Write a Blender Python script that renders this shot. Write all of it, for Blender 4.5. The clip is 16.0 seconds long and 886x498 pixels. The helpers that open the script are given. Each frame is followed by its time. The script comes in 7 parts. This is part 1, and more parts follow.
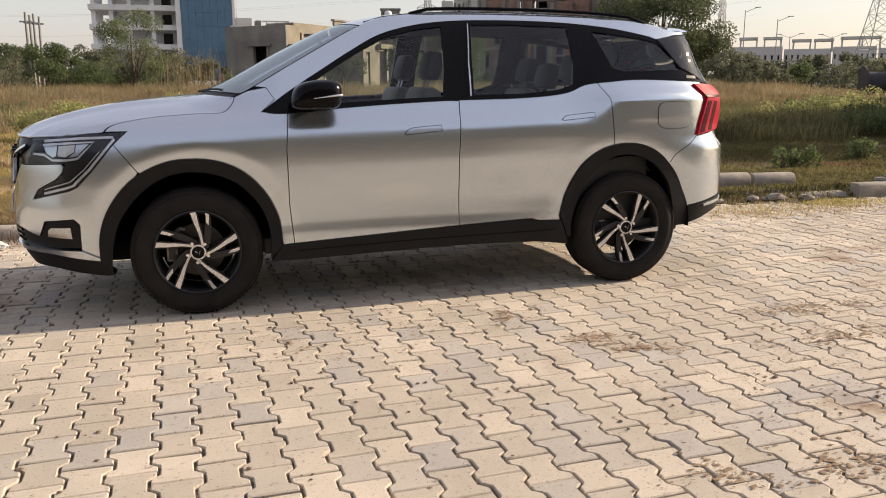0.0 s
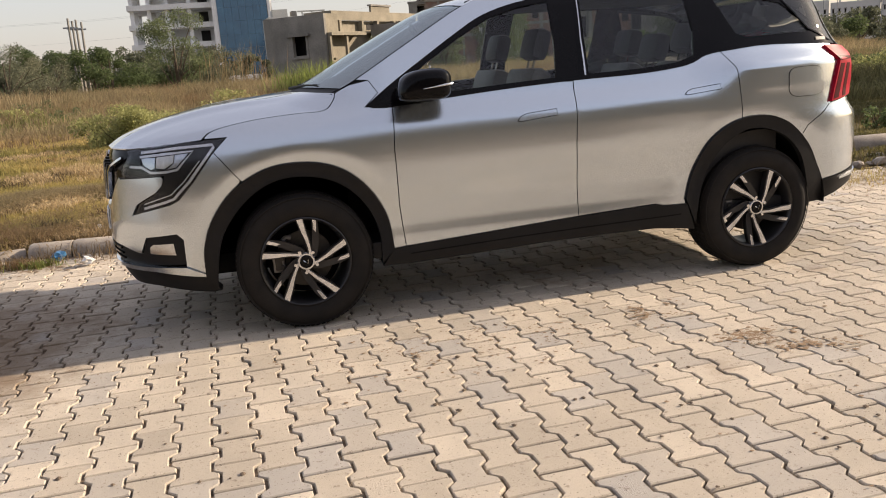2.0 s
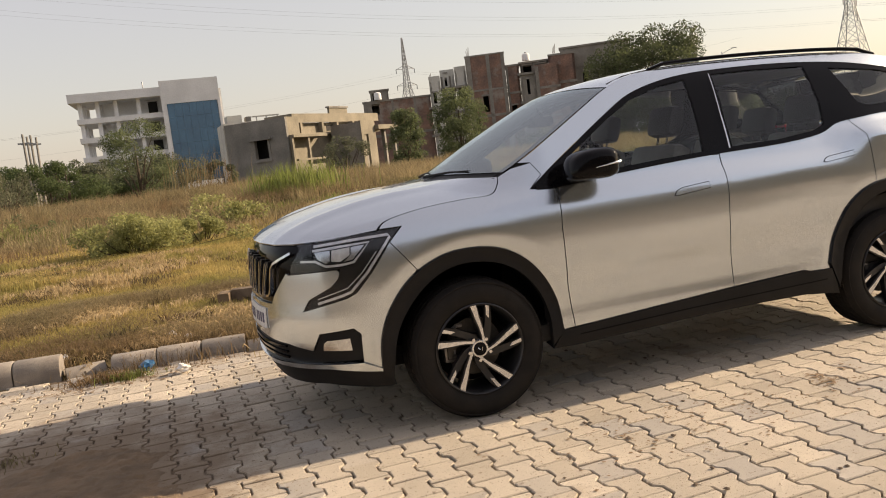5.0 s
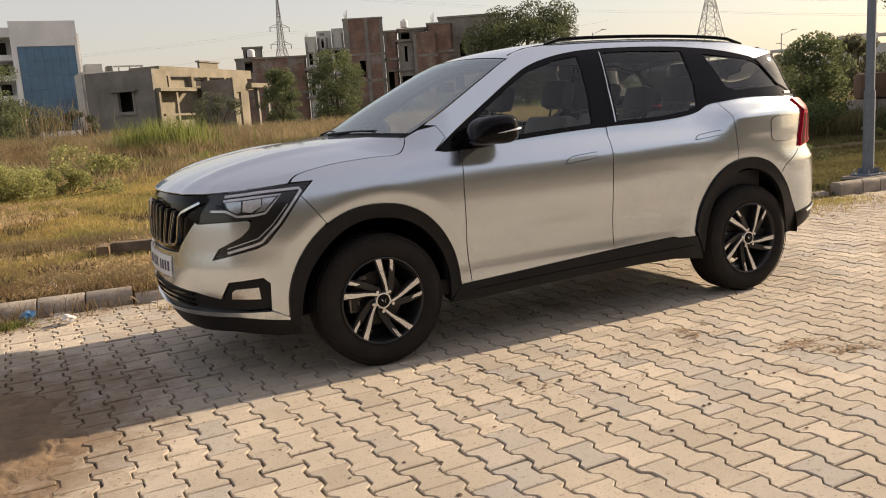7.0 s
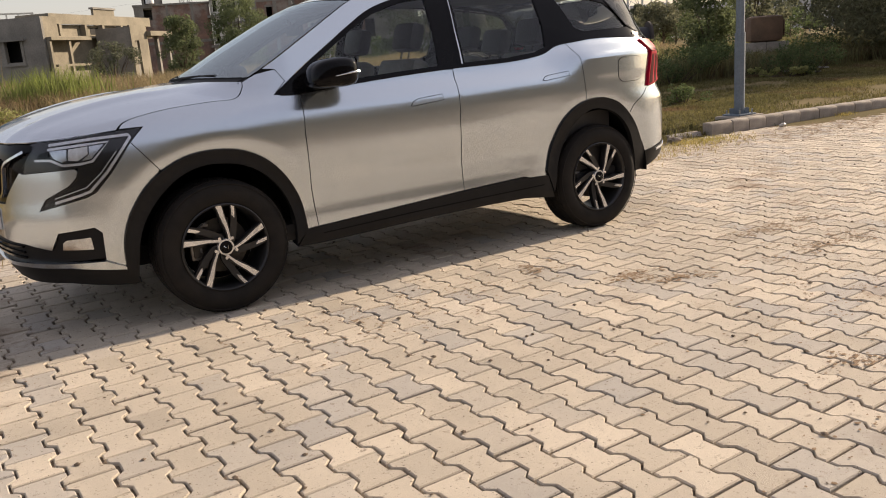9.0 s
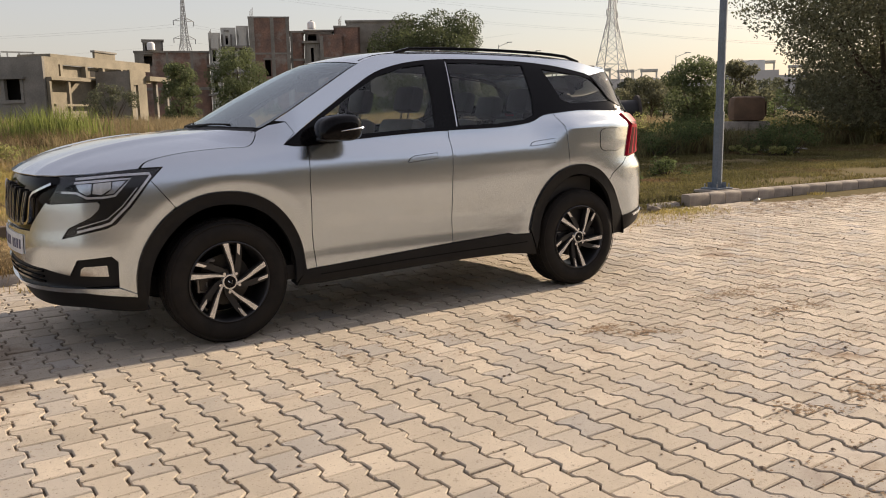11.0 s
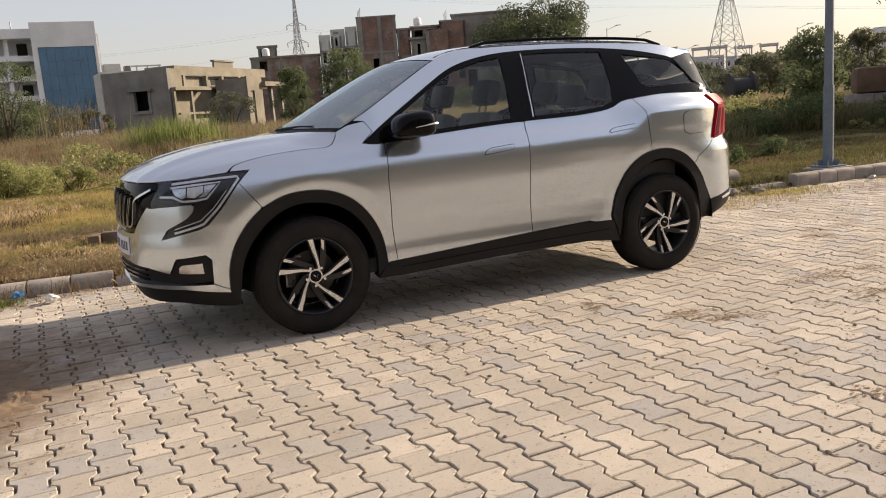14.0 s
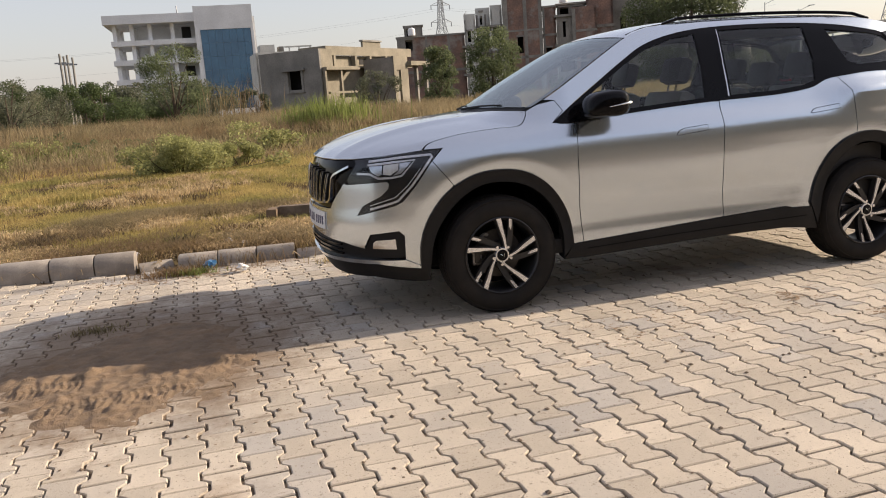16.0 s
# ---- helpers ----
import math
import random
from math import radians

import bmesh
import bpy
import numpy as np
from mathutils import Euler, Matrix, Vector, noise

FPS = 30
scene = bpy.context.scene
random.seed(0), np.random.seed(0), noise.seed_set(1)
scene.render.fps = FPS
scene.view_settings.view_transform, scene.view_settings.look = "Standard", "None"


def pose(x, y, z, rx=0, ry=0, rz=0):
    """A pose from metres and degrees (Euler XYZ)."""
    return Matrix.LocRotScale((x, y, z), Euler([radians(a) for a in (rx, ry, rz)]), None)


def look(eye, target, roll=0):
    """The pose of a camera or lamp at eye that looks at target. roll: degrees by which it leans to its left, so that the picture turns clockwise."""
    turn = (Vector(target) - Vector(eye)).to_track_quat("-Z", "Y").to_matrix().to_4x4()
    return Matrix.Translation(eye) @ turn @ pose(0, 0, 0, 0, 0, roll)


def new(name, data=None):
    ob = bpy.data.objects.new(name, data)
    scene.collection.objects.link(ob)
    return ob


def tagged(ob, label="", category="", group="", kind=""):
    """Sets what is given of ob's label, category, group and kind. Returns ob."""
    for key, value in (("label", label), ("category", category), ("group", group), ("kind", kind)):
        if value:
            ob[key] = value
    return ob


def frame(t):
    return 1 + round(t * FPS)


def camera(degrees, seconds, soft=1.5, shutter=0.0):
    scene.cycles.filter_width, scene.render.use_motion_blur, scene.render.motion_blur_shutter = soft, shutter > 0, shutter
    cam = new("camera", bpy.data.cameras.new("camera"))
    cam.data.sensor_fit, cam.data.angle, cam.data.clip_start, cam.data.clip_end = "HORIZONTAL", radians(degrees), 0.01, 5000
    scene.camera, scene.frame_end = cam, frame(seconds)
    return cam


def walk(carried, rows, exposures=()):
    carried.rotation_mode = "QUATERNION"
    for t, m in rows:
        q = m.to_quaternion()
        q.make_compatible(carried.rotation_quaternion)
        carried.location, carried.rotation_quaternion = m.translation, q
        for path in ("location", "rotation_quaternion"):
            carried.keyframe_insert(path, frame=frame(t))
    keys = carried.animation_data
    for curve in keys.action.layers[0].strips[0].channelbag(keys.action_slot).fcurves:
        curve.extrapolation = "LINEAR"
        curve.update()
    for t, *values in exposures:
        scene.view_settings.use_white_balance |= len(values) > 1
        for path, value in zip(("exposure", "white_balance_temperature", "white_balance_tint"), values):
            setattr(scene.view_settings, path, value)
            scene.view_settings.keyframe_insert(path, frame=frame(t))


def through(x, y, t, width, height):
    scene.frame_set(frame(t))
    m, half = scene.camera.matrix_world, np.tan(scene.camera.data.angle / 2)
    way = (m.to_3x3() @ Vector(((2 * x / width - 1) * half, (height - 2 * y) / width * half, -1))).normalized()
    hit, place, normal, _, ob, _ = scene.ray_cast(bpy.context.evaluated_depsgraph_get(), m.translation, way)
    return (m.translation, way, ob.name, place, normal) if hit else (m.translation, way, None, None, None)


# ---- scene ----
cam = camera(57.2, 16.0, soft=1.0)
PATH = [
    (0, (-1.282, -5.68, 1.323), (-0.742, -3.796, 0.923), -0.3),
    (0.5, (-1.194, -5.488, 1.332), (-0.826, -3.556, 0.969), -0.7),
    (1, (-1.199, -5.396, 1.328), (-0.892, -3.452, 0.973), -1.9),
    (1.5, (-1.365, -5.304, 1.342), (-0.976, -3.38, 0.96), -3.1),
    (2, (-1.594, -5.212, 1.361), (-1.165, -3.309, 0.918), -4.1),
    (2.5, (-1.81, -5.067, 1.364), (-1.442, -3.141, 0.972), -5.0),
    (3, (-2.021, -4.984, 1.372), (-1.719, -3.036, 1.035), -4.9),
    (3.2, (-2.146, -4.958, 1.412), (-1.81, -3.017, 1.07), -4.6),
    (5.3, (-2.759, -4.839, 1.403), (-2.118, -2.957, 1.179), -7.5),
    (5.5, (-2.813, -4.876, 1.409), (-2.12, -3.015, 1.177), -7.4),
    (6, (-2.936, -4.944, 1.394), (-2.196, -3.104, 1.131), -5.8),
    (6.5, (-2.956, -4.961, 1.391), (-2.198, -3.137, 1.077), -5.4),
    (7, (-2.954, -4.98, 1.392), (-2.105, -3.201, 1.054), -3.8),
    (7.5, (-2.897, -5.018, 1.361), (-1.868, -3.344, 0.988), -1.3),
    (8, (-2.788, -5.096, 1.371), (-1.711, -3.462, 0.96), -3.5),
    (8.5, (-2.658, -5.19, 1.329), (-1.635, -3.544, 0.835), -4.2),
    (9, (-2.61, -5.24, 1.334), (-1.61, -3.574, 0.861), -4.4),
    (9.5, (-2.684, -5.33, 1.359), (-1.68, -3.627, 1.061), -4.4),
    (10, (-2.807, -5.474, 1.342), (-1.779, -3.787, 1.031), -2.4),
    (10.2, (-2.828, -5.501, 1.338), (-1.773, -3.835, 1.004), -1.1),
    (12.3, (-2.844, -5.618, 1.374), (-1.798, -3.946, 1.045), -1.4),
    (12.5, (-2.853, -5.638, 1.376), (-1.825, -3.952, 1.057), -1.3),
    (13, (-2.876, -5.659, 1.38), (-1.936, -3.918, 1.087), -1.8),
    (13.5, (-2.829, -5.688, 1.383), (-2.009, -3.884, 1.118), -3.5),
    (14, (-2.687, -5.758, 1.352), (-1.88, -3.96, 1.01), -4.2),
    (14.5, (-2.665, -5.777, 1.334), (-1.963, -3.959, 0.887), -4.9),
    (15, (-2.712, -5.757, 1.344), (-2.15, -3.893, 0.883), -5.3),
    (15.5, (-2.823, -5.674, 1.358), (-2.28, -3.793, 0.95), -4.6),
    (16, (-2.986, -5.633, 1.375), (-2.496, -3.729, 1.008), -4.2),
]
walk(cam, [(t, look(eye, target, roll)) for t, eye, target, roll in PATH], [
    (0.0, 0.15, 6500, 10), (2.0, 0.16, 6550, 10), (3.0, 0.15, 6950, 10), (5.5, 0.07, 7250, 10), (7.5, 0.02, 7000, 10), (9.0, 0.06, 6700, 10), (10.0, -0.08, 6850, 10),
    (12.5, 0.0, 6550, 10), (14.5, 0.04, 6500, 10), (16.0, 0.09, 6400, 10)])


# ---- sky and sun ----
SUN_ELEVATION = radians(24.6)
SUN_FROM = Vector((math.cos(SUN_ELEVATION), 0.035, math.sin(SUN_ELEVATION)))
world = bpy.data.worlds.new("sky")
scene.world = world
world.use_nodes = True
_wn = world.node_tree.nodes
_sky = _wn.new("ShaderNodeTexSky")
_sky.sky_type, _sky.sun_disc = "NISHITA", False
_sky.sun_elevation, _sky.sun_rotation = SUN_ELEVATION, radians(88)
_sky.altitude, _sky.air_density, _sky.dust_density, _sky.ozone_density = 100, 1.3, 1.7, 2.2
# thick even haze over the clear sky
_haze = _wn.new("ShaderNodeMix")
_haze.data_type = "RGBA"
_haze.inputs[0].default_value = 0.45
_haze.inputs[7].default_value = (6.2, 5.5, 5.8, 1)
world.node_tree.links.new(_sky.outputs[0], _haze.inputs[6])
_wn["Background"].inputs[1].default_value = 0.14
world.node_tree.links.new(_haze.outputs[2], _wn["Background"].inputs[0])
_sun = new("sun", bpy.data.lights.new("sun", "SUN"))
_sun.data.energy, _sun.data.angle, _sun.data.color = 7.2, radians(0.7), (1.0, 0.825, 0.645)
_sun.rotation_mode = "QUATERNION"
_sun.rotation_quaternion = SUN_FROM.to_track_quat("Z", "Y")


# ---- materials ----
def material(name, rgb, rough=0.6, metal=0.0, rgb2=None, scale=6.0, fine=60.0, bump=0.0, random_tint=0.0, island=False, coat=0.0, coords="Object", stains=None, spec=0.5, grain_amount=0.35):
    """A principled material with colour variation at two scales, fine relief, and a tint per object or per island."""
    m = bpy.data.materials.new(name)
    m.use_nodes = True
    nt, b = m.node_tree, m.node_tree.nodes["Principled BSDF"]
    add, link = nt.nodes.new, nt.links.new
    b.inputs["Roughness"].default_value, b.inputs["Metallic"].default_value = rough, metal
    b.inputs["Coat Weight"].default_value, b.inputs["Coat Roughness"].default_value = coat, 0.04
    b.inputs["Specular IOR Level"].default_value = spec
    tc = add("ShaderNodeTexCoord")
    big, small = add("ShaderNodeTexNoise"), add("ShaderNodeTexNoise")
    big.inputs["Scale"].default_value, big.inputs["Detail"].default_value = scale, 5
    small.inputs["Scale"].default_value, small.inputs["Detail"].default_value = fine, 3
    geo = add("ShaderNodeNewGeometry")
    place = geo.outputs["Position"] if coords == "World" else tc.outputs["Object"]
    link(place, big.inputs["Vector"]), link(place, small.inputs["Vector"])
    mix = add("ShaderNodeMix")
    mix.data_type = "RGBA"
    c2 = rgb2 or tuple(c * 0.8 for c in rgb)
    mix.inputs[6].default_value, mix.inputs[7].default_value = (*rgb, 1), (*c2, 1)
    ramp = add("ShaderNodeMapRange")
    ramp.inputs["From Min"].default_value, ramp.inputs["From Max"].default_value = 0.35, 0.65
    link(big.outputs["Fac"], ramp.inputs["Value"]), link(ramp.outputs[0], mix.inputs[0])
    out = mix.outputs[2]
    grain = add("ShaderNodeMix")
    grain.data_type, grain.blend_type = "RGBA", "MULTIPLY"
    grain.inputs[0].default_value = grain_amount
    g = add("ShaderNodeMapRange")
    g.inputs["From Min"].default_value, g.inputs["From Max"].default_value, g.inputs["To Min"].default_value, g.inputs["To Max"].default_value = 0.3, 0.7, 0.6, 1.3
    link(small.outputs["Fac"], g.inputs["Value"]), link(out, grain.inputs[6]), link(g.outputs[0], grain.inputs[7])
    out = grain.outputs[2]
    if stains:
        srgb, sscale, lo, hi = stains
        sn, sr, sm = add("ShaderNodeTexNoise"), add("ShaderNodeMapRange"), add("ShaderNodeMix")
        sn.inputs["Scale"].default_value, sn.inputs["Detail"].default_value, sn.inputs["Roughness"].default_value = sscale, 8, 0.65
        sr.inputs["From Min"].default_value, sr.inputs["From Max"].default_value = lo, hi
        sm.data_type = "RGBA"
        sm.inputs[7].default_value = (*srgb, 1)
        link(place, sn.inputs["Vector"]), link(sn.outputs["Fac"], sr.inputs["Value"]), link(sr.outputs[0], sm.inputs[0]), link(out, sm.inputs[6])
        out = sm.outputs[2]
    if random_tint:
        hsv, rr = add("ShaderNodeHueSaturation"), add("ShaderNodeMapRange")
        src = geo.outputs["Random Per Island"] if island else add("ShaderNodeObjectInfo").outputs["Random"]
        rr.inputs["To Min"].default_value, rr.inputs["To Max"].default_value = 1 - random_tint, 1 + random_tint
        link(src, rr.inputs["Value"]), link(rr.outputs[0], hsv.inputs["Value"]), link(out, hsv.inputs["Color"])
        out = hsv.outputs[0]
    link(out, b.inputs["Base Color"])
    if bump:
        bn = add("ShaderNodeBump")
        bn.inputs["Strength"].default_value, bn.inputs["Distance"].default_value = bump, 0.01
        link(small.outputs["Fac"], bn.inputs["Height"]), link(bn.outputs[0], b.inputs["Normal"])
    return m


def glass(name, tint, rough=0.0, ior=1.4, gloss=(1, 1, 1)):
    m = bpy.data.materials.new(name)
    m.use_nodes = True
    nt = m.node_tree
    nt.nodes.clear()
    add = nt.nodes.new
    out, mix, tr, gl, fr = (add("ShaderNode" + n) for n in ("OutputMaterial", "MixShader", "BsdfTransparent", "BsdfGlossy", "Fresnel"))
    tr.inputs[0].default_value = (*tint, 1)
    gl.inputs["Roughness"].default_value = rough
    gl.inputs["Color"].default_value = (*gloss, 1)
    fr.inputs[0].default_value = ior
    nt.links.new(fr.outputs[0], mix.inputs[0])
    nt.links.new(tr.outputs[0], mix.inputs[1]), nt.links.new(gl.outputs[0], mix.inputs[2])
    nt.links.new(mix.outputs[0], out.inputs[0])
    return m


def leaf_material(name, rgb, rgb2, through=0.5, stains=None):
    """Thin leaves and blades, that let some light through."""
    m = material(name, rgb, 0.7, rgb2=rgb2, scale=0.6, fine=9, random_tint=0.35, island=True, coords="World", spec=0.25, stains=stains)
    nt = m.node_tree
    b, out = nt.nodes["Principled BSDF"], nt.nodes["Material Output"]
    tl, mix = nt.nodes.new("ShaderNodeBsdfTranslucent"), nt.nodes.new("ShaderNodeMixShader")
    mix.inputs[0].default_value = through
    nt.links.new(b.inputs["Base Color"].links[0].from_socket, tl.inputs["Color"])
    nt.links.new(b.outputs[0], mix.inputs[1]), nt.links.new(tl.outputs[0], mix.inputs[2]), nt.links.new(mix.outputs[0], out.inputs[0])
    return m


PAINT = material("silver_paint", (0.585, 0.645, 0.70), 0.22, 0.95, (0.575, 0.635, 0.69), 1.5, 40, coat=1.0, grain_amount=0.03)
PAINT.node_tree.nodes["Principled BSDF"].inputs["Coat IOR"].default_value = 1.5
PAINT.node_tree.nodes["Principled BSDF"].inputs["Coat Roughness"].default_value = 0.05
BLACK_GLOSS = material("gloss_black", (0.004, 0.004, 0.005), 0.06, 0.0, spec=0.13)
CLADDING = material("black_cladding", (0.012, 0.012, 0.013), 0.5, 0.0, bump=0.05, fine=300, spec=0.2)
DARK = material("dark_void", (0.004, 0.004, 0.0045), 0.85, spec=0.2)
RUBBER = material("tyre_rubber", (0.011, 0.010, 0.0095), 0.8, bump=0.1, fine=150, rgb2=(0.018, 0.0155, 0.0135), scale=9, spec=0.25)
RIM_DARK = material("rim_dark", (0.022, 0.022, 0.024), 0.38, 0.2)
ALLOY = material("machined_alloy", (0.80, 0.80, 0.80), 0.25, 0.75)
CHROME = material("chrome", (0.75, 0.75, 0.76), 0.12, 1.0)
STEEL = material("brake_steel", (0.30, 0.29, 0.28), 0.45, 0.6)
DISC = material("brake_disc_steel", (0.07, 0.066, 0.062), 0.5, 0.7)
RED_LENS = material("red_lens", (0.36, 0.004, 0.022), 0.45, coat=0.0, spec=0.08)
RED_DARK = material("red_dark_lens", (0.06, 0.001, 0.004), 0.45, coat=0.0, spec=0.05)
LAMP_SILVER = material("lamp_reflector", (0.62, 0.64, 0.66), 0.18, 0.9)
LAMP_GREY = material("lamp_grey", (0.009, 0.010, 0.012), 0.25, 0.0, coat=0.2)
DRL = material("lamp_light_guide", (0.85, 0.87, 0.90), 0.2, 0.3, coat=1.0)
WHITE_PLATE = material("plate_white", (0.80, 0.80, 0.80), 0.4)
PLATE_INK = material("plate_bars", (0.06, 0.05, 0.12), 0.5)
SEAT = material("seat_leather", (0.30, 0.27, 0.24), 0.5, bump=0.05)
SEAT_DARK = material("seat_dark", (0.03, 0.028, 0.027), 0.55)
DASH = material("dashboard_black", (0.02, 0.02, 0.021), 0.6)
HEADLINER = material("headliner", (0.20, 0.19, 0.18), 0.9)
GLASS_FRONT = glass("windscreen_glass", (0.66, 0.76, 0.76), 0.0, 3.8, (0.90, 0.98, 1.0))
GLASS_SIDE = glass("side_glass", (0.84, 0.88, 0.86), 0.0, 1.5)
GLASS_REAR = glass("rear_glass", (0.76, 0.82, 0.81), 0.0, 1.5)
LENS = glass("lamp_lens", (0.95, 0.96, 0.98), 0.0, 1.28)
GLASS_TAIL = glass("tail_glass", (0.16, 0.18, 0.20), 0.0, 1.55)
PLATE_PALE = material("projector_glass", (0.78, 0.80, 0.80), 0.15, 0.1, coat=1.0)

def paver_material(name, island):
    m = material(name, (0.55, 0.478, 0.38), 0.85, rgb2=(0.45, 0.393, 0.313), scale=1.3, fine=420, bump=0.5, random_tint=0.13, island=island, coords="World",
                 stains=((0.24, 0.165, 0.105), 0.85, 0.58, 0.70))
    nt = m.node_tree
    b = nt.nodes["Principled BSDF"]
    add, link = nt.nodes.new, nt.links.new
    src = b.inputs["Base Color"].links[0].from_socket
    geo = add("ShaderNodeNewGeometry")
    # some greyer pieces
    rnd = geo.outputs["Random Per Island"] if island else add("ShaderNodeObjectInfo").outputs["Random"]
    far, grey, mr = add("ShaderNodeMath"), add("ShaderNodeMix"), add("ShaderNodeMapRange")
    far.operation = "FRACT"
    mul = add("ShaderNodeMath")
    mul.operation, mul.inputs[1].default_value = "MULTIPLY", 13.7
    link(rnd, mul.inputs[0]), link(mul.outputs[0], far.inputs[0])
    mr.inputs["From Min"].default_value, mr.inputs["From Max"].default_value, mr.inputs["To Max"].default_value = 0.68, 0.98, 0.65
    grey.data_type, grey.blend_type = "RGBA", "MIX"
    grey.inputs[7].default_value = (0.36, 0.345, 0.325, 1)
    link(far.outputs[0], mr.inputs["Value"]), link(mr.outputs[0], grey.inputs[0]), link(src, grey.inputs[6])
    # dark specks and scuffs
    sp, sr, sm = add("ShaderNodeTexNoise"), add("ShaderNodeMapRange"), add("ShaderNodeMix")
    sp.inputs["Scale"].default_value, sp.inputs["Detail"].default_value, sp.inputs["Roughness"].default_value = 26, 6, 0.7
    sr.inputs["From Min"].default_value, sr.inputs["From Max"].default_value, sr.inputs["To Max"].default_value = 0.585, 0.70, 0.75
    sm.data_type = "RGBA"
    sm.inputs[7].default_value = (0.16, 0.12, 0.085, 1)
    link(geo.outputs["Position"], sp.inputs["Vector"]), link(sp.outputs["Fac"], sr.inputs["Value"]), link(sr.outputs[0], sm.inputs[0])
    link(grey.outputs[2], sm.inputs[6])
    # small dark pits and grit
    pn, pr, pm = add("ShaderNodeTexNoise"), add("ShaderNodeMapRange"), add("ShaderNodeMix")
    pn.inputs["Scale"].default_value, pn.inputs["Detail"].default_value = 95, 2
    pr.inputs["From Min"].default_value, pr.inputs["From Max"].default_value, pr.inputs["To Max"].default_value = 0.65, 0.71, 0.7
    pm.data_type = "RGBA"
    pm.inputs[7].default_value = (0.10, 0.075, 0.055, 1)
    link(geo.outputs["Position"], pn.inputs["Vector"]), link(pn.outputs["Fac"], pr.inputs["Value"]), link(pr.outputs[0], pm.inputs[0]), link(sm.outputs[2], pm.inputs[6])
    # brown sand trodden out round the heap
    off, far2, edge, add2, sr2, sand = add("ShaderNodeVectorMath"), add("ShaderNodeVectorMath"), add("ShaderNodeTexNoise"), add("ShaderNodeMath"), add("ShaderNodeMapRange"), add("ShaderNodeMix")
    off.operation, off.inputs[1].default_value = "MULTIPLY_ADD", (0.95, 0.72, 0.0)
    off.inputs[2].default_value = (3.40, 0.44, 0.0)
    far2.operation = "LENGTH"
    edge.inputs["Scale"].default_value, edge.inputs["Detail"].default_value, edge.inputs["Roughness"].default_value = 3.0, 9, 0.72
    add2.operation = "MULTIPLY_ADD"
    add2.inputs[1].default_value = 1.9
    sr2.inputs["From Min"].default_value, sr2.inputs["From Max"].default_value, sr2.inputs["To Min"].default_value, sr2.inputs["To Max"].default_value = 1.60, 2.12, 0.92, 0.0
    sand.data_type = "RGBA"
    sand.inputs[7].default_value = (0.21, 0.15, 0.095, 1)
    link(geo.outputs["Position"], off.inputs[0]), link(off.outputs[0], far2.inputs[0]), link(geo.outputs["Position"], edge.inputs["Vector"])
    link(edge.outputs["Fac"], add2.inputs[0]), link(far2.outputs["Value"], add2.inputs[2]), link(add2.outputs[0], sr2.inputs["Value"])
    link(sr2.outputs[0], sand.inputs[0]), link(pm.outputs[2], sand.inputs[6]), link(sand.outputs[2], b.inputs["Base Color"])
    return m


PAVER, PAVER_FAR = paver_material("paver_concrete", False), paver_material("paver_concrete_far", True)
JOINT = material("joint_sand", (0.115, 0.085, 0.06), 0.95, rgb2=(0.20, 0.15, 0.105), scale=8, fine=300, bump=0.4, coords="World")
MUD = material("dried_mud", (0.30, 0.215, 0.14), 0.95, rgb2=(0.225, 0.16, 0.105), scale=9, fine=260, bump=0.3, coords="World", spec=0.1)
SAND = material("sand", (0.24, 0.165, 0.10), 0.95, rgb2=(0.17, 0.12, 0.075), scale=7, fine=160, bump=0.9, coords="World")
KERB = material("kerb_concrete", (0.36, 0.32, 0.27), 0.9, rgb2=(0.26, 0.23, 0.20), scale=7, fine=120, bump=0.4, random_tint=0.15, spec=0.2)
SOIL = material("field_soil", (0.17, 0.135, 0.07), 0.95, rgb2=(0.12, 0.10, 0.05), scale=0.5, fine=25, bump=0.5, coords="World", stains=((0.20, 0.15, 0.085), 0.35, 0.54, 0.70), spec=0.03)
CONCRETE = material("raw_concrete", (0.27, 0.255, 0.225), 0.9, rgb2=(0.18, 0.17, 0.15), scale=0.6, fine=9, bump=0.2, stains=((0.14, 0.125, 0.11), 0.35, 0.55, 0.75))
RENDER = material("cement_render", (0.26, 0.23, 0.172), 0.9, rgb2=(0.185, 0.165, 0.122), scale=0.8, fine=10, bump=0.2, stains=((0.14, 0.12, 0.09), 0.45, 0.55, 0.74))
WHITE_WALL = material("white_plaster", (0.80, 0.80, 0.79), 0.85, rgb2=(0.70, 0.70, 0.69), scale=0.3, fine=4, stains=((0.50, 0.49, 0.48), 0.2, 0.58, 0.88), grain_amount=0.15)
# white plaster greyed and flattened, the haze of distance in its colour
HAZE_WALL = material("hazy_plaster", (0.56, 0.545, 0.53), 0.9, rgb2=(0.50, 0.49, 0.475), scale=0.2, fine=2, grain_amount=0.1)
PALE_CEMENT = material("pale_cement", (0.60, 0.59, 0.54), 0.9, rgb2=(0.46, 0.455, 0.42), scale=0.5, fine=9, bump=0.2, stains=((0.22, 0.20, 0.18), 0.4, 0.56, 0.75))
BRICK = material("red_brick", (0.26, 0.155, 0.115), 0.9, rgb2=(0.15, 0.105, 0.088), scale=0.9, fine=6, bump=0.3, stains=((0.27, 0.24, 0.21), 0.35, 0.54, 0.64), grain_amount=0.6)
# near-black colour that paints the shade of rooms behind openings
ROOM_SHADE = material("room_shade", (0.03, 0.028, 0.026), 0.9)
BLUE_GLASS = material("blue_glazing", (0.08, 0.17, 0.27), 0.15, 0.25, rgb2=(0.07, 0.14, 0.225), scale=0.5, fine=3)
GALV = material("galvanised_steel", (0.33, 0.34, 0.35), 0.5, 0.6)
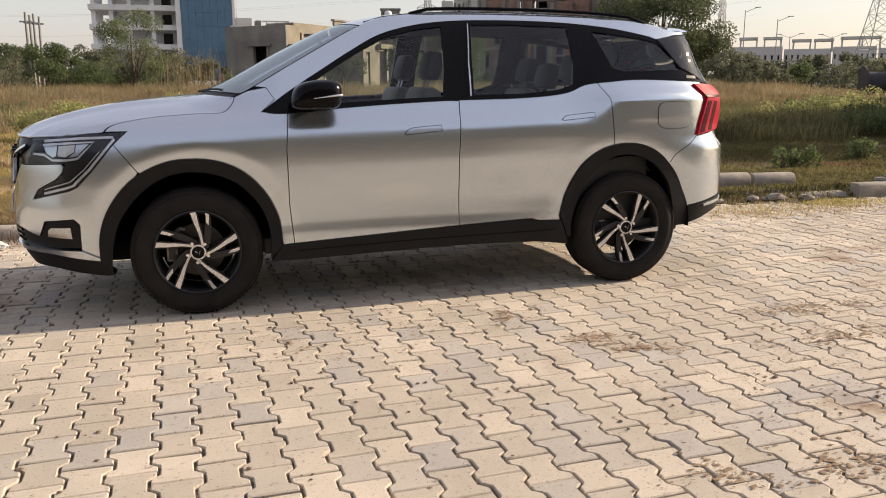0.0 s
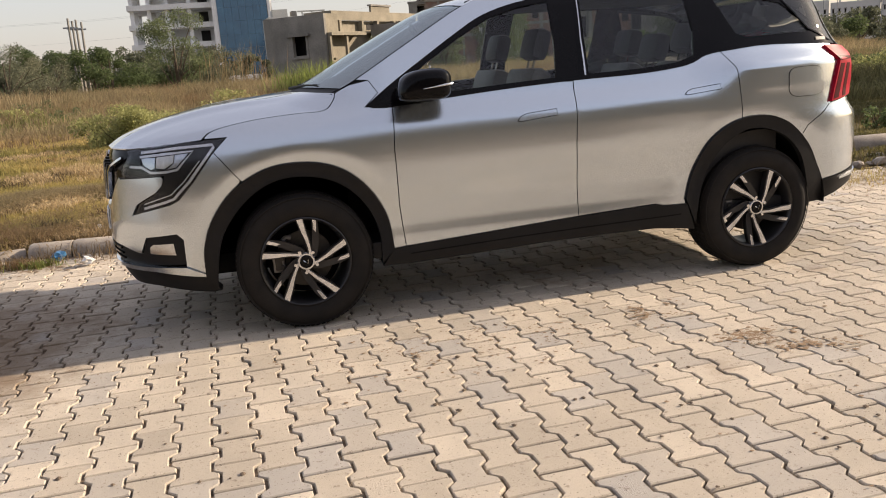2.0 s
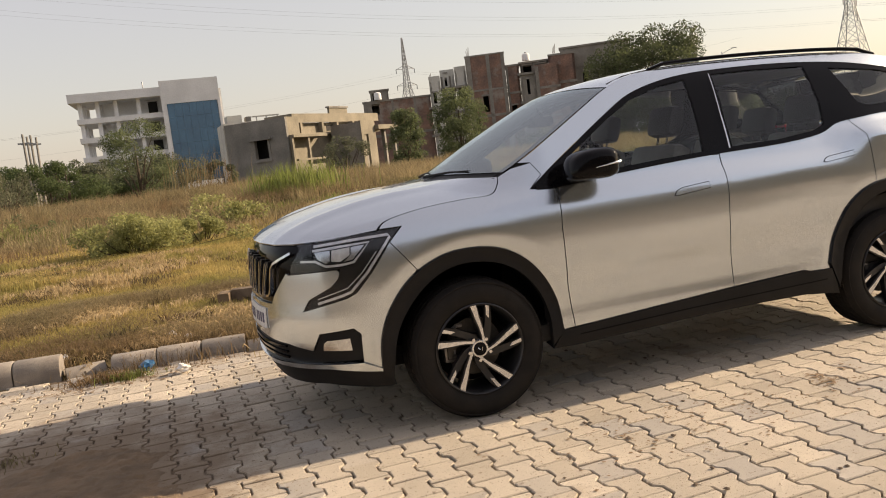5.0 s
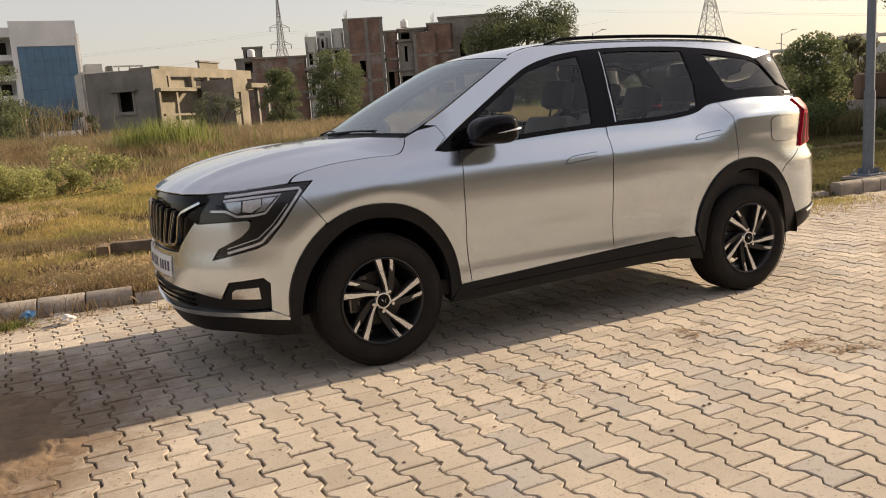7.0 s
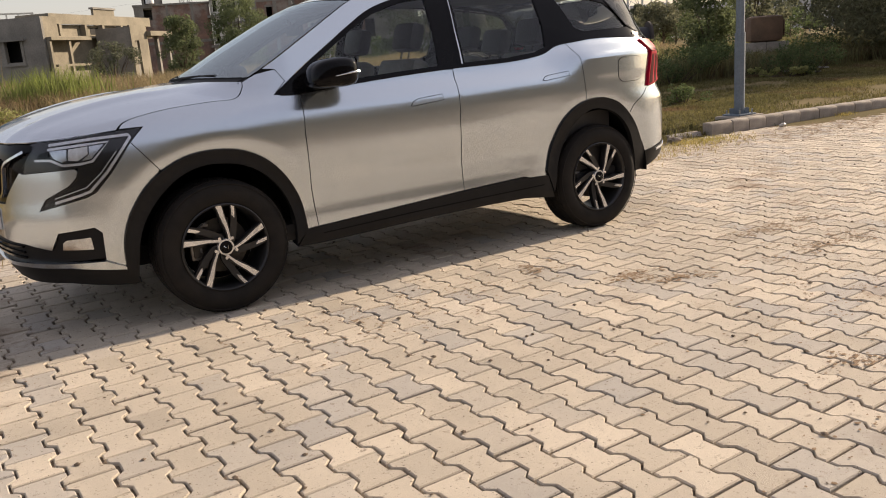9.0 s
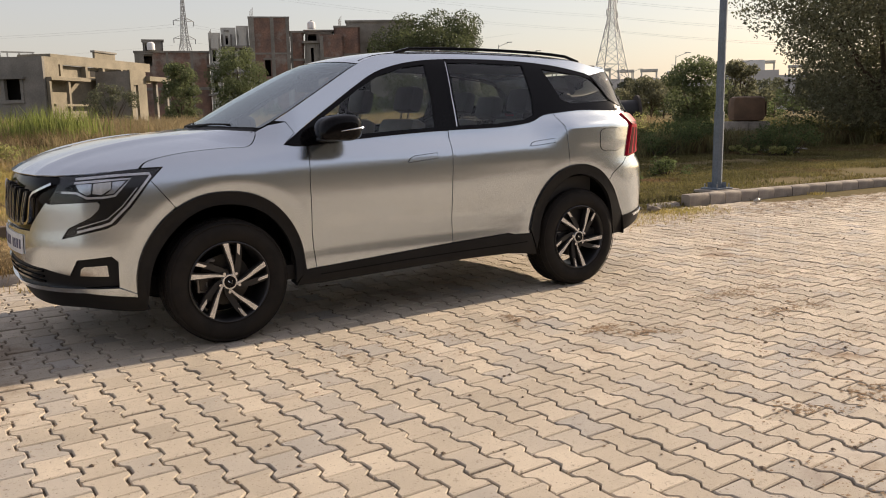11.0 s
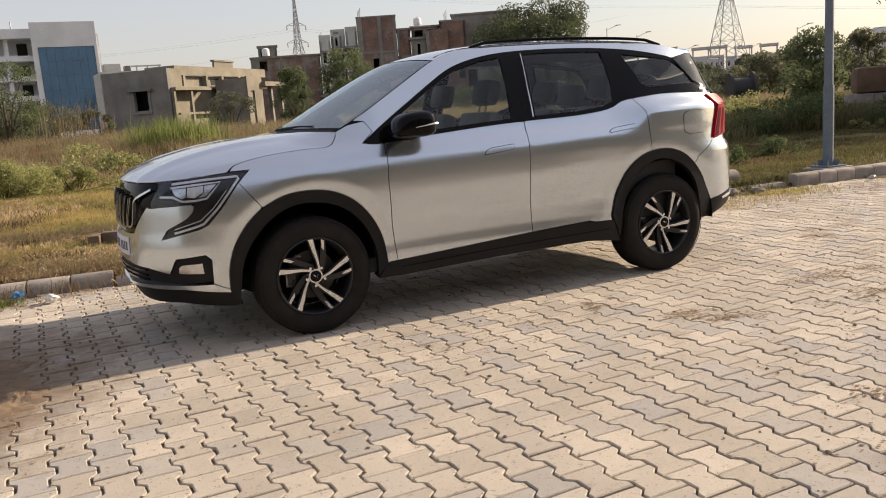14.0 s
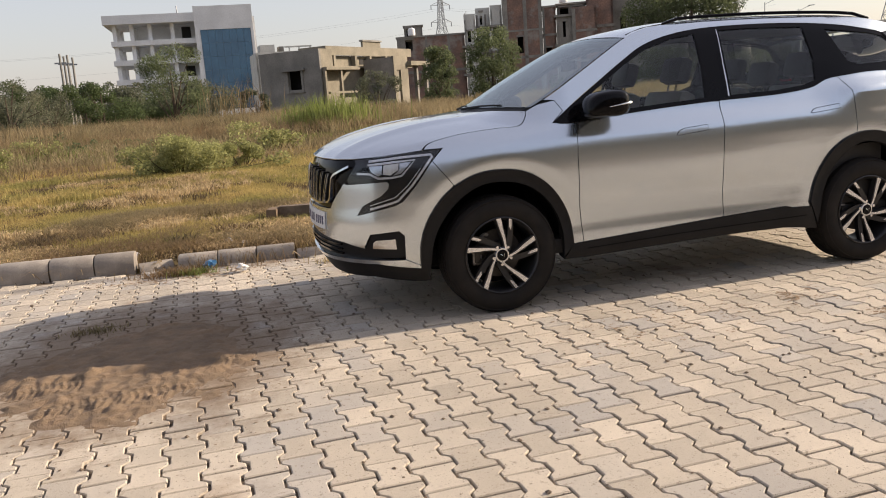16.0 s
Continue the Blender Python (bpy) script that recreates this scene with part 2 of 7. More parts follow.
POLE_BLUE = material("pole_paint", (0.14, 0.175, 0.215), 0.5, 0.0, rgb2=(0.11, 0.14, 0.175), scale=4, fine=40)
BARK = material("bark", (0.10, 0.075, 0.05), 0.95, rgb2=(0.06, 0.045, 0.03), scale=6, fine=30, bump=0.6)
RUST = material("rusty_sheet", (0.20, 0.12, 0.075), 0.85, rgb2=(0.13, 0.085, 0.055), scale=2, fine=30, bump=0.3)
DRUM_WOOD = material("drum_wood", (0.06, 0.05, 0.045), 0.9)
LEAF = leaf_material("leaves_green", (0.115, 0.15, 0.06), (0.075, 0.10, 0.042))
LEAF_DARK = leaf_material("leaves_dark", (0.105, 0.125, 0.06), (0.075, 0.09, 0.045))
LEAF_BUSH = leaf_material("leaves_bush", (0.38, 0.375, 0.155), (0.27, 0.28, 0.11))
BLADE = leaf_material("grass_short", (0.50, 0.385, 0.15), (0.27, 0.25, 0.085), stains=((0.46, 0.31, 0.15), 0.33, 0.54, 0.70))
BLADE_DRY = leaf_material("grass_dry", (0.38, 0.30, 0.17), (0.22, 0.185, 0.10), stains=((0.23, 0.155, 0.085), 0.22, 0.48, 0.64))
BLADE_BROWN = leaf_material("grass_brown", (0.17, 0.115, 0.07), (0.10, 0.085, 0.05))
# leaf green paled and greyed: distance haze put into the colour
LEAF_HAZE = leaf_material("leaves_hazed", (0.155, 0.165, 0.105), (0.11, 0.12, 0.078), 0.45)
STRAW_PALE = leaf_material("straw_pale", (0.62, 0.49, 0.29), (0.42, 0.31, 0.17))
BLADE_VERGE = leaf_material("grass_verge", (0.175, 0.155, 0.062), (0.105, 0.10, 0.04), stains=((0.19, 0.125, 0.07), 0.3, 0.53, 0.66))
LEAF_GREY = leaf_material("leaves_grey", (0.20, 0.20, 0.125), (0.135, 0.14, 0.085), 0.5)
LEAF_MID = leaf_material("leaves_mid", (0.175, 0.205, 0.10), (0.115, 0.14, 0.068))
SCRUB = leaf_material("scrub_olive", (0.19, 0.18, 0.08), (0.12, 0.11, 0.055))
BLADE_REED = leaf_material("reeds_green", (0.22, 0.26, 0.07), (0.16, 0.18, 0.06))


# ---- building blocks ----
def mesh_object(name, verts, faces, mat, smooth=False):
    me = bpy.data.meshes.new(name)
    me.from_pydata([tuple(map(float, v)) for v in verts], [], [tuple(map(int, f)) for f in faces])
    me.materials.append(mat)
    if smooth:
        me.polygons.foreach_set("use_smooth", [True] * len(me.polygons))
    me.update()
    return new(name, me)


def part(name, bm, mat, parent, label="", smooth=True):
    me = bpy.data.meshes.new(name)
    bm.to_mesh(me)
    bm.free()
    me.materials.append(mat)
    if smooth:
        me.polygons.foreach_set("use_smooth", [True] * len(me.polygons))
        me.set_sharp_from_angle(angle=radians(35))
    ob = new(name, me)
    ob.parent = parent
    return tagged(ob, label)


def empty(name, at, label, category, group="", kind="", rz=0.0):
    ob = new(name)
    ob.matrix_basis = pose(*at, 0, 0, rz)
    return tagged(ob, label, category, group, kind)


def add_box(bm, x0, x1, y0, y1, z0, z1, bevel=0.0, m=None):
    r = bmesh.ops.create_cube(bm, size=1, matrix=Matrix.Translation(((x0 + x1) / 2, (y0 + y1) / 2, (z0 + z1) / 2)) @ Matrix.Diagonal((x1 - x0, y1 - y0, z1 - z0, 1)))
    vs = r["verts"]
    if bevel:
        es = list({e for v in vs for e in v.link_edges})
        vs = list({v for f in bmesh.ops.bevel(bm, geom=es, offset=bevel, segments=2, affect="EDGES", profile=0.6)["faces"] for v in f.verts} | {v for v in vs if v.is_valid})
    if m:
        bmesh.ops.transform(bm, matrix=m, verts=vs)
    return vs


def box(x0, x1, y0, y1, z0, z1, bevel=0.0, m=None):
    bm = bmesh.new()
    add_box(bm, x0, x1, y0, y1, z0, z1, bevel, m)
    return bm


def add_tube(bm, points, radii, sides=8, cap=True):
    """A tapered tube along points."""
    rings = []
    pts = [Vector(p) for p in points]
    for i, p in enumerate(pts):
        d = (pts[min(i + 1, len(pts) - 1)] - pts[max(i - 1, 0)]).normalized()
        u = d.orthogonal().normalized() if i == 0 else (u - d * u.dot(d)).normalized()
        w = d.cross(u)
        r = radii[i] if hasattr(radii, "__len__") else radii
        rings.append([bm.verts.new(p + (u * math.cos(a) + w * math.sin(a)) * r) for a in [math.tau * k / sides for k in range(sides)]])
    for a, b in zip(rings, rings[1:]):
        for k in range(sides):
            bm.faces.new((a[k], a[(k + 1) % sides], b[(k + 1) % sides], b[k]))
    if cap:
        bm.faces.new(rings[0][::-1]), bm.faces.new(rings[-1])


def tube(points, radii, sides=8, cap=True):
    bm = bmesh.new()
    add_tube(bm, points, radii, sides, cap)
    return bm


def lathe(profile, axis="y", steps=64, closed=False):
    """Turns a profile of (radius, along) round an axis."""
    bm = bmesh.new()
    rings = []
    for k in range(steps):
        a = math.tau * k / steps
        c, s = math.cos(a), math.sin(a)
        rings.append([bm.verts.new((r * c, w, r * s) if axis == "y" else (r * c, r * s, w)) for r, w in profile])
    n = len(profile)
    for k in range(steps):
        a, b = rings[k], rings[(k + 1) % steps]
        for i in range(n if closed else n - 1):
            j = (i + 1) % n
            bm.faces.new((a[i], a[j], b[j], b[i]))
    bmesh.ops.recalc_face_normals(bm, faces=bm.faces)
    return bm


# ---- ground ----
def hump(x, y):
    return noise.noise(Vector((x * 0.35, y * 0.35, 0.3))) * 0.05 + noise.noise(Vector((x * 1.7, y * 1.7, 4.1))) * 0.018


def kerb_y(x):
    """The line of the kerb's foot."""
    return 1.97 - 0.105 * min(0.0, x + 2.4) - 0.09 * max(0.0, x - 6.2)


def ground_z(x, y):
    k = kerb_y(max(-60.0, min(x, 60.0)))
    if y < k + 0.02:
        return -0.014
    rise = min(1.0, (y - k - 0.02) / 0.35)
    return -0.014 + rise * (0.075 + hump(x, y) * min(1.0, (y - k) / 2))


def axis(near, far, step, ratio):
    out, d = [0.0], step
    while out[-1] < far:
        out.append(out[-1] + d)
        if out[-1] > near:
            d *= ratio
    return out


_ax = axis(14, 2500, 0.22, 1.14)
_xs = sorted({-v for v in _ax} | set(_ax))
_ys = sorted({2.0 - v for v in axis(3, 2500, 0.9, 1.3)} | {2.0 + v for v in axis(16, 2500, 0.14, 1.13)})
_gv = [(x, y, ground_z(x, y)) for y in _ys for x in _xs]
_nx = len(_xs)
_gf = [(j * _nx + i, j * _nx + i + 1, (j + 1) * _nx + i + 1, (j + 1) * _nx + i) for j in range(len(_ys) - 1) for i in range(_nx - 1)]
ground = mesh_object("ground", _gv, _gf, SOIL, True)
ground.data.materials.append(JOINT)
ground.data.polygons.foreach_set("material_index", [1 if max(_ys[i // (_nx - 1)], _ys[i // (_nx - 1) + 1]) < kerb_y(max(-60.0, min(60.0, _xs[i % (_nx - 1)]))) + 0.10 else 0 for i in range(len(_gf))])
tagged(ground, "dry field soil with sandy paving bed", "ground", kind="structure")

# interlocking pavers
PW, PL, TURN = 0.151, 0.207, radians(2.2)


def paver_outline(gap):
    """Dumbbell paver: wide at its ends, narrow in its middle."""
    a, hw, hl = 0.015, PW / 2 - gap / 2, PL / 2 - gap / 2
    right = [(hw + a, -hl), (hw + a, -0.066), (hw - a, -0.038), (hw - a, 0.038), (hw + a, 0.066), (hw + a, hl)]
    return right + [(-x, y) for x, y in right[::-1]]


def paver_mesh():
    low, top, face = paver_outline(0.010), paver_outline(0.010), paver_outline(0.018)
    v = [(x, y, -0.05) for x, y in low] + [(x, y, -0.005) for x, y in top] + [(x, y, 0.0) for x, y in face]
    n = len(low)
    f = [(k * n + i, k * n + (i + 1) % n, (k + 1) * n + (i + 1) % n, (k + 1) * n + i) for k in (0, 1) for i in range(n)]
    m = 2 * n
    f += [(m, m + 1, m + 10, m + 11), (m + 1, m + 2, m + 9, m + 10), (m + 2, m + 3, m + 8, m + 9), (m + 3, m + 4, m + 7, m + 8), (m + 4, m + 5, m + 6, m + 7)]
    return v, f


pavement = new("pavement")
tagged(pavement, "beige interlocking concrete pavers with dirty joints", "pavement", kind="structure")
_pv, _pf = paver_mesh()
_pm = bpy.data.meshes.new("paver")
_pm.from_pydata(_pv, [], _pf)
_pm.materials.append(PAVER)
_rng = random.Random(7)
_base = np.array(_pv)
_allv, _allf, _count = [], [], 0
_ct, _st = math.cos(TURN), math.sin(TURN)
_near = []
for i in range(-80, 170):
    for j in range(-50, 40):
        lx, ly = -1.262 + i * PW, -2.605 + j * PL + (PL / 2 if i % 2 else 0)
        x, y = lx * _ct - ly * _st, lx * _st + ly * _ct
        if not (-11 < x < 24 and -7.6 < y < kerb_y(x) - 0.03):
            continue
        if x > 14 and y < -4:
            continue
        tilt = (_rng.gauss(0, 0.006), _rng.gauss(0, 0.006), _rng.gauss(0, 0.006))
        m = Matrix.LocRotScale((x + _rng.gauss(0, 0.0012), y + _rng.gauss(0, 0.0012), _rng.gauss(0, 0.0016)), Euler((tilt[0], tilt[1], TURN + tilt[2] * 0.7)), None)
        if -2.9 < x < 0.4 and -3.65 < y < -0.75 and len(_near) < 300:
            _near.append(m)
        else:
            mm = np.array(m)
            _allv.append(_base @ mm[:3, :3].T + mm[:3, 3])
            _allf += [tuple(q + _count for q in f) for f in _pf]
            _count += len(_base)
_rest = bpy.data.meshes.new("paver_field")
_rest.from_pydata(np.concatenate(_allv).tolist(), [], _allf)
_rest.materials.append(PAVER_FAR)
_far = new("paver_field", _rest)
_far.parent = pavement
tagged(_far, kind="stuff")
for m in _near:
    ob = new("paver", _pm)
    ob.parent = pavement
    ob.matrix_basis = m


# kerb stones
def kerb_stone(length, height=0.20, depth=0.16, barrel=True):
    prof = [(0, -0.06), (0, height * 0.45), (0.010, height * 0.68), (0.032, height * 0.86), (0.062, height * 0.96), (0.10, height), (depth - 0.02, height * 0.99), (depth, height * 0.93), (depth, -0.06)]
    if not barrel:
        prof = [(0, -0.06), (0, height * 0.84), (0.012, height * 0.94), (0.035, height), (depth - 0.01, height), (depth, height * 0.95), (depth, -0.06)]
    bm = bmesh.new()
    xs = [0.004, 0.014, length / 2, length - 0.014, length - 0.004]
    rows = []
    for k, x in enumerate(xs):
        s = (0.98 if barrel else 0.985) if k in (0, 4) else 1.0
        rows.append([bm.verts.new((x, depth / 2 + (y - depth / 2) * s, z * s)) for y, z in prof])
    for a, b in zip(rows, rows[1:]):
        for i in range(len(prof) - 1):
            bm.faces.new((a[i], b[i], b[i + 1], a[i + 1]))
    bm.faces.new(rows[0]), bm.faces.new(rows[-1][::-1])
    bmesh.ops.recalc_face_normals(bm, faces=bm.faces)
    return bm


def kerb_run(joints, drop=0.0, barrel=True):
    """Kerb stones between the given joints along the kerb's line."""
    for x, x2 in zip(joints, joints[1:]):
        l, y, y2 = x2 - x - 0.002, kerb_y(x), kerb_y(x2)
        st = part("kerb_stone", kerb_stone(l, barrel=barrel), KERB, None)
        st.matrix_basis = Matrix.Translation((x, y + _rng.uniform(-0.004, 0.004), -0.012 - drop + _rng.uniform(-0.004, 0.004))) @ Matrix.Rotation(math.atan2(y2 - y, l) + _rng.gauss(0, 0.005), 4, "Z") @ Matrix.Rotation(_rng.gauss(0, 0.012), 4, "X")
        tagged(st, "weathered precast concrete kerb stone", "kerb stone", "kerb along the field")


kerb_run([-9.98 + 0.41 * k for k in range(13)] + [-4.63, -4.245, -3.89], 0.0)
kerb_run([-3.52, -3.165, -2.81, -2.455], 0.07), kerb_run([-2.44, -2.0, -1.55, -1.1], 0.12)
kerb_run([5.93, 6.33, 6.62, 6.93, 7.26] + [7.6 + 0.37 * k for k in range(45)], 0.03, False)


# ---- car shape: plan outline, inset by height ----
def catmull(pts, n=24):
    p = np.array(pts, float)
    p = np.vstack([2 * p[0] - p[1], p, 2 * p[-1] - p[-2]])
    out = []
    for i in range(1, len(p) - 2):
        for k in range(n):
            t = k / n
            out.append(0.5 * (2 * p[i] + (p[i + 1] - p[i - 1]) * t + (2 * p[i - 1] - 5 * p[i] + 4 * p[i + 1] - p[i + 2]) * t * t
                              + (3 * p[i] - p[i - 1] - 3 * p[i + 1] + p[i + 2]) * t ** 3))
    out.append(p[-2])
    return np.array(out)


def pchip(xs, ys, xq):
    xs, ys = np.array(xs, float), np.array(ys, float)
    h, d = np.diff(xs), np.diff(ys) / np.diff(xs)
    m = np.zeros(len(xs))
    m[0], m[-1] = d[0], d[-1]
    for i in range(1, len(xs) - 1):
        if d[i - 1] * d[i] > 0:
            w1, w2 = 2 * h[i] + h[i - 1], h[i] + 2 * h[i - 1]
            m[i] = (w1 + w2) / (w1 / d[i - 1] + w2 / d[i])
    xq = np.clip(np.atleast_1d(xq), xs[0], xs[-1])
    i = np.clip(np.searchsorted(xs, xq, side="right") - 1, 0, len(xs) - 2)
    t = (xq - xs[i]) / h[i]
    return ((1 + 2 * t) * (1 - t) ** 2 * ys[i] + t * (1 - t) ** 2 * h[i] * m[i] + t * t * (3 - 2 * t) * ys[i + 1] + t * t * (t - 1) * h[i] * m[i + 1])


PLAN = catmull([(-2.45, 0), (-2.43, -0.29), (-2.36, -0.55), (-2.22, -0.735), (-2.04, -0.845), (-1.8, -0.885), (-1.375, -0.90), (-0.8, -0.895), (0, -0.895),
                (0.8, -0.90), (1.375, -0.905), (1.72, -0.885), (2.0, -0.825), (2.18, -0.705), (2.27, -0.51), (2.305, -0.25), (2.31, 0)])
PLAN_S = np.concatenate([[0], np.cumsum(np.hypot(*np.diff(PLAN, axis=0).T))])
_g = np.gradient(PLAN, PLAN_S, axis=0)
for _ in range(6):
    _g[1:-1] = (_g[:-2] + 2 * _g[1:-1] + _g[2:]) / 4
PLAN_N = np.stack([-_g[:, 1], _g[:, 0]], 1)
PLAN_N *= -1 / np.linalg.norm(PLAN_N, axis=1)[:, None]
if PLAN_N[len(PLAN) // 2, 1] > 0:
    PLAN_N *= -1


def s_at(x):
    """Arc length of the side at x."""
    return float(np.interp(x, PLAN[:, 0], PLAN_S))


ZK = [0.18, 0.28, 0.36, 0.44, 0.52, 0.62, 0.75, 0.88, 0.98, 1.06, 1.12, 1.17, 1.24, 1.31, 1.43, 1.58, 1.68, 1.74, 1.78]
GLASS = [0.075, 0.096, 0.118, 0.163, 0.235, 0.292, 0.345, 0.45]
INSETS = [
    (0.00, [0.16, 0.10, 0.05, 0.015, 0.0, 0.0, 0.012, 0.02, 0.03, 0.07, 0.14] + [0.22, 0.3, 0.4, 0.5, 0.6, 0.7, 0.8, 0.9]),
    (0.80, [0.14, 0.08, 0.035, 0.01, 0.0, 0.0, 0.01, 0.018, 0.03, 0.065, 0.13] + [0.22, 0.3, 0.4, 0.5, 0.6, 0.7, 0.8, 0.9]),
    (s_at(-1.80), [0.10, 0.05, 0.02, 0.005, 0.0, 0.0, 0.0, 0.006, 0.022, 0.05, 0.09] + [0.17, 0.3, 0.4, 0.5, 0.6, 0.7, 0.8, 0.9]),
    (s_at(-1.35), [0.08, 0.04, 0.015, 0.005, 0.0, 0.0, 0.0, 0.002, 0.010, 0.032, 0.07] + [0.13, 0.24, 0.32, 0.42, 0.52, 0.62, 0.7, 0.8]),
    (s_at(-0.85), [0.06, 0.034, 0.016, 0.015, 0.020, 0.016, 0.004, 0.0, 0.003, 0.018, 0.05] + GLASS),
    (s_at(0.20), [0.06, 0.040, 0.017, 0.014, 0.021, 0.023, 0.009, 0.0, 0.002, 0.012, 0.040] + GLASS),
    (s_at(0.90), [0.06, 0.038, 0.018, 0.013, 0.016, 0.021, 0.013, 0.002, 0.0, 0.006, 0.026] + [0.055, 0.088, 0.118, 0.163, 0.235, 0.292, 0.345, 0.45]),
    (s_at(1.35), [0.08, 0.04, 0.015, 0.005, 0.0, 0.0, 0.0, 0.002, 0.008, 0.012, 0.013] + [0.018, 0.045, 0.10, 0.163, 0.235, 0.295, 0.35, 0.45]),
    (s_at(1.75), [0.10, 0.06, 0.03, 0.012, 0.002, 0.0, 0.0, 0.006, 0.018, 0.022, 0.022] + [0.026, 0.05, 0.10, 0.165, 0.235, 0.30, 0.36, 0.46]),
    (s_at(2.10), [0.13, 0.09, 0.05, 0.02, 0.004, 0.0, -0.004, 0.0, 0.035, 0.045, 0.045] + [0.045, 0.062, 0.11, 0.18, 0.25, 0.32, 0.40, 0.50]),
    (s_at(2.2), [0.13, 0.09, 0.05, 0.02, 0.004, 0.0, -0.004, 0.0, 0.06, 0.05, 0.045] + [0.045, 0.056, 0.115, 0.20, 0.29, 0.36, 0.44, 0.52]),
    (float(PLAN_S[-1]), [0.12, 0.08, 0.05, 0.02, 0.0, 0.0, 0.0, 0.0, 0.07, 0.06, 0.05] + [0.05, 0.065, 0.14, 0.25, 0.33, 0.39, 0.46, 0.54]),
]
_ZG = np.linspace(0.18, 1.78, 321)
_rows = np.array([pchip(ZK, v, _ZG) for _, v in INSETS])
_SG = np.linspace(0, PLAN_S[-1], 641)
_T = np.array([pchip([a for a, _ in INSETS], _rows[:, j], _SG) for j in range(len(_ZG))]).T


def inset(s, z):
    fs = np.clip(np.asarray(s) / _SG[-1], 0, 1) * 640
    fz = np.clip((np.asarray(z) - 0.18) / 1.6, 0, 1) * 320
    i, j = np.minimum(fs.astype(int), 639), np.minimum(fz.astype(int), 319)
    a, b = fs - i, fz - j
    return (_T[i, j] * (1 - a) + _T[i + 1, j] * a) * (1 - b) + (_T[i, j + 1] * (1 - a) + _T[i + 1, j + 1] * a) * b


def ease(q):
    q = np.clip(q, 0, 1)
    return q * q * (3 - 2 * q)


ARCHES = [(s_at(-1.375), 0.016), (s_at(1.375), 0.010)]


def detail(s, z, d):
    """Rolled edges round the wheel arches and the crisp shoulder line over the rear wheel."""
    for sc, amount in ARCHES:
        q = np.hypot(s - sc, z - 0.40) - 0.505
        d = d + amount * np.clip(1 - q / 0.115, 0, 1.35) ** 2 * ease((z - 0.12) / 0.45)
    zc = np.interp(s, [4.15, 4.283, 4.53, 4.771, 5.052], [1.212, 1.219, 1.229, 1.232, 1.225])
    lo, hi = inset(s, 1.10 + 0 * z), inset(s, 1.31 + 0 * z)
    mid = lo + 0.006
    sharp = np.where(z < zc, lo + (mid - lo) * (z - 1.10) / (zc - 1.10), mid + (hi - mid) * (z - zc) / (1.31 - zc))
    w = ease((s - 4.17) / 0.25) * (1 - ease((s - 5.08) / 0.2)) * ((z > 1.10) & (z < 1.31))
    return d + (sharp - inset(s, z)) * w


def wall_point(s, z, lift=0.0):
    """Points on the car's left skin at arc length s and height z."""
    s, z = np.asarray(s, float), np.asarray(z, float)
    px, py = np.interp(s, PLAN_S, PLAN[:, 0]), np.interp(s, PLAN_S, PLAN[:, 1])
    nx, ny = np.interp(s, PLAN_S, PLAN_N[:, 0]), np.interp(s, PLAN_S, PLAN_N[:, 1])
    d = detail(s, z, inset(s, z)) - lift
    return np.stack([px - nx * d, py - ny * d, z + 0 * px], -1)


# ---- the car ----
from mathutils.geometry import delaunay_2d_cdt


def inside(px, py, poly):
    hit = np.zeros(len(px), bool)
    n = len(poly)
    for i in range(n):
        (x1, y1), (x2, y2) = poly[i], poly[(i + 1) % n]
        if y1 == y2:
            continue
        c = (y1 > py) != (y2 > py)
        hit ^= c & (px < (x2 - x1) * (py - y1) / (y2 - y1) + x1)
    return hit


def dense(poly, step):
    out = []
    for i, (x1, y1) in enumerate(poly):
        x2, y2 = poly[(i + 1) % len(poly)]
        n = max(1, int(math.hypot(x2 - x1, y2 - y1) / step))
        out += [(x1 + (x2 - x1) * k / n, y1 + (y2 - y1) * k / n) for k in range(n)]
    return out


def shrink(poly, gap):
    """The polygon, moved inwards by gap."""
    if not gap:
        return list(poly)
    n = len(poly)
    area = sum(poly[i][0] * poly[(i + 1) % n][1] - poly[(i + 1) % n][0] * poly[i][1] for i in range(n))
    sgn = 1 if area > 0 else -1
    out = []
    for i in range(n):
        p, q, r = Vector(poly[i - 1]), Vector(poly[i]), Vector(poly[(i + 1) % n])
        a, b = (q - p).normalized(), (r - q).normalized()
        na, nb = Vector((-a.y, a.x)) * sgn, Vector((-b.y, b.x)) * sgn
        m = (na + nb)
        m = m.normalized() if m.length > 1e-4 else na
        out.append(tuple(q + m * gap / max(0.5, m.dot(na))))
    return out


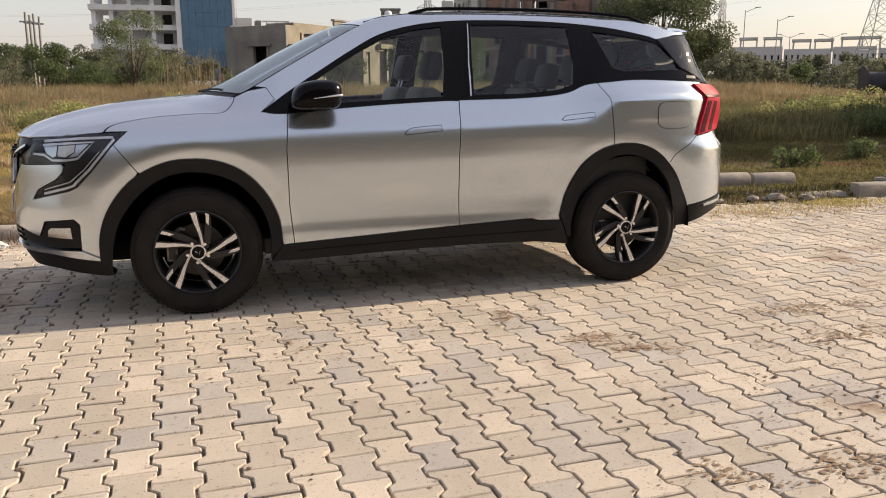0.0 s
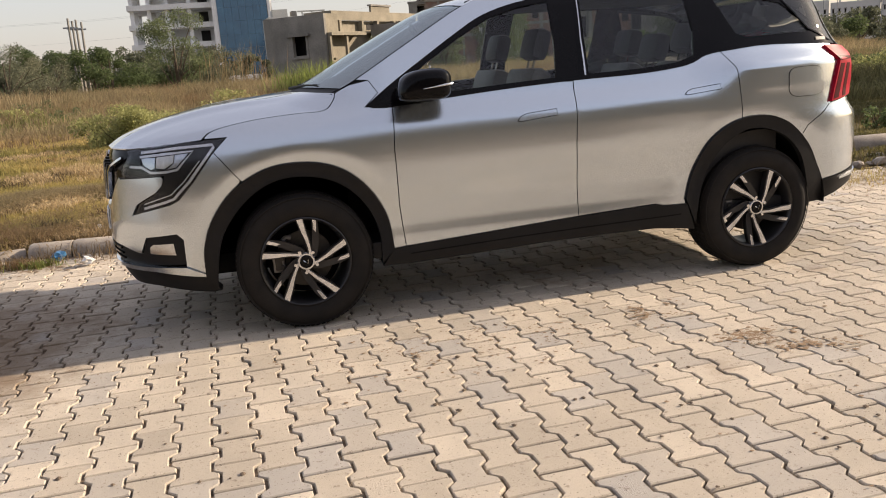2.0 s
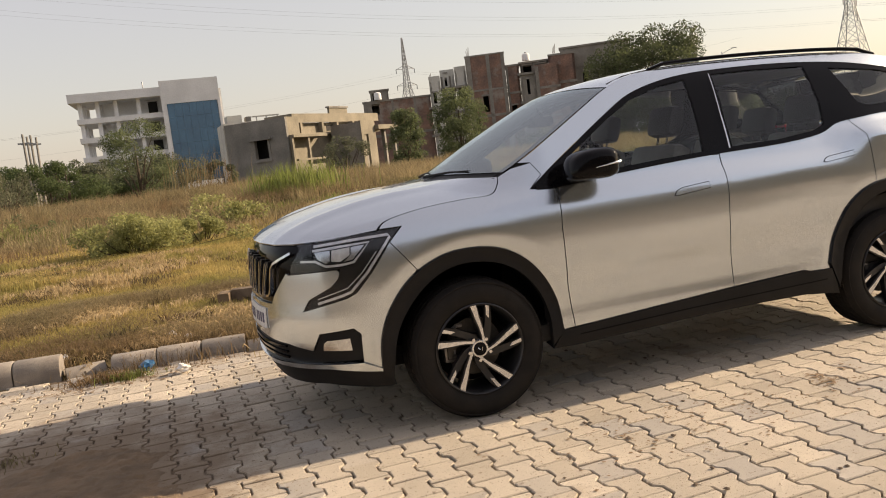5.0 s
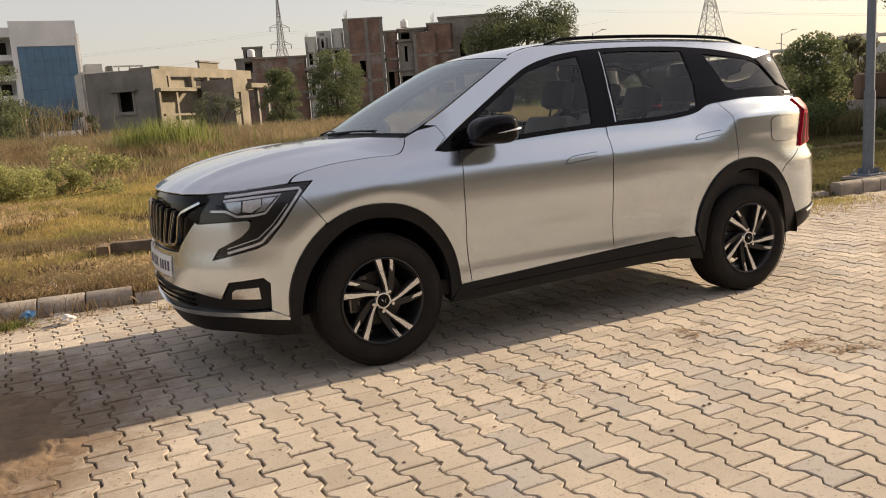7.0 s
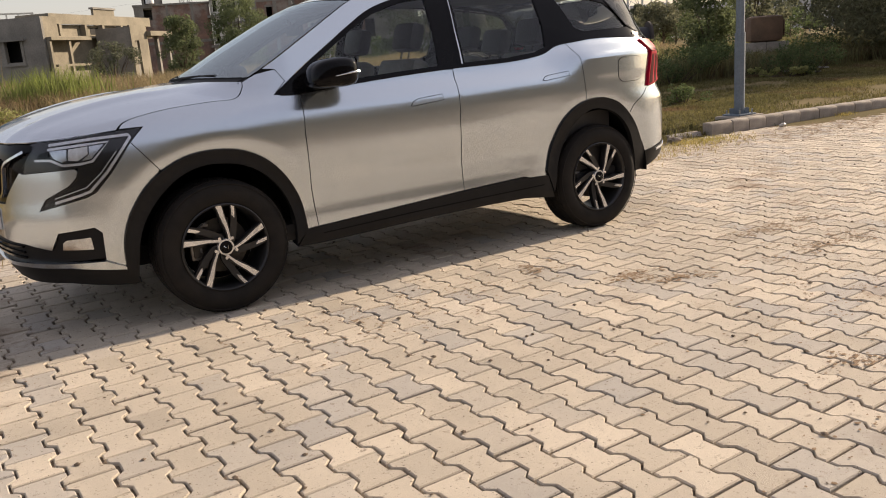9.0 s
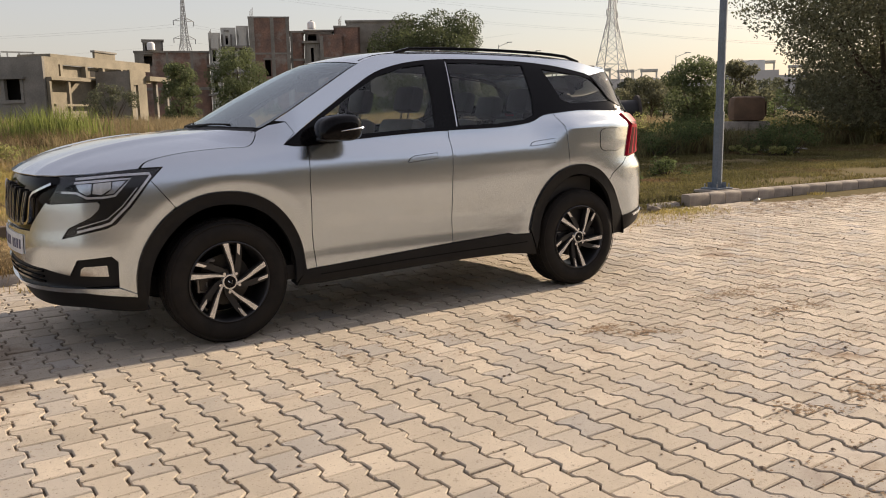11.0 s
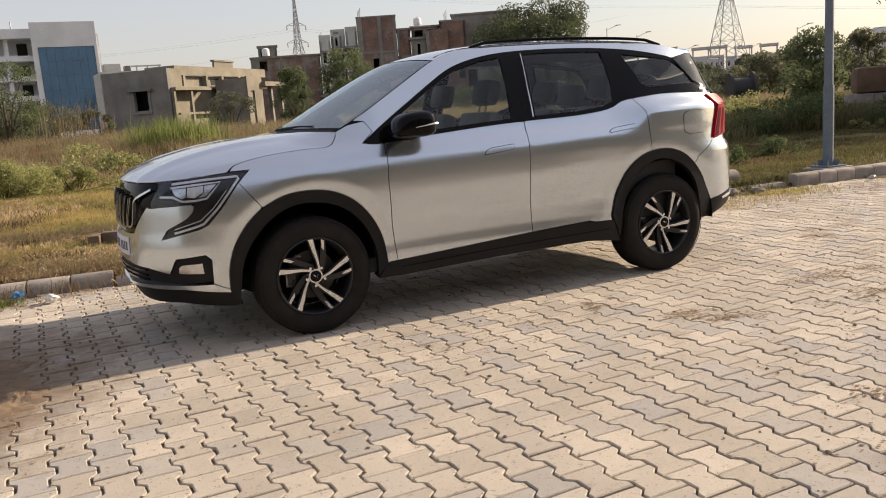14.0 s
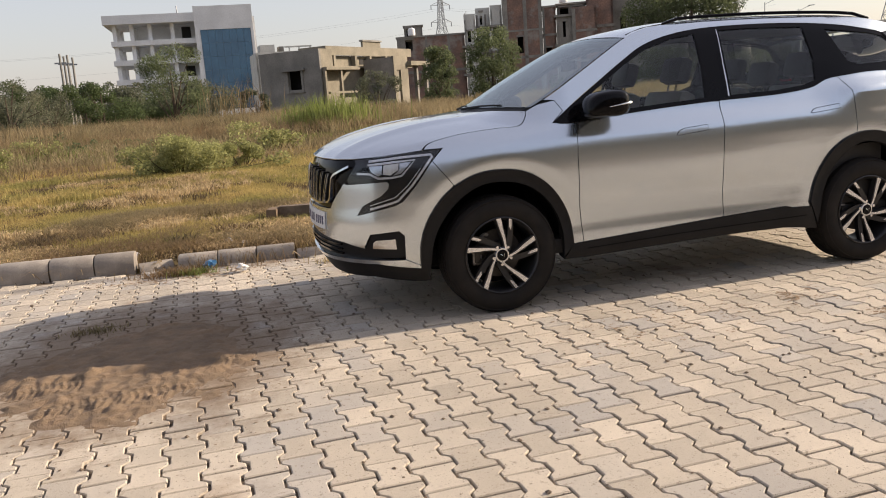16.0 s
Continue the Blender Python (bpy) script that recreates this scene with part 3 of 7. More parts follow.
def cut_sheet(poly, holes, step):
    """Triangles that fill a polygon in the plane but for its holes."""
    loops = [dense(poly, step)] + [dense(h, step) for h in holes]
    verts, edges = [], []
    for lp in loops:
        o = len(verts)
        verts += lp
        edges += [(o + i, o + (i + 1) % len(lp)) for i in range(len(lp))]
    xs, ys = [v[0] for v in loops[0]], [v[1] for v in loops[0]]
    gx, gy = np.meshgrid(np.arange(min(xs) + step / 2, max(xs), step), np.arange(min(ys) + step / 2, max(ys), step))
    gx, gy = gx.ravel(), gy.ravel()
    keep = inside(gx, gy, loops[0])
    b = np.array(verts)
    for i in range(len(gx)):
        if keep[i] and ((b - (gx[i], gy[i])) ** 2).sum(1).min() < (0.5 * step) ** 2:
            keep[i] = False
    verts += list(zip(gx[keep], gy[keep]))
    vo, _, fo, *_ = delaunay_2d_cdt([Vector(v) for v in verts], edges, [], 0, 1e-6)
    p = np.array([tuple(v) for v in vo])
    tri = np.array([f for f in fo if len(f) == 3])
    c = p[tri].mean(1)
    ok = inside(c[:, 0], c[:, 1], loops[0])
    for h in loops[1:]:
        ok &= ~inside(c[:, 0], c[:, 1], h)
    tri = tri[ok]
    a = p[tri]
    cr = (a[:, 1, 0] - a[:, 0, 0]) * (a[:, 2, 1] - a[:, 0, 1]) - (a[:, 1, 1] - a[:, 0, 1]) * (a[:, 2, 0] - a[:, 0, 0])
    tri[cr < 0] = tri[cr < 0][:, ::-1]
    return p, tri


def skin_mesh(name, p, tri, where, mat, thick, flip):
    """Lays a cut sheet on a curved surface where(u, v), with smooth normals and turned-in edges."""
    P = where(p[:, 0], p[:, 1])
    e = 0.008
    N = np.cross(where(p[:, 0] + e, p[:, 1]) - where(p[:, 0] - e, p[:, 1]), where(p[:, 0], p[:, 1] + e) - where(p[:, 0], p[:, 1] - e))
    N /= np.maximum(np.linalg.norm(N, axis=1), 1e-9)[:, None]
    if flip:
        N, tri = -N, tri[:, ::-1]
    count = {}
    for t in tri:
        for i in range(3):
            a, b = int(t[i]), int(t[(i + 1) % 3])
            count[(a, b)] = 1
    rim = [(a, b) for a, b in count if (b, a) not in count]
    verts, norms, faces, n0 = list(P), list(N), [tuple(t) for t in tri], len(P)
    if thick:
        idx = {}
        for a, b in rim:
            for v in (a, b):
                if v not in idx:
                    idx[v] = len(verts)
                    verts += [P[v] - N[v] * 0.0015, P[v] - N[v] * thick]
                    norms += [N[v], N[v]]
        skirt = [(a, idx[a], idx[b], b) for a, b in rim] + [(idx[a], idx[a] + 1, idx[b] + 1, idx[b]) for a, b in rim]
        faces += [f for f in skirt]
    me = bpy.data.meshes.new(name)
    me.from_pydata([tuple(map(float, v)) for v in verts], [], [tuple(map(int, f)) for f in faces])
    me.materials.append(mat)
    me.polygons.foreach_set("use_smooth", [i < len(tri) for i in range(len(me.polygons))])
    me.update()
    loops = [Vector((0, 0, 0))] * len(me.loops)
    for poly in me.polygons:
        for li in poly.loop_indices:
            vi = me.loops[li].vertex_index
            loops[li] = Vector(N[vi]) if poly.index < len(tri) else Vector(poly.normal)
    me.normals_split_custom_set(loops)
    return me


def side_panel(name, poly, mat, parent, gap=0.0025, lift=0.0, thick=0.02, holes=(), step=0.03, label="", both=True):
    """A panel on the car's skin, outlined in arc length and height, and its twin on the other side."""
    p, tri = cut_sheet(shrink(poly, gap), holes, step)
    made = []
    for side in ((1, -1) if both else (1,)):
        def where(u, v, side=side):
            q = wall_point(u, v, lift)
            q[..., 1] *= side
            return q
        ob = new(name, skin_mesh(name, p, tri, where, mat, thick, side < 0))
        ob.parent = parent
        made.append(tagged(ob, label))
    return made


def edge_curve(knots):
    a = np.array(knots, float)
    k = np.concatenate([[0], np.cumsum(np.linalg.norm(np.diff(a, axis=0), axis=1))])
    k /= k[-1]
    return lambda u: np.stack([pchip(k, a[:, i], u) for i in range(a.shape[1])], -1)


def top_surface(centre, edge, px, pz):
    """A sheet across the car between a centre line and a left edge line, both over u; v from -1 to 1 across."""
    def where(u, v):
        u, v = np.asarray(u, float), np.asarray(v, float)
        uc = np.clip(u, 0, 1)
        c, e = centre(uc), edge(uc)
        w = np.abs(v)
        x = c[..., 0] + (e[..., 0] - c[..., 0]) * w ** px + (u - uc) * 0.5
        z = c[..., 2] + (e[..., 2] - c[..., 2]) * w ** pz
        return np.stack([x, e[..., 1] * -v, z], -1)
    return where


def top_panel(name, where, mat, parent, u0=0.0, u1=1.0, v1=1.0, thick=0.015, nu=40, nv=50, label=""):
    p, tri = cut_sheet([(u0, -v1), (u1, -v1), (u1, v1), (u0, v1)], [], 0.028)
    me = skin_mesh(name, p, tri, where, mat, thick, False)
    ob = new(name, me)
    if me.polygons[len(tri) // 2].normal.z < 0:
        me.flip_normals()
    ob.parent = parent
    return tagged(ob, label)


car = empty("car", (0, 0, 0), "silver metallic sport utility car with black cladding, parked on pavers", "car")

ARCH_F_OUT = [(1.131, 0.344), (1.144, 0.506), (1.204, 0.656), (1.323, 0.797), (1.475, 0.882), (1.62, 0.91), (1.799, 0.894), (1.945, 0.825), (2.057, 0.706), (2.13, 0.556), (2.15, 0.388)]
ARCH_F_IN = [(1.184, 0.272), (1.224, 0.5), (1.303, 0.647), (1.435, 0.772), (1.587, 0.832), (1.766, 0.822), (1.911, 0.756), (2.024, 0.628), (2.077, 0.481), (2.077, 0.310)]
ARCH_R_OUT = [(3.922, 0.481), (3.975, 0.647), (4.074, 0.81), (4.22, 0.907), (4.405, 0.935), (4.597, 0.882), (4.762, 0.725), (4.855, 0.538), (4.87, 0.488)]
ARCH_R_IN = [(3.985, 0.322), (4.028, 0.541), (4.134, 0.738), (4.292, 0.847), (4.445, 0.853), (4.597, 0.785), (4.703, 0.66), (4.755, 0.478), (4.79, 0.356)]
DS = s_at(0) - 3.038  # the fitted arc lengths start at the middle of the nose


def sm(poly, n=5):
    """An open line, smoothed."""
    return [tuple(q) for q in catmull(poly, n)]


def shifted(poly):
    return [(max(0.0, s + DS) if s > 0.001 else 0.0, z) for s, z in poly]


AFO, AFI, ARO, ARI = (shifted(sm(a)) for a in (ARCH_F_OUT, ARCH_F_IN, ARCH_R_OUT, ARCH_R_IN))
HOOD_SEAM = shifted(sm([(1.204, 1.069), (1.237, 1.099), (1.316, 1.122), (1.48, 1.146), (1.70, 1.160), (1.845, 1.165), (1.905, 1.214), (1.918, 1.248)], 4))
SEAM_A = shifted([(2.209, 1.157), (2.191, 0.944), (2.196, 0.628), (2.216, 0.395)])
SEAM_B = shifted([(3.262, 1.216), (3.250, 1.091), (3.236, 0.869), (3.239, 0.45)])
SEAM_C = shifted([(4.2, 1.319), (4.262, 1.222), (4.286, 0.963), (4.286, 0.922)])
DLO_BOT = shifted(sm([(2.064, 1.166), (2.209, 1.158), (2.546, 1.185), (2.904, 1.207), (3.267, 1.222), (3.691, 1.232), (3.975, 1.26), (4.114, 1.31), (4.279, 1.329), (4.55, 1.344), (5.05, 1.325), (5.212, 1.308)], 4))
DLO_TOP = shifted(sm([(2.064, 1.166), (2.236, 1.288), (2.447, 1.419), (2.619, 1.522), (2.798, 1.616), (3.016, 1.676), (3.274, 1.708), (3.631, 1.717), (3.988, 1.709), (4.345, 1.679), (4.61, 1.635), (4.74, 1.610)], 4)
                  + [(4.967, 1.454), (5.212, 1.308)])
ROOF_EDGE = shifted(sm([(1.918, 1.25), (1.997, 1.288), (2.189, 1.40), (2.394, 1.515), (2.606, 1.632), (2.69, 1.672), (2.80, 1.714), (2.95, 1.742), (3.3, 1.766), (3.8, 1.768), (4.3, 1.748), (4.6, 1.720), (4.8, 1.688), (4.93, 1.66)], 4))
END = float(PLAN_S[-1])


def between(line, s0, s1):
    return [q for q in line if s0 + DS - 1e-6 <= q[0] <= s1 + DS + 1e-6]


def ribbon(line, width):
    """A closed outline round an open line, of a given width."""
    pts = [Vector(q) for q in line]
    left, right = [], []
    for i, p in enumerate(pts):
        d = (pts[min(i + 1, len(pts) - 1)] - pts[max(i - 1, 0)]).normalized()
        n = Vector((-d.y, d.x)) * width / 2
        left.append(tuple(p + n)), right.append(tuple(p - n))
    return left + right[::-1]


# body panels
side_panel("front_fender", HOOD_SEAM + shifted([(1.997, 1.286), (2.10, 1.305), (2.143, 1.235), (2.064, 1.166)]) + between(DLO_BOT, 2.08, 2.205) + SEAM_A
           + AFO[::-1][: len(AFO) - 17] + shifted([(1.369, 0.845), (1.25, 1.0), (1.28, 1.03), (1.325, 1.07)]), PAINT, car)
side_panel("front_door", between(DLO_BOT, 2.21, 3.26) + SEAM_B + shifted([(2.9, 0.432), (2.5, 0.41)]) + SEAM_A[::-1], PAINT, car)
side_panel("rear_door", between(DLO_BOT, 3.262, 4.2) + SEAM_C + [q for q in ARO[::-1] if q[0] < 4.286 + DS] + shifted([(3.922, 0.45), (3.77, 0.456), (3.724, 0.469)]) + SEAM_B[::-1], PAINT, car)
side_panel("rear_quarter", between(DLO_BOT, 4.2, 5.06) + shifted([(5.09, 1.222), (4.941, 0.966), (5.205, 1.0)]) + [(END, 0.98), (END, 0.575)] + shifted([(5.3, 0.56), (4.87, 0.495)])
           + [q for q in ARO[::-1] if q[0] > 4.286 + DS] + SEAM_C[::-1], PAINT, car)
side_panel("roof_side", DLO_TOP[1:-2] + ROOF_EDGE[::-1][:-5] + shifted([(2.10, 1.305), (2.143, 1.235), (2.085, 1.18)]), PAINT, car, gap=0.001)
side_panel("tailgate", shifted([(5.24, 1.0)]) + [(END, 0.985), (END, 1.30)] + shifted([(5.26, 1.30)]), PAINT, car)
side_panel("front_bumper", [(0, 0.722)] + shifted([(0.476, 0.731), (0.503, 0.766), (0.642, 0.895), (0.661, 0.885), (0.754, 0.890), (0.96, 0.898), (0.975, 0.885), (0.966, 0.853), (0.92, 0.812), (0.785, 0.753),
           (0.741, 0.695), (1.0, 0.750), (1.05, 0.772), (1.137, 0.862), (1.25, 1.0), (1.369, 0.845)]) + AFO[:17][::-1]
           + shifted([(1.038, 0.416), (1.04, 0.43), (1.045, 0.563), (1.012, 0.594), (0.827, 0.578), (0.774, 0.49), (0.608, 0.525)]) + [(0, 0.572)], PAINT, car, gap=0.0015)
side_panel("pillar_foot", shifted([(1.86, 1.15), (2.14, 1.16), (2.26, 1.33), (2.08, 1.33), (1.90, 1.25)]), CLADDING, car, gap=0, lift=-0.02, thick=0)
# windows
W_FRONT = shifted([(2.34, 1.195), (2.546, 1.212), (2.904, 1.232), (3.165, 1.243), (3.185, 1.45), (3.20, 1.672), (3.016, 1.648), (2.81, 1.590), (2.64, 1.502), (2.47, 1.398), (2.34, 1.318)])
W_REAR = shifted([(3.362, 1.25), (3.691, 1.256), (3.93, 1.278), (4.03, 1.31), (4.055, 1.45), (4.05, 1.678), (3.631, 1.690), (3.395, 1.686), (3.37, 1.45)])
W_QUARTER = shifted([(4.225, 1.652), (4.60, 1.608), (4.72, 1.582), (4.93, 1.435), (4.91, 1.405), (4.40, 1.392), (4.33, 1.42)])
side_panel("window_frame", DLO_BOT[:-1] + DLO_TOP[::-1][:-1], BLACK_GLOSS, car, gap=0.002, lift=-0.003, holes=[W_FRONT, W_REAR, W_QUARTER], step=0.035, label="gloss black window surround")
side_panel("front_window", shrink(W_FRONT, -0.006), GLASS_SIDE, car, gap=0, lift=-0.009, thick=0, step=0.05)
side_panel("rear_window", shrink(W_REAR, -0.006), GLASS_REAR, car, gap=0, lift=-0.009, thick=0, step=0.05)
side_panel("quarter_window", shrink(W_QUARTER, -0.006), GLASS_REAR, car, gap=0, lift=-0.009, thick=0, step=0.05)
side_panel("belt_trim", [(s, z - 0.002) for s, z in DLO_BOT[1:-1]] + [(s, z + 0.014) for s, z in DLO_BOT[1:-1]][::-1], BLACK_GLOSS, car, gap=0, lift=0.005, thick=0.008, step=0.04)
side_panel("pillar_trim", shifted([(3.336, 1.244), (3.346, 1.244), (3.352, 1.45), (3.382, 1.695), (3.376, 1.695), (3.344, 1.45)]), CHROME, car, gap=0, lift=0.001, thick=0.004, step=0.04, label="thin bright trim strip")
side_panel("rear_screen", [(4.75, 1.606), (4.945, 1.636), (5.172, 1.642), (END, 1.64), (END, 1.312), (5.292, 1.306), (5.155, 1.322), (4.90, 1.422)], GLASS_TAIL, car, gap=0.002, thick=0, label="dark wrap-round rear window")
side_panel("model_badge", [(4.93, 1.348), (5.035, 1.346), (5.045, 1.364), (4.94, 1.366)], CLADDING, car, gap=0, lift=0.004, thick=0.003, step=0.02, label="small plain badge")
side_panel("rear_screen_trim", ribbon([(4.75, 1.606), (4.90, 1.422), (5.155, 1.322), (5.29, 1.306)], 0.010), BLACK_GLOSS, car, gap=0, lift=0.003, thick=0.006, step=0.02)
# cladding
side_panel("front_arch_cladding", AFO + AFI[::-1], CLADDING, car, gap=0.001, lift=0.014, thick=0.035, step=0.03, label="black plastic wheel arch cladding")
side_panel("rear_arch_cladding", ARO + ARI[::-1], CLADDING, car, gap=0.001, lift=0.014, thick=0.035, step=0.03, label="black plastic wheel arch cladding")
side_panel("sill_cladding", shifted([(2.145, 0.388), (2.222, 0.394), (2.5, 0.41), (2.9, 0.432), (3.241, 0.449), (3.724, 0.468), (3.77, 0.456), (3.93, 0.45), (3.99, 0.285), (3.86, 0.303), (3.72, 0.320), (3.4, 0.322), (3.0, 0.316), (2.255, 0.292), (2.08, 0.292)]), CLADDING, car,
           gap=0.001, lift=0.010, thick=0.10)
side_panel("sill_seam", ribbon([(2.25, 0.352), (2.9, 0.374), (3.3, 0.382), (3.9, 0.392)], 0.007), DARK, car, gap=0, lift=0.0115, thick=0.002, step=0.05)
side_panel("rear_lower_bumper", shifted([(4.78, 0.358), (4.87, 0.493), (5.3, 0.557)]) + [(END, 0.573), (END, 0.46)] + shifted([(5.4, 0.47), (5.17, 0.44), (5.02, 0.395), (4.88, 0.36)]), CLADDING, car, lift=0.006, thick=0.05)
side_panel("skid_strip", shifted([(5.02, 0.50), (5.3, 0.53)]) + [(END, 0.545), (END, 0.52)] + shifted([(5.3, 0.505), (5.02, 0.48)]), PAINT, car, lift=0.012, thick=0.01)
# nose
side_panel("grille_surround", [(0, 1.041)] + shifted([(0.70, 1.041), (0.747, 1.019), (0.66, 0.93), (0.655, 0.90), (0.503, 0.766), (0.476, 0.731)]) + [(0, 0.722)], BLACK_GLOSS, car, gap=0, lift=-0.02, label="gloss black radiator grille")
for k, s0 in enumerate((0.045, 0.135, 0.225, 0.315, 0.40)):
    zt, zb = 0.985 - 0.008 * k, 0.775 - 0.004 * k
    side_panel("grille_slat", [(s0 * 1.12, zt), (s0 * 1.12 + 0.040, zt), (s0 * 0.92 + 0.030, zb), (s0 * 0.92, zb)], CLADDING, car, gap=0, lift=0.004, thick=0.03)
    for o in (0.0, 0.030):
        side_panel("grille_trim", [(s0 * 1.12 + o + 0.001, zt - 0.008), (s0 * 1.12 + o + 0.009, zt - 0.008), (s0 * 0.92 + o * 0.7 + 0.009, zb), (s0 * 0.92 + o * 0.7 + 0.001, zb)], LAMP_SILVER, car, gap=0, lift=0.011, thick=0.008, label="chrome slat edge")


side_panel("grille_hook", ribbon(shifted([(0.685, 0.998), (0.535, 0.945), (0.505, 0.92), (0.475, 0.785)]), 0.013), CHROME, car, gap=0, lift=0.008, thick=0.02, step=0.012, label="chrome grille edge")
side_panel("grille_base_trim", ribbon([(0.0, 0.758)] + shifted([(0.25, 0.755), (0.44, 0.770), (0.47, 0.80)]), 0.014), CHROME, car, gap=0, lift=0.004, thick=0.02, step=0.015, label="chrome grille edge")
# brand mark on the grille as a plain shape
side_panel("grille_badge", [(0.0, 0.93), (0.03, 1.0), (0.048, 1.0), (0.014, 0.90), (0.0, 0.88)], CHROME, car, gap=0, lift=0.016, thick=0.01, step=0.02, label="chrome emblem on the grille")
# headlamps
LAMP = shifted([(0.712, 1.036), (1.0, 1.052), (1.323, 1.07), (1.277, 1.026), (1.137, 0.862), (1.05, 0.772), (1.0, 0.752), (0.741, 0.695), (0.785, 0.753), (0.92, 0.812), (0.966, 0.853), (0.975, 0.898), (0.754, 0.890), (0.661, 0.885), (0.672, 0.93), (0.74, 1.01)])
for lamp in side_panel("headlamp", LAMP, LAMP_GREY, car, gap=0.001, lift=-0.012, thick=0.03, label="dark headlamp with light guides"):
    pass
lamps = [o for o in car.children if o.name.startswith("headlamp")]


def lamp_piece(name, poly, mat, lift, label="", thick=0.01, step=0.012):
    for ob, lamp in zip(side_panel(name, poly, mat, car, gap=0, lift=lift, thick=thick, step=step, label=label), lamps):
        ob.parent = lamp


lamp_piece("light_guide", ribbon([(0.849, 1.022), (1.082, 1.036), (1.262, 1.040), (1.268, 1.028), (1.129, 0.865), (1.036, 0.779), (0.99, 0.765), (0.849, 0.733)], 0.013), DRL, -0.002, "pale daytime light guide")
lamp_piece("lower_light_guide", ribbon([(1.19, 0.965), (1.10, 0.865), (1.02, 0.80), (0.85, 0.755)], 0.005), DRL, -0.003)
lamp_piece("bowl_trim", ribbon([(0.762, 0.950), (0.855, 0.947), (0.915, 0.918), (1.002, 0.918), (1.069, 0.927), (1.160, 1.016), (1.009, 1.010), (0.842, 1.000)], 0.012), DRL, -0.004)
lamp_piece("projector", [(0.955, 0.995), (1.055, 1.002), (1.05, 0.963), (0.996, 0.934), (0.948, 0.941)], PLATE_PALE, -0.006, "bright projector bowl")
lamp_piece("reflector", [(1.062, 1.002), (1.135, 1.006), (1.066, 0.940), (1.015, 0.932), (1.056, 0.963)], LAMP_SILVER, -0.006)
lamp_piece("inner_bowl", [(0.85, 0.992), (0.945, 0.995), (0.94, 0.941), (0.915, 0.932), (0.87, 0.955)], LAMP_SILVER, -0.007)
lamp_piece("bezel", [(0.775, 0.962), (0.845, 0.958), (0.845, 0.992), (0.80, 0.985)], BLACK_GLOSS, -0.006)
lamp_piece("lens", shrink(LAMP, 0.003), LENS, 0.0005, thick=0, step=0.04)
# lower front
side_panel("lower_grille", [(0, 0.572)] + shifted([(0.608, 0.525), (0.774, 0.488), (0.827, 0.578), (1.012, 0.594), (1.045, 0.563), (1.038, 0.428), (0.562, 0.422)]) + [(0, 0.413)], CLADDING, car, gap=0, lift=-0.012, thick=0.03)
for z0 in (0.452, 0.482, 0.512):
    side_panel("intake_bar", [(0, z0 + 0.014)] + shifted([(0.35, z0 + 0.010), (0.58, z0 + 0.002), (0.58, z0 - 0.008)]) + [(0, z0)], BLACK_GLOSS, car, gap=0, lift=0.0, thick=0.02)
side_panel("fog_lamp", shifted([(0.832, 0.490), (0.838, 0.525), (0.86, 0.54), (0.985, 0.545), (0.99, 0.482)]), LAMP_SILVER, car, gap=0, lift=-0.007, thick=0.01, step=0.02, label="silvery fog lamp panel")
side_panel("front_lip", [(0.0, 0.413)] + shifted([(0.575, 0.425), (1.038, 0.414), (1.142, 0.363), (1.142, 0.350), (0.853, 0.392), (0.556, 0.398)]) + [(0, 0.388)], PAINT, car, gap=0.001, lift=0.012, thick=0.03, label="silver bumper lip")
side_panel("front_apron", [(0, 0.386)] + shifted([(0.556, 0.396), (0.853, 0.388), (1.135, 0.345), (1.20, 0.262), (1.16, 0.255), (0.8, 0.30)]) + [(0, 0.30)], CLADDING, car, gap=0, lift=0.0, thick=0.05)
# rear lamps
side_panel("tail_lamp", [(4.965, 1.316), (5.098, 1.313), (5.299, 1.300), (5.37, 1.262), (5.42, 1.235), (5.42, 1.04), (5.25, 1.012), (4.945, 0.972), (4.998, 1.097), (5.055, 1.222)], RED_LENS, car, gap=0.002, lift=0.018, thick=0.04, step=0.02, label="red wrap-round tail lamp")
tails = [o for o in car.children if o.name.startswith("tail_lamp")]
for poly in ([(5.062, 1.196), (5.118, 1.196), (5.016, 0.992), (4.966, 0.986)], [(5.15, 1.196), (5.205, 1.194), (5.105, 1.003), (5.058, 0.998)], [(5.03, 1.245), (5.06, 1.215), (5.33, 1.222), (5.34, 1.232)]):
    for ob, tl in zip(side_panel("lamp_strip", poly, RED_DARK, car, gap=0, lift=0.0195, thick=0.004, step=0.02), tails):
        ob.parent = tl
side_panel("bumper_seam", ribbon([(4.945, 0.962), (4.90, 0.925), (4.86, 0.90), (4.804, 0.872), (4.76, 0.845), (4.73, 0.80)], 0.004), DARK, car, gap=0, lift=0.0012, thick=0.002, step=0.02)
# door handles and fuel flap: flush, with thin shut lines
for poly in ([(2.897, 1.025), (2.915, 1.047), (2.95, 1.06), (3.125, 1.073), (3.130, 1.041), (2.91, 1.022)], [(3.922, 1.094), (3.94, 1.110), (3.97, 1.119), (4.145, 1.135), (4.150, 1.108), (3.935, 1.090)]):
    side_panel("handle_gap", shifted(poly), DARK, car, gap=-0.003, lift=0.0012, thick=0.002, step=0.02)
    side_panel("door_handle", shifted(poly), PAINT, car, gap=0, lift=0.003, thick=0.002, step=0.02, label="flush silver door handle")
FUEL = sm([(4.61, 1.11), (4.612, 1.165), (4.65, 1.192), (4.74, 1.196), (4.835, 1.191), (4.872, 1.154), (4.875, 1.053), (4.828, 1.026), (4.74, 1.024), (4.65, 1.028), (4.612, 1.06), (4.61, 1.11)], 3)[:-1]
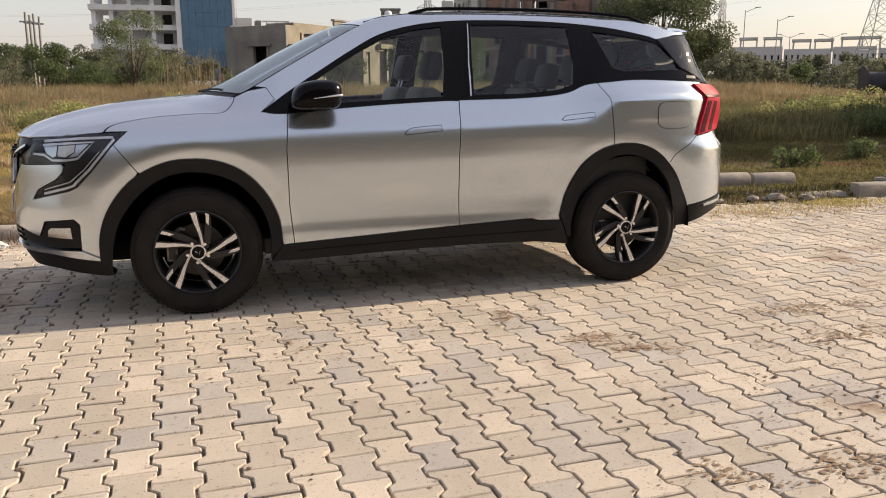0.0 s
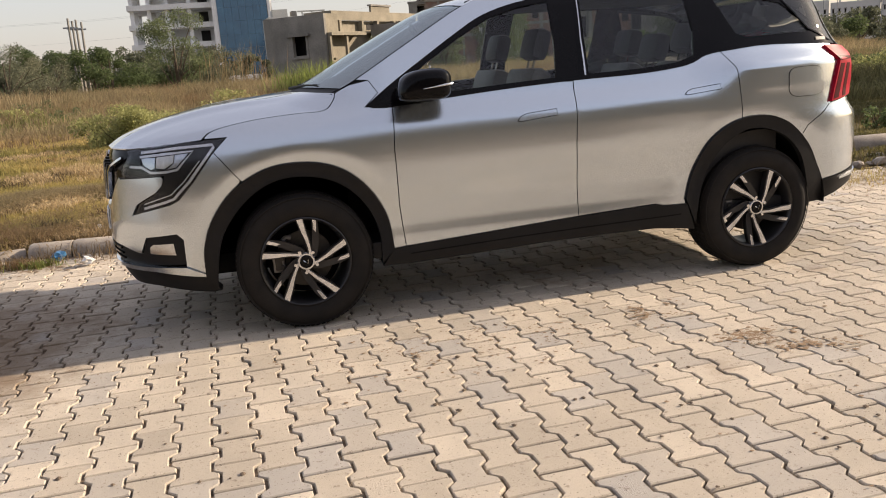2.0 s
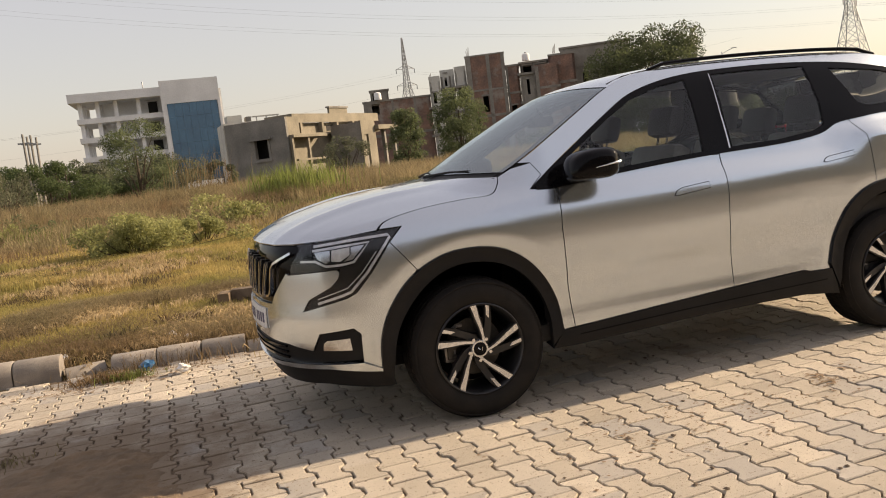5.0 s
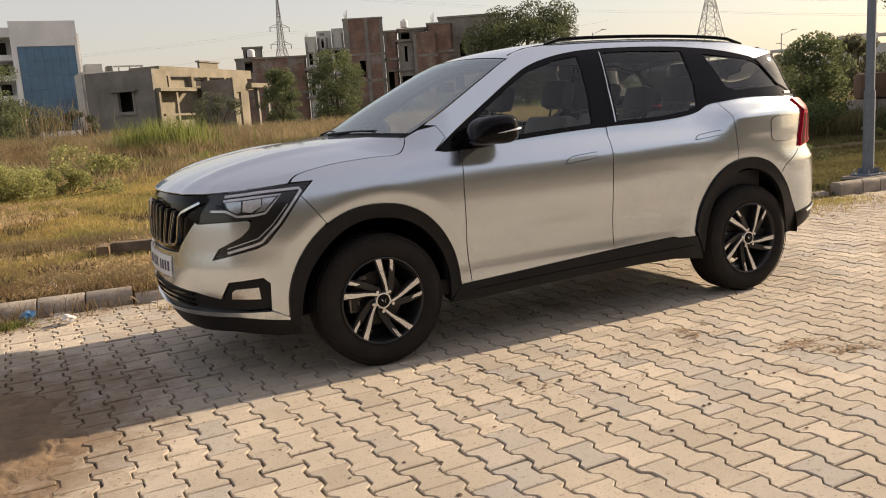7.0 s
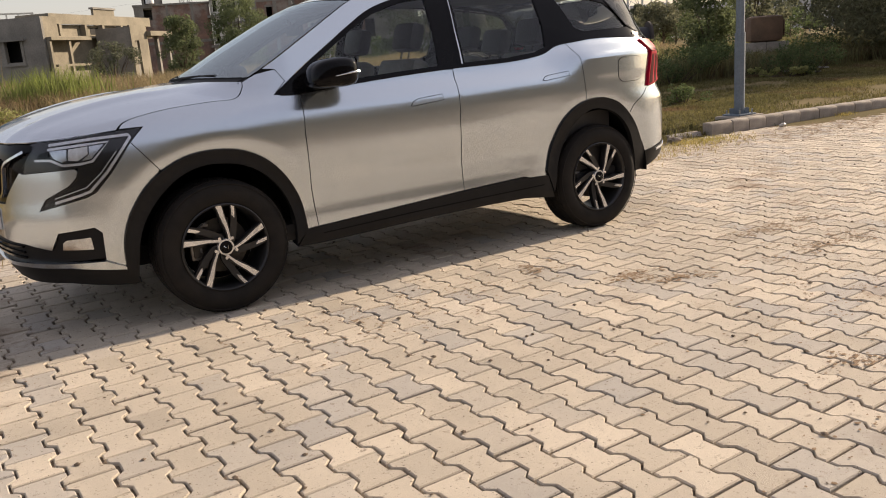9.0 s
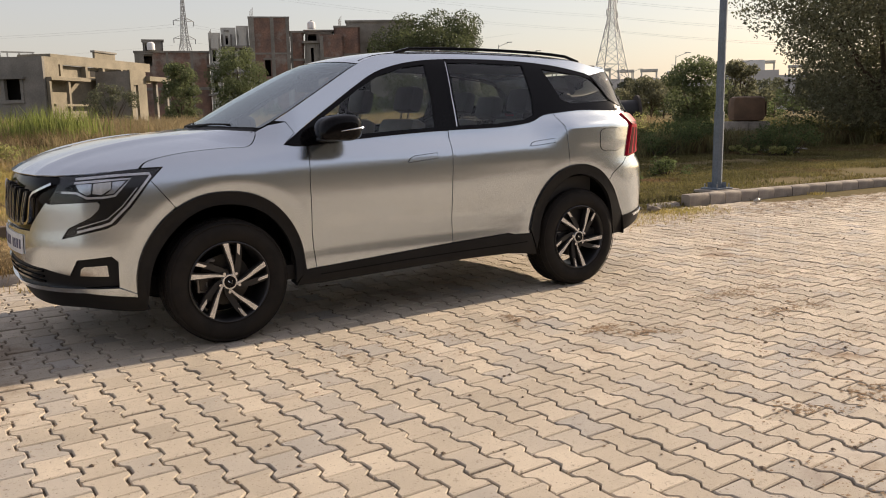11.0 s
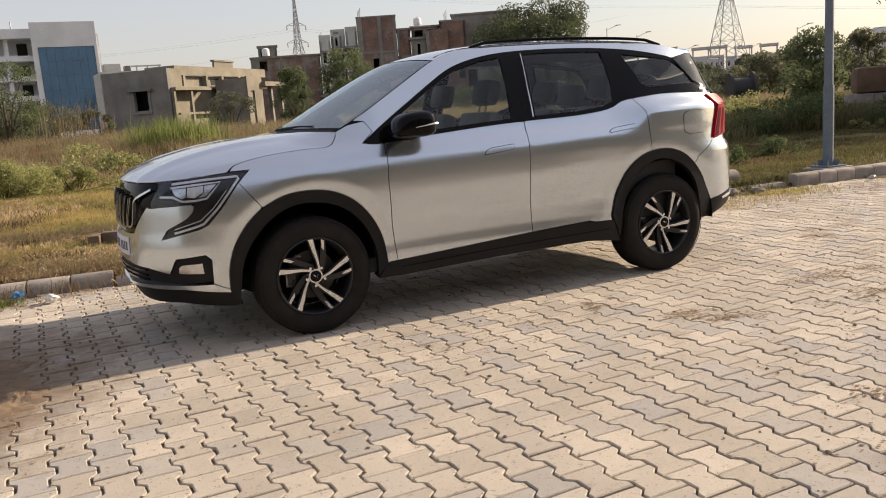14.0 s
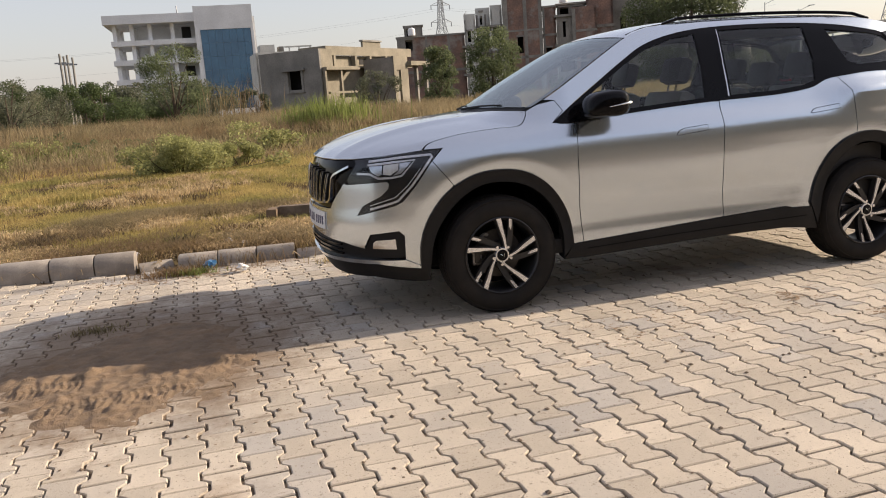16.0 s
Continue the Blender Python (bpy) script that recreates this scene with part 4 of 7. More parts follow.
side_panel("flap_gap", shifted(FUEL), DARK, car, gap=-0.003, lift=0.0012, thick=0.002, step=0.02, both=False)
side_panel("fuel_flap", shifted(FUEL), PAINT, car, gap=0, lift=0.003, thick=0.002, step=0.02, both=False, label="silver fuel flap")

# bonnet, windscreen and roof between centre line and skin edges
HC = edge_curve([(-2.425, 0, 1.035), (-2.36, 0, 1.075), (-2.25, 0, 1.118), (-2.11, 0, 1.158), (-1.835, 0, 1.215), (-1.489, 0, 1.252), (-1.30, 0, 1.266)])


def skin_line(line):
    return [tuple(q) for q in wall_point(np.array([a for a, _ in line]), np.array([b for _, b in line]))]


hood_edge = [q for q in skin_line(HOOD_SEAM)]
HE = edge_curve(hood_edge)
_front = skin_line([(0.0, 1.043)] + shifted([(0.25, 1.043), (0.5, 1.041), (0.7, 1.041), (0.85, 1.046), (1.0, 1.054), (1.204, 1.069)]))


def hood_where(u, v):
    """Bonnet: ruled from the nose line to the seam lines, with a crown along the middle."""
    u, v = np.asarray(u, float), np.asarray(v, float)
    uc = np.clip(u, 0, 1)
    c, e = HC(uc), HE(uc)
    w = np.abs(v)
    f = np.array(_front)
    # plan of the front edge over w
    fx = np.interp(w, -f[:, 1] / -f[-1, 1], f[:, 0])
    fz = np.interp(w, -f[:, 1] / -f[-1, 1], f[:, 2])
    c0, e0 = HC(0 * uc), HE(0 * uc)
    t = (1 - uc) ** 3
    x = c[..., 0] + (e[..., 0] - c[..., 0]) * w ** 4 + (fx - c0[..., 0] - (e0[..., 0] - c0[..., 0]) * w ** 4) * t
    z = c[..., 2] + (e[..., 2] - c[..., 2]) * w ** 3.2 + (fz - c0[..., 2] - (e0[..., 2] - c0[..., 2]) * w ** 3.2) * t
    z = z + 0.014 * np.exp(-((w - 0.60) / 0.07) ** 2) * np.clip(uc * 4, 0, 1) * np.clip((1 - uc) * 3, 0, 1)
    return np.stack([x + (u - uc) * 0.9, e[..., 1] * -v, z], -1)


top_panel("bonnet", hood_where, PAINT, car, 0.0, 1.0, 0.998, thick=0.006, label="silver bonnet")
p_edge = [q for q in skin_line(ROOF_EDGE)]
_cut = next(i for i, q in enumerate(ROOF_EDGE) if q[0] >= 2.69 + DS)
SE, SC = edge_curve(p_edge[: _cut + 1]), edge_curve([(-1.33, 0, 1.262), (-1.171, 0, 1.335), (-0.909, 0, 1.475), (-0.72, 0, 1.572), (-0.531, 0, 1.662), (-0.42, 0, 1.705)])
RE, RC = edge_curve(p_edge[_cut:]), edge_curve([(-0.42, 0, 1.705), (-0.30, 0, 1.735), (-0.1, 0, 1.768), (0.25, 0, 1.795), (0.75, 0, 1.802), (1.2, 0, 1.788), (1.6, 0, 1.758), (1.97, 0, 1.715)])
screen_at, roof_at = top_surface(SC, SE, 2.0, 2.4), top_surface(RC, RE, 2.0, 2.6)
top_panel("windscreen", screen_at, GLASS_FRONT, car, 0.055, 0.985, 0.985, thick=0)
for band in ((0.055, 0.985, -0.985, -0.93), (0.055, 0.985, 0.93, 0.985), (0.93, 0.985, -0.93, 0.93)):
    p, tri = cut_sheet([(band[0], band[2]), (band[1], band[2]), (band[1], band[3]), (band[0], band[3])], [], 0.04)
    ob = new("screen_border", skin_mesh("screen_border", p, tri, lambda u, v: screen_at(u, v) - np.array((0, 0, 0.004)), BLACK_GLOSS, 0, False))
    ob.parent = car
p, tri = cut_sheet([(-0.03, -0.99), (0.075, -0.99), (0.075, 0.99), (-0.03, 0.99)], [], 0.04)
ob = new("cowl", skin_mesh("cowl", p, tri, lambda u, v: screen_at(u, v) + np.array((0.0, 0, -0.006)), CLADDING, 0, False))
ob.parent = car
top_panel("roof", roof_at, PAINT, car, 0.0, 1.0, 1.0, thick=0.02, label="silver roof")
side_panel("spoiler_side", [(4.744, 1.607), (4.68, 1.628), (4.80, 1.690), (4.93, 1.662), (5.165, 1.664), (5.172, 1.648), (4.945, 1.639)], PAINT, car, gap=0, lift=0.001, thick=0.02, step=0.02)
bm = bmesh.new()
_tip = Vector(wall_point(5.165, 1.662))
rows = []
for q in np.linspace(0, 1, 7):
    row = []
    for v in np.linspace(-1, 1, 25):
        a = Vector(roof_at(np.array([1.0]), np.array([v]))[0])
        b = Vector((2.15 + (_tip.x - 2.15) * abs(v) ** 3, _tip.y * -v, 1.692 + (_tip.z - 1.692) * abs(v) ** 2.5))
        row.append(bm.verts.new(a + (b - a) * q + Vector((0, 0, 0.008 * math.sin(q * math.pi)))))
    rows.append(row)
rows.append([bm.verts.new(p.co + Vector((-0.004, 0, -0.018))) for p in rows[-1]])
rows.append([bm.verts.new(p.co + Vector((-0.20, 0, 0.0))) for p in rows[-1]])
for a, b in zip(rows, rows[1:]):
    for k in range(24):
        bm.faces.new((a[k], a[k + 1], b[k + 1], b[k]))
bmesh.ops.recalc_face_normals(bm, faces=bm.faces)
part("spoiler", bm, PAINT, car, "silver roof spoiler")
for sy in (-1, 1):
    rail = [Vector(roof_at(np.array([u]), np.array([-sy * 0.97]))[0]) for u in np.linspace(0.16, 0.90, 14)]
    path = [rail[0]] + [q + Vector((0, 0, 0.024 if 0 < i < 13 else 0.002)) for i, q in enumerate(rail)] + [rail[-1]]
    part("roof_rail", tube(path, 0.012, 8), BLACK_GLOSS, car, "black roof rail")
    part("roof_ditch", tube([Vector(roof_at(np.array([u]), np.array([-sy * 0.93]))[0]) for u in np.linspace(0.02, 0.9, 16)], 0.004, 6), CLADDING, car)
# wipers
for y0, y1 in ((-0.60, -0.10), (-0.02, 0.46)):
    a, b = Vector(screen_at(np.array([0.035]), np.array([-y0 / 0.75]))[0]), Vector(screen_at(np.array([0.075]), np.array([-y1 / 0.75]))[0])
    arm = part("wiper", tube([a + Vector((-0.02, 0, 0.002)), (a + b) / 2 + Vector((0, 0, 0.012)), b + Vector((0, 0, 0.006))], [0.010, 0.006, 0.004], 6), CLADDING, car, "black wiper at rest")
    part("wiper_blade", tube([a.lerp(b, 0.25) + Vector((0.012, 0, 0.004)), b + Vector((0.012, 0, 0.003))], 0.005, 5), RUBBER, arm)
part("cowl_tray", box(-1.30, -1.0, -0.60, 0.60, 1.05, 1.17, 0.02), CLADDING, car)
# under body and wheel housings
part("underbody", box(-0.95, 0.95, -0.80, 0.80, 0.315, 0.42, 0.03), DARK, car)
part("rear_floor", box(0.96, 1.85, -0.62, 0.62, 0.315, 0.42, 0.03), DARK, car)
part("front_floor", box(-1.9, -0.96, -0.62, 0.62, 0.30, 0.42, 0.03), DARK, car)
part("exhaust", tube([(-0.9, 0.15, 0.27), (0.9, 0.18, 0.27), (1.25, 0.3, 0.33)], 0.035, 8), STEEL, car)
part("front_crossbeam", box(-2.2, -1.86, -0.62, 0.62, 0.36, 0.95, 0.03), DARK, car)
part("rear_crossbeam", box(1.86, 2.12, -0.68, 0.68, 0.42, 0.95, 0.03), DARK, car)
part("cabin_floor", box(-1.0, 1.8, -0.80, 0.80, 0.32, 0.42, 0.02), DASH, car)
part("engine_bay", box(-1.95, -1.05, -0.52, 0.52, 0.40, 1.02, 0.03), DARK, car)
for hx in (-1.375, 1.375):
    for sy in (-1, 1):
        bm = bmesh.new()
        n = 28
        prof = [(math.cos(radians(-2 + 184 * k / n)) * 0.475, math.sin(radians(-2 + 184 * k / n)) * 0.475) for k in range(n + 1)]
        a = [bm.verts.new((hx + c, sy * 0.865, 0.372 + s)) for c, s in prof]
        b = [bm.verts.new((hx + c, sy * 0.52, 0.372 + s)) for c, s in prof]
        for k in range(n):
            bm.faces.new((a[k], a[k + 1], b[k + 1], b[k]))
        bm.faces.new(b)
        part("wheel_housing", bm, DARK, car)
# mirrors
for sy in (-1, 1):
    bm = bmesh.new()
    bmesh.ops.create_uvsphere(bm, u_segments=24, v_segments=14, radius=1.0)
    for v in bm.verts:
        x, y, z = v.co
        e = lambda q, p: math.copysign(abs(q) ** p, q)
        x, y, z = e(x, 0.62), e(y, 0.6), e(z, 0.58)
        taper = 1 - 0.10 * (1 - (x + 1) / 2)
        v.co = (-0.672 + x * 0.142 + 0.022 * z * (x < 0), sy * (0.945 + y * 0.115), 1.262 + z * 0.087 * taper - 0.012 * (x < 0) * x * x)
    shell = part("mirror", bm, BLACK_GLOSS, car, "gloss black door mirror")
    part("mirror_lamp", tube([(-0.70, sy * 1.058, 1.243), (-0.64, sy * 1.060, 1.250), (-0.575, sy * 1.056, 1.258), (-0.538, sy * 1.030, 1.260)], [0.002, 0.004, 0.007, 0.006], 8), LAMP_SILVER, shell, "clear turn indicator strip")
    part("mirror_arm", box(-0.78, -0.66, min(sy * 0.78, sy * 0.92), max(sy * 0.78, sy * 0.92), 1.175, 1.215, 0.012), BLACK_GLOSS, shell)
    part("door_trim_pin", tube([(-0.60, sy * 0.795, 1.325), (-0.597, sy * 0.79, 1.36)], 0.004, 6), CHROME, shell) if sy < 0 else None
# number plate, its writing as plain bars
plate = side_panel("number_plate", [(0, 0.70), (0.405, 0.70), (0.405, 0.59), (0, 0.59)], WHITE_PLATE, car, gap=0, lift=0.008, thick=0.006, step=0.03, label="white number plate with dark bars")
for k in range(8):
    if k != 3:
        for ob, pl in zip(side_panel("plate_bar", [(0.02 + k * 0.047, 0.672), (0.05 + k * 0.047, 0.672), (0.05 + k * 0.047, 0.618), (0.02 + k * 0.047, 0.618)], PLATE_INK, car, gap=0, lift=0.0095, thick=0.001, step=0.03), plate):
            ob.parent = pl


# wheels
def wheel(x, sy, turn):
    hub = new("wheel")
    hub.parent = car
    hub.matrix_basis = Matrix.Translation((x, sy * 0.86, 0.371)) @ (Matrix.Rotation(math.pi, 4, "Z") if sy > 0 else Matrix.Identity(4))
    # local: -y is outwards
    tyre = [(0.236, 0.02), (0.245, -0.005), (0.256, -0.012), (0.280, -0.022), (0.315, -0.022), (0.345, -0.012), (0.360, 0.004), (0.3685, 0.025), (0.371, 0.07), (0.3715, 0.11), (0.371, 0.15), (0.3685, 0.195), (0.345, 0.232), (0.28, 0.24), (0.236, 0.20)]
    t = part("tyre", lathe(tyre, steps=88), RUBBER, hub, "black road tyre")
    bm = bmesh.new()
    for k in range(80):
        m = Matrix.Rotation(-math.tau * k / 80, 4, "Y")
        for w0, w1 in ((0.022, 0.058), (0.165, 0.200)):
            add_box(bm, -0.0115, 0.0115, w0, w1, 0.366, 0.3725, 0, m)
        add_box(bm, -0.0125, 0.0125, 0.066, 0.105, 0.368, 0.3745, 0, m)
        add_box(bm, -0.0125, 0.0125, 0.114, 0.155, 0.368, 0.3745, 0, m @ Matrix.Rotation(0.04, 4, "Y"))
    part("tread", bm, RUBBER, t, smooth=False)
    part("sidewall_rib", lathe([(0.352, -0.010), (0.356, -0.0125), (0.352, -0.016), (0.348, -0.0145)], steps=72, closed=True), RUBBER, t)
    part("rim", lathe([(0.242, 0.0), (0.246, -0.012), (0.240, -0.016), (0.233, -0.010), (0.226, 0.010), (0.219, 0.05), (0.212, 0.12), (0.217, 0.2)], steps=72), RIM_DARK, hub, "dark alloy rim")
    part("brake_disc", lathe([(0.0, 0.095), (0.155, 0.095), (0.155, 0.115), (0.0, 0.115)], steps=40), DISC, hub)
    part("rim_back", lathe([(0.0, 0.17), (0.205, 0.17)], steps=40), DARK, hub) if x < 0 else None
    caliper = part("caliper", box(-0.178, -0.112, 0.062, 0.13, -0.062, 0.050, 0.014), STEEL, hub, "grey brake caliper")
    part("caliper_bridge", box(-0.165, -0.128, 0.050, 0.064, -0.045, 0.030, 0.006), DISC, caliper)
    for z in (-0.030, 0.018):
        part("caliper_pin", tube([(-0.125, 0.046, z), (-0.125, 0.075, z)], 0.011, 8), DISC, caliper)
    part("brake_hose", tube([(-0.118, 0.07, 0.115), (-0.095, 0.058, 0.135), (-0.07, 0.07, 0.128)], 0.012, 6), STEEL, hub)
    part("brake_hat", lathe([(0.0, 0.06), (0.07, 0.06), (0.075, 0.095)], steps=32), DISC, hub)

    def blade(stations, depth, name, mat, label=""):
        """A curved spoke through stations (radius, angle, width, face, skew of the end)."""
        bm = bmesh.new()
        st = catmull(stations, 4)
        mid = [(r * math.cos(a), r * math.sin(a)) for r, a, *_ in st]
        top, low = [], []
        for i, (r, a, w, y, skew) in enumerate(st):
            (x0, z0), (x1, z1) = mid[max(i - 1, 0)], mid[min(i + 1, len(mid) - 1)]
            d = Vector((x1 - x0, z1 - z0)).normalized()
            row = []
            for o in (-w / 2, w / 2):
                row.append((mid[i][0] - d.y * o + d.x * skew * o, mid[i][1] + d.x * o + d.y * skew * o))
            top.append([bm.verts.new((px, y, pz)) for px, pz in row])
            low.append([bm.verts.new((px * 0.99, y + depth, pz * 0.99)) for px, pz in row])
        n = len(st) - 1
        for i in range(n):
            bm.faces.new((top[i][0], top[i][1], top[i + 1][1], top[i + 1][0]))
            for k in (0, 1):
                bm.faces.new((top[i][k], top[i + 1][k], low[i + 1][k], low[i][k]))
        bm.faces.new((top[n][0], top[n][1], low[n][1], low[n][0])), bm.faces.new((top[0][0], top[0][1], low[0][1], low[0][0]))
        bmesh.ops.recalc_face_normals(bm, faces=bm.faces)
        return part(name, bm, mat, hub, label)

    for k in range(5):
        a = radians(turn + 72 * k)
        d = lambda v: a + radians(v)
        # bright blade that sweeps from the hub, on a dark cast arm
        blade([(0.036, d(-48), 0.030, 0.004, 0), (0.075, d(-22), 0.026, 0.002, 0), (0.15, d(-6), 0.036, -0.004, 0), (0.239, d(0), 0.042, -0.008, 0)], 0.042, "spoke_arm", RIM_DARK)
        blade([(0.036, d(-48), 0.018, 0.000, 0), (0.075, d(-22), 0.013, -0.003, 0), (0.15, d(-6), 0.021, -0.008, 0), (0.240, d(0), 0.031, -0.0125, 0)], 0.006, "spoke", ALLOY, "bright machined spoke")
        # dark companion arm with a bright tip
        blade([(0.045, d(-62), 0.030, 0.016, 0), (0.10, d(-38), 0.036, 0.012, 0), (0.17, d(-26.5), 0.034, 0.002, 0), (0.239, d(-19.5), 0.028, -0.007, 0)], 0.036, "dark_spoke", RIM_DARK)
        blade([(0.176, d(-24), 0.016, -0.002, 1.2), (0.205, d(-21.8), 0.017, -0.006, 0.4), (0.240, d(-19), 0.019, -0.0115, 0)], 0.005, "spoke_tip", ALLOY, "bright machined spoke tip")
        b = d(-45)
        part("wheel_nut", tube([(0.061 * math.cos(b), 0.014, 0.061 * math.sin(b)), (0.061 * math.cos(b), -0.006, 0.061 * math.sin(b))], 0.0095, 6), CHROME, hub)
    part("centre_ring", lathe([(0.049, 0.02), (0.047, 0.0), (0.044, -0.004), (0.036, -0.004)], steps=32), ALLOY, hub)
    cap = part("hub_cap", lathe([(0.0, -0.012), (0.030, -0.012), (0.035, -0.007), (0.036, 0.01)], steps=32), BLACK_GLOSS, hub)
    part("hub_emblem", tube([(-0.016, -0.0135, 0.010), (-0.003, -0.0135, -0.002), (0.012, -0.0135, 0.014), (0.006, -0.0135, -0.012)], 0.0028, 5), CHROME, cap)
    return hub


wheel(-1.375, -1, 94), wheel(1.375, -1, 67), wheel(-1.375, 1, 40), wheel(1.375, 1, 20)


# cabin
def seat(x, y, back=0.62, width=0.50, mat=SEAT):
    s = new("seat")
    s.parent = car
    s.matrix_basis = pose(x, y, 0.45)
    part("cushion", box(-0.26, 0.24, -width / 2, width / 2, 0.12, 0.30, 0.06), mat, s)
    lean = Matrix.Translation((0.24, 0, 0.25)) @ Matrix.Rotation(radians(16), 4, "Y")
    part("backrest", box(-0.07, 0.07, -width / 2, width / 2, 0.0, back, 0.06, lean), mat, s, "pale leather backrest")
    part("head_restraint", box(-0.055, 0.055, -0.135, 0.135, back + 0.05, back + 0.24, 0.05, lean), SEAT_DARK, s, "dark head restraint")
    part("restraint_post", tube([lean @ Vector((0, -0.05, back - 0.02)), lean @ Vector((0, -0.05, back + 0.08))], 0.007, 6), CHROME, s)
    part("restraint_post", tube([lean @ Vector((0, 0.05, back - 0.02)), lean @ Vector((0, 0.05, back + 0.08))], 0.007, 6), CHROME, s)


seat(-0.29, -0.38), seat(-0.29, 0.38), seat(0.72, -0.42, 0.60, 0.48), seat(0.72, 0.42, 0.60, 0.48), seat(0.72, 0.0, 0.55, 0.34)
seat(1.42, -0.36, 0.50, 0.46), seat(1.42, 0.36, 0.50, 0.46)
part("dashboard", box(-1.05, -0.62, -0.72, 0.72, 0.70, 1.12, 0.07), DASH, car)
part("screen_binnacle", box(-0.72, -0.68, -0.05, 0.60, 1.10, 1.24, 0.012), DASH, car)
bm = lathe([(0.185 + 0.016 * math.cos(a), 0.016 * math.sin(a)) for a in [math.tau * k / 8 for k in range(8)]], axis="z", steps=36, closed=True)
bmesh.ops.transform(bm, matrix=Matrix.Translation((-0.50, 0.38, 1.10)) @ Matrix.Rotation(radians(-62), 4, "Y"), verts=bm.verts)
part("steering_wheel", bm, DASH, car)
part("inner_mirror", box(-0.50, -0.47, -0.11, 0.11, 1.50, 1.565, 0.012), BLACK_GLOSS, car)
part("mirror_stalk", tube([(-0.485, 0, 1.55), (-0.53, 0, 1.62)], 0.010, 6), BLACK_GLOSS, car)
part("headliner", box(-0.28, 1.8, -0.56, 0.56, 1.675, 1.69, 0.005), HEADLINER, car)
for sy in (-1, 1):
    part("door_card", box(-0.95, 1.55, min(sy * 0.765, sy * 0.80), max(sy * 0.765, sy * 0.80), 0.42, 1.165, 0.015), DASH, car)
part("load_cover", box(1.70, 2.0, -0.66, 0.66, 0.9, 1.15, 0.03), DASH, car)


import functools

# ---- the field: grass, reeds, shrubs ----
def polar(bearing, d):
    """A place in the plan, at a bearing and distance from the parking bay."""
    a = radians(bearing)
    return -2.9 + d * math.sin(a), -5.4 + d * math.cos(a)


@functools.lru_cache(maxsize=None)
def ground_cell(i, j):
    """Ground height at a cell of 0.12 m."""
    return ground_z(i * 0.12, j * 0.12)


@functools.lru_cache(maxsize=None)
def height_cell(i, j, seed, freq):
    return 0.5 + 0.9 * noise.noise(Vector((i * 0.2 * freq, j * 0.2 * freq, 9.0 + seed)))


def blades(name, xy, height, width, bend, mat, label, seed, base_z=None):
    """Many bent blades in one mesh. xy: n x 2, height and width: n."""
    r = np.random.RandomState(seed)
    n = len(xy)
    z0 = np.array([ground_cell(i, j) for i, j in np.rint(xy / 0.12).astype(int).tolist()]) - 0.01 if base_z is None else np.full(n, base_z)
    a, b = r.uniform(0, math.tau, n), r.uniform(0, math.tau, n)
    wx, wy = np.cos(a) * width / 2, np.sin(a) * width / 2
    lean = r.uniform(0.1, 1.0, n) * bend * height
    lx, ly = np.cos(b) * lean, np.sin(b) * lean
    x, y = xy[:, 0], xy[:, 1]
    v = np.empty((n, 5, 3))
    v[:, 0] = np.stack([x - wx, y - wy, z0], 1)
    v[:, 1] = np.stack([x + wx, y + wy, z0], 1)
    v[:, 2] = np.stack([x + wx * 0.8 + lx * 0.35, y + wy * 0.8 + ly * 0.35, z0 + height * 0.6], 1)
    v[:, 3] = np.stack([x - wx * 0.8 + lx * 0.35, y - wy * 0.8 + ly * 0.35, z0 + height * 0.6], 1)
    v[:, 4] = np.stack([x + lx, y + ly, z0 + height * (1 - 0.25 * bend)], 1)
    i = np.arange(n) * 5
    f = np.concatenate([np.stack([i, i + 1, i + 2], 1), np.stack([i, i + 2, i + 3], 1), np.stack([i + 3, i + 2, i + 4], 1)])
    me = bpy.data.meshes.new(name)
    me.from_pydata(v.reshape(-1, 3).tolist(), [], f.tolist())
    me.materials.append(mat)
    return tagged(new(name, me), label, "grass", kind="stuff")


def scatter(n, x0, x1, y0, y1, seed, clump=0.0, clumps=1, freq=0.5, low=-0.2):
    """Places with patchy density, gathered in tufts."""
    r = np.random.RandomState(seed)
    out = []
    while len(out) < n:
        x, y = r.uniform(x0, x1), r.uniform(y0, y1)
        if y < kerb_y(min(x, 60.0)) + 0.12 or noise.noise(Vector((x * freq, y * freq, seed * 3.7))) < r.uniform(low, low + 0.5):
            continue
        for _ in range(clumps):
            out.append((x + r.normal(0, clump), y + r.normal(0, clump)))
    return np.array(out[:n])


def heights(xy, lo, hi, seed, freq=0.4):
    r = np.random.RandomState(seed)
    k = np.array([height_cell(i, j, seed, freq) for i, j in np.rint(xy / 0.2).astype(int).tolist()])
    return lo + (hi - lo) * np.clip(0.6 * k + 0.4 * r.uniform(0, 1, len(xy)), 0.02, 1)


def lay(name, n, area, lo, hi, width, bend, mat, label, seed, clump=0.03, clumps=6, freq=0.5, low=-0.2):
    xy = scatter(n, *area, seed, clump, clumps, freq, low)
    w = np.random.RandomState(seed + 50).uniform(0.6, 1.4, n) * width
    h = heights(xy, lo, hi, seed) * (np.clip((xy[:, 1] - 12.0) / 24, 0.14, 1) if hi > 1.0 else 1)
    return blades(name, xy, h, w, bend, mat, label, seed)


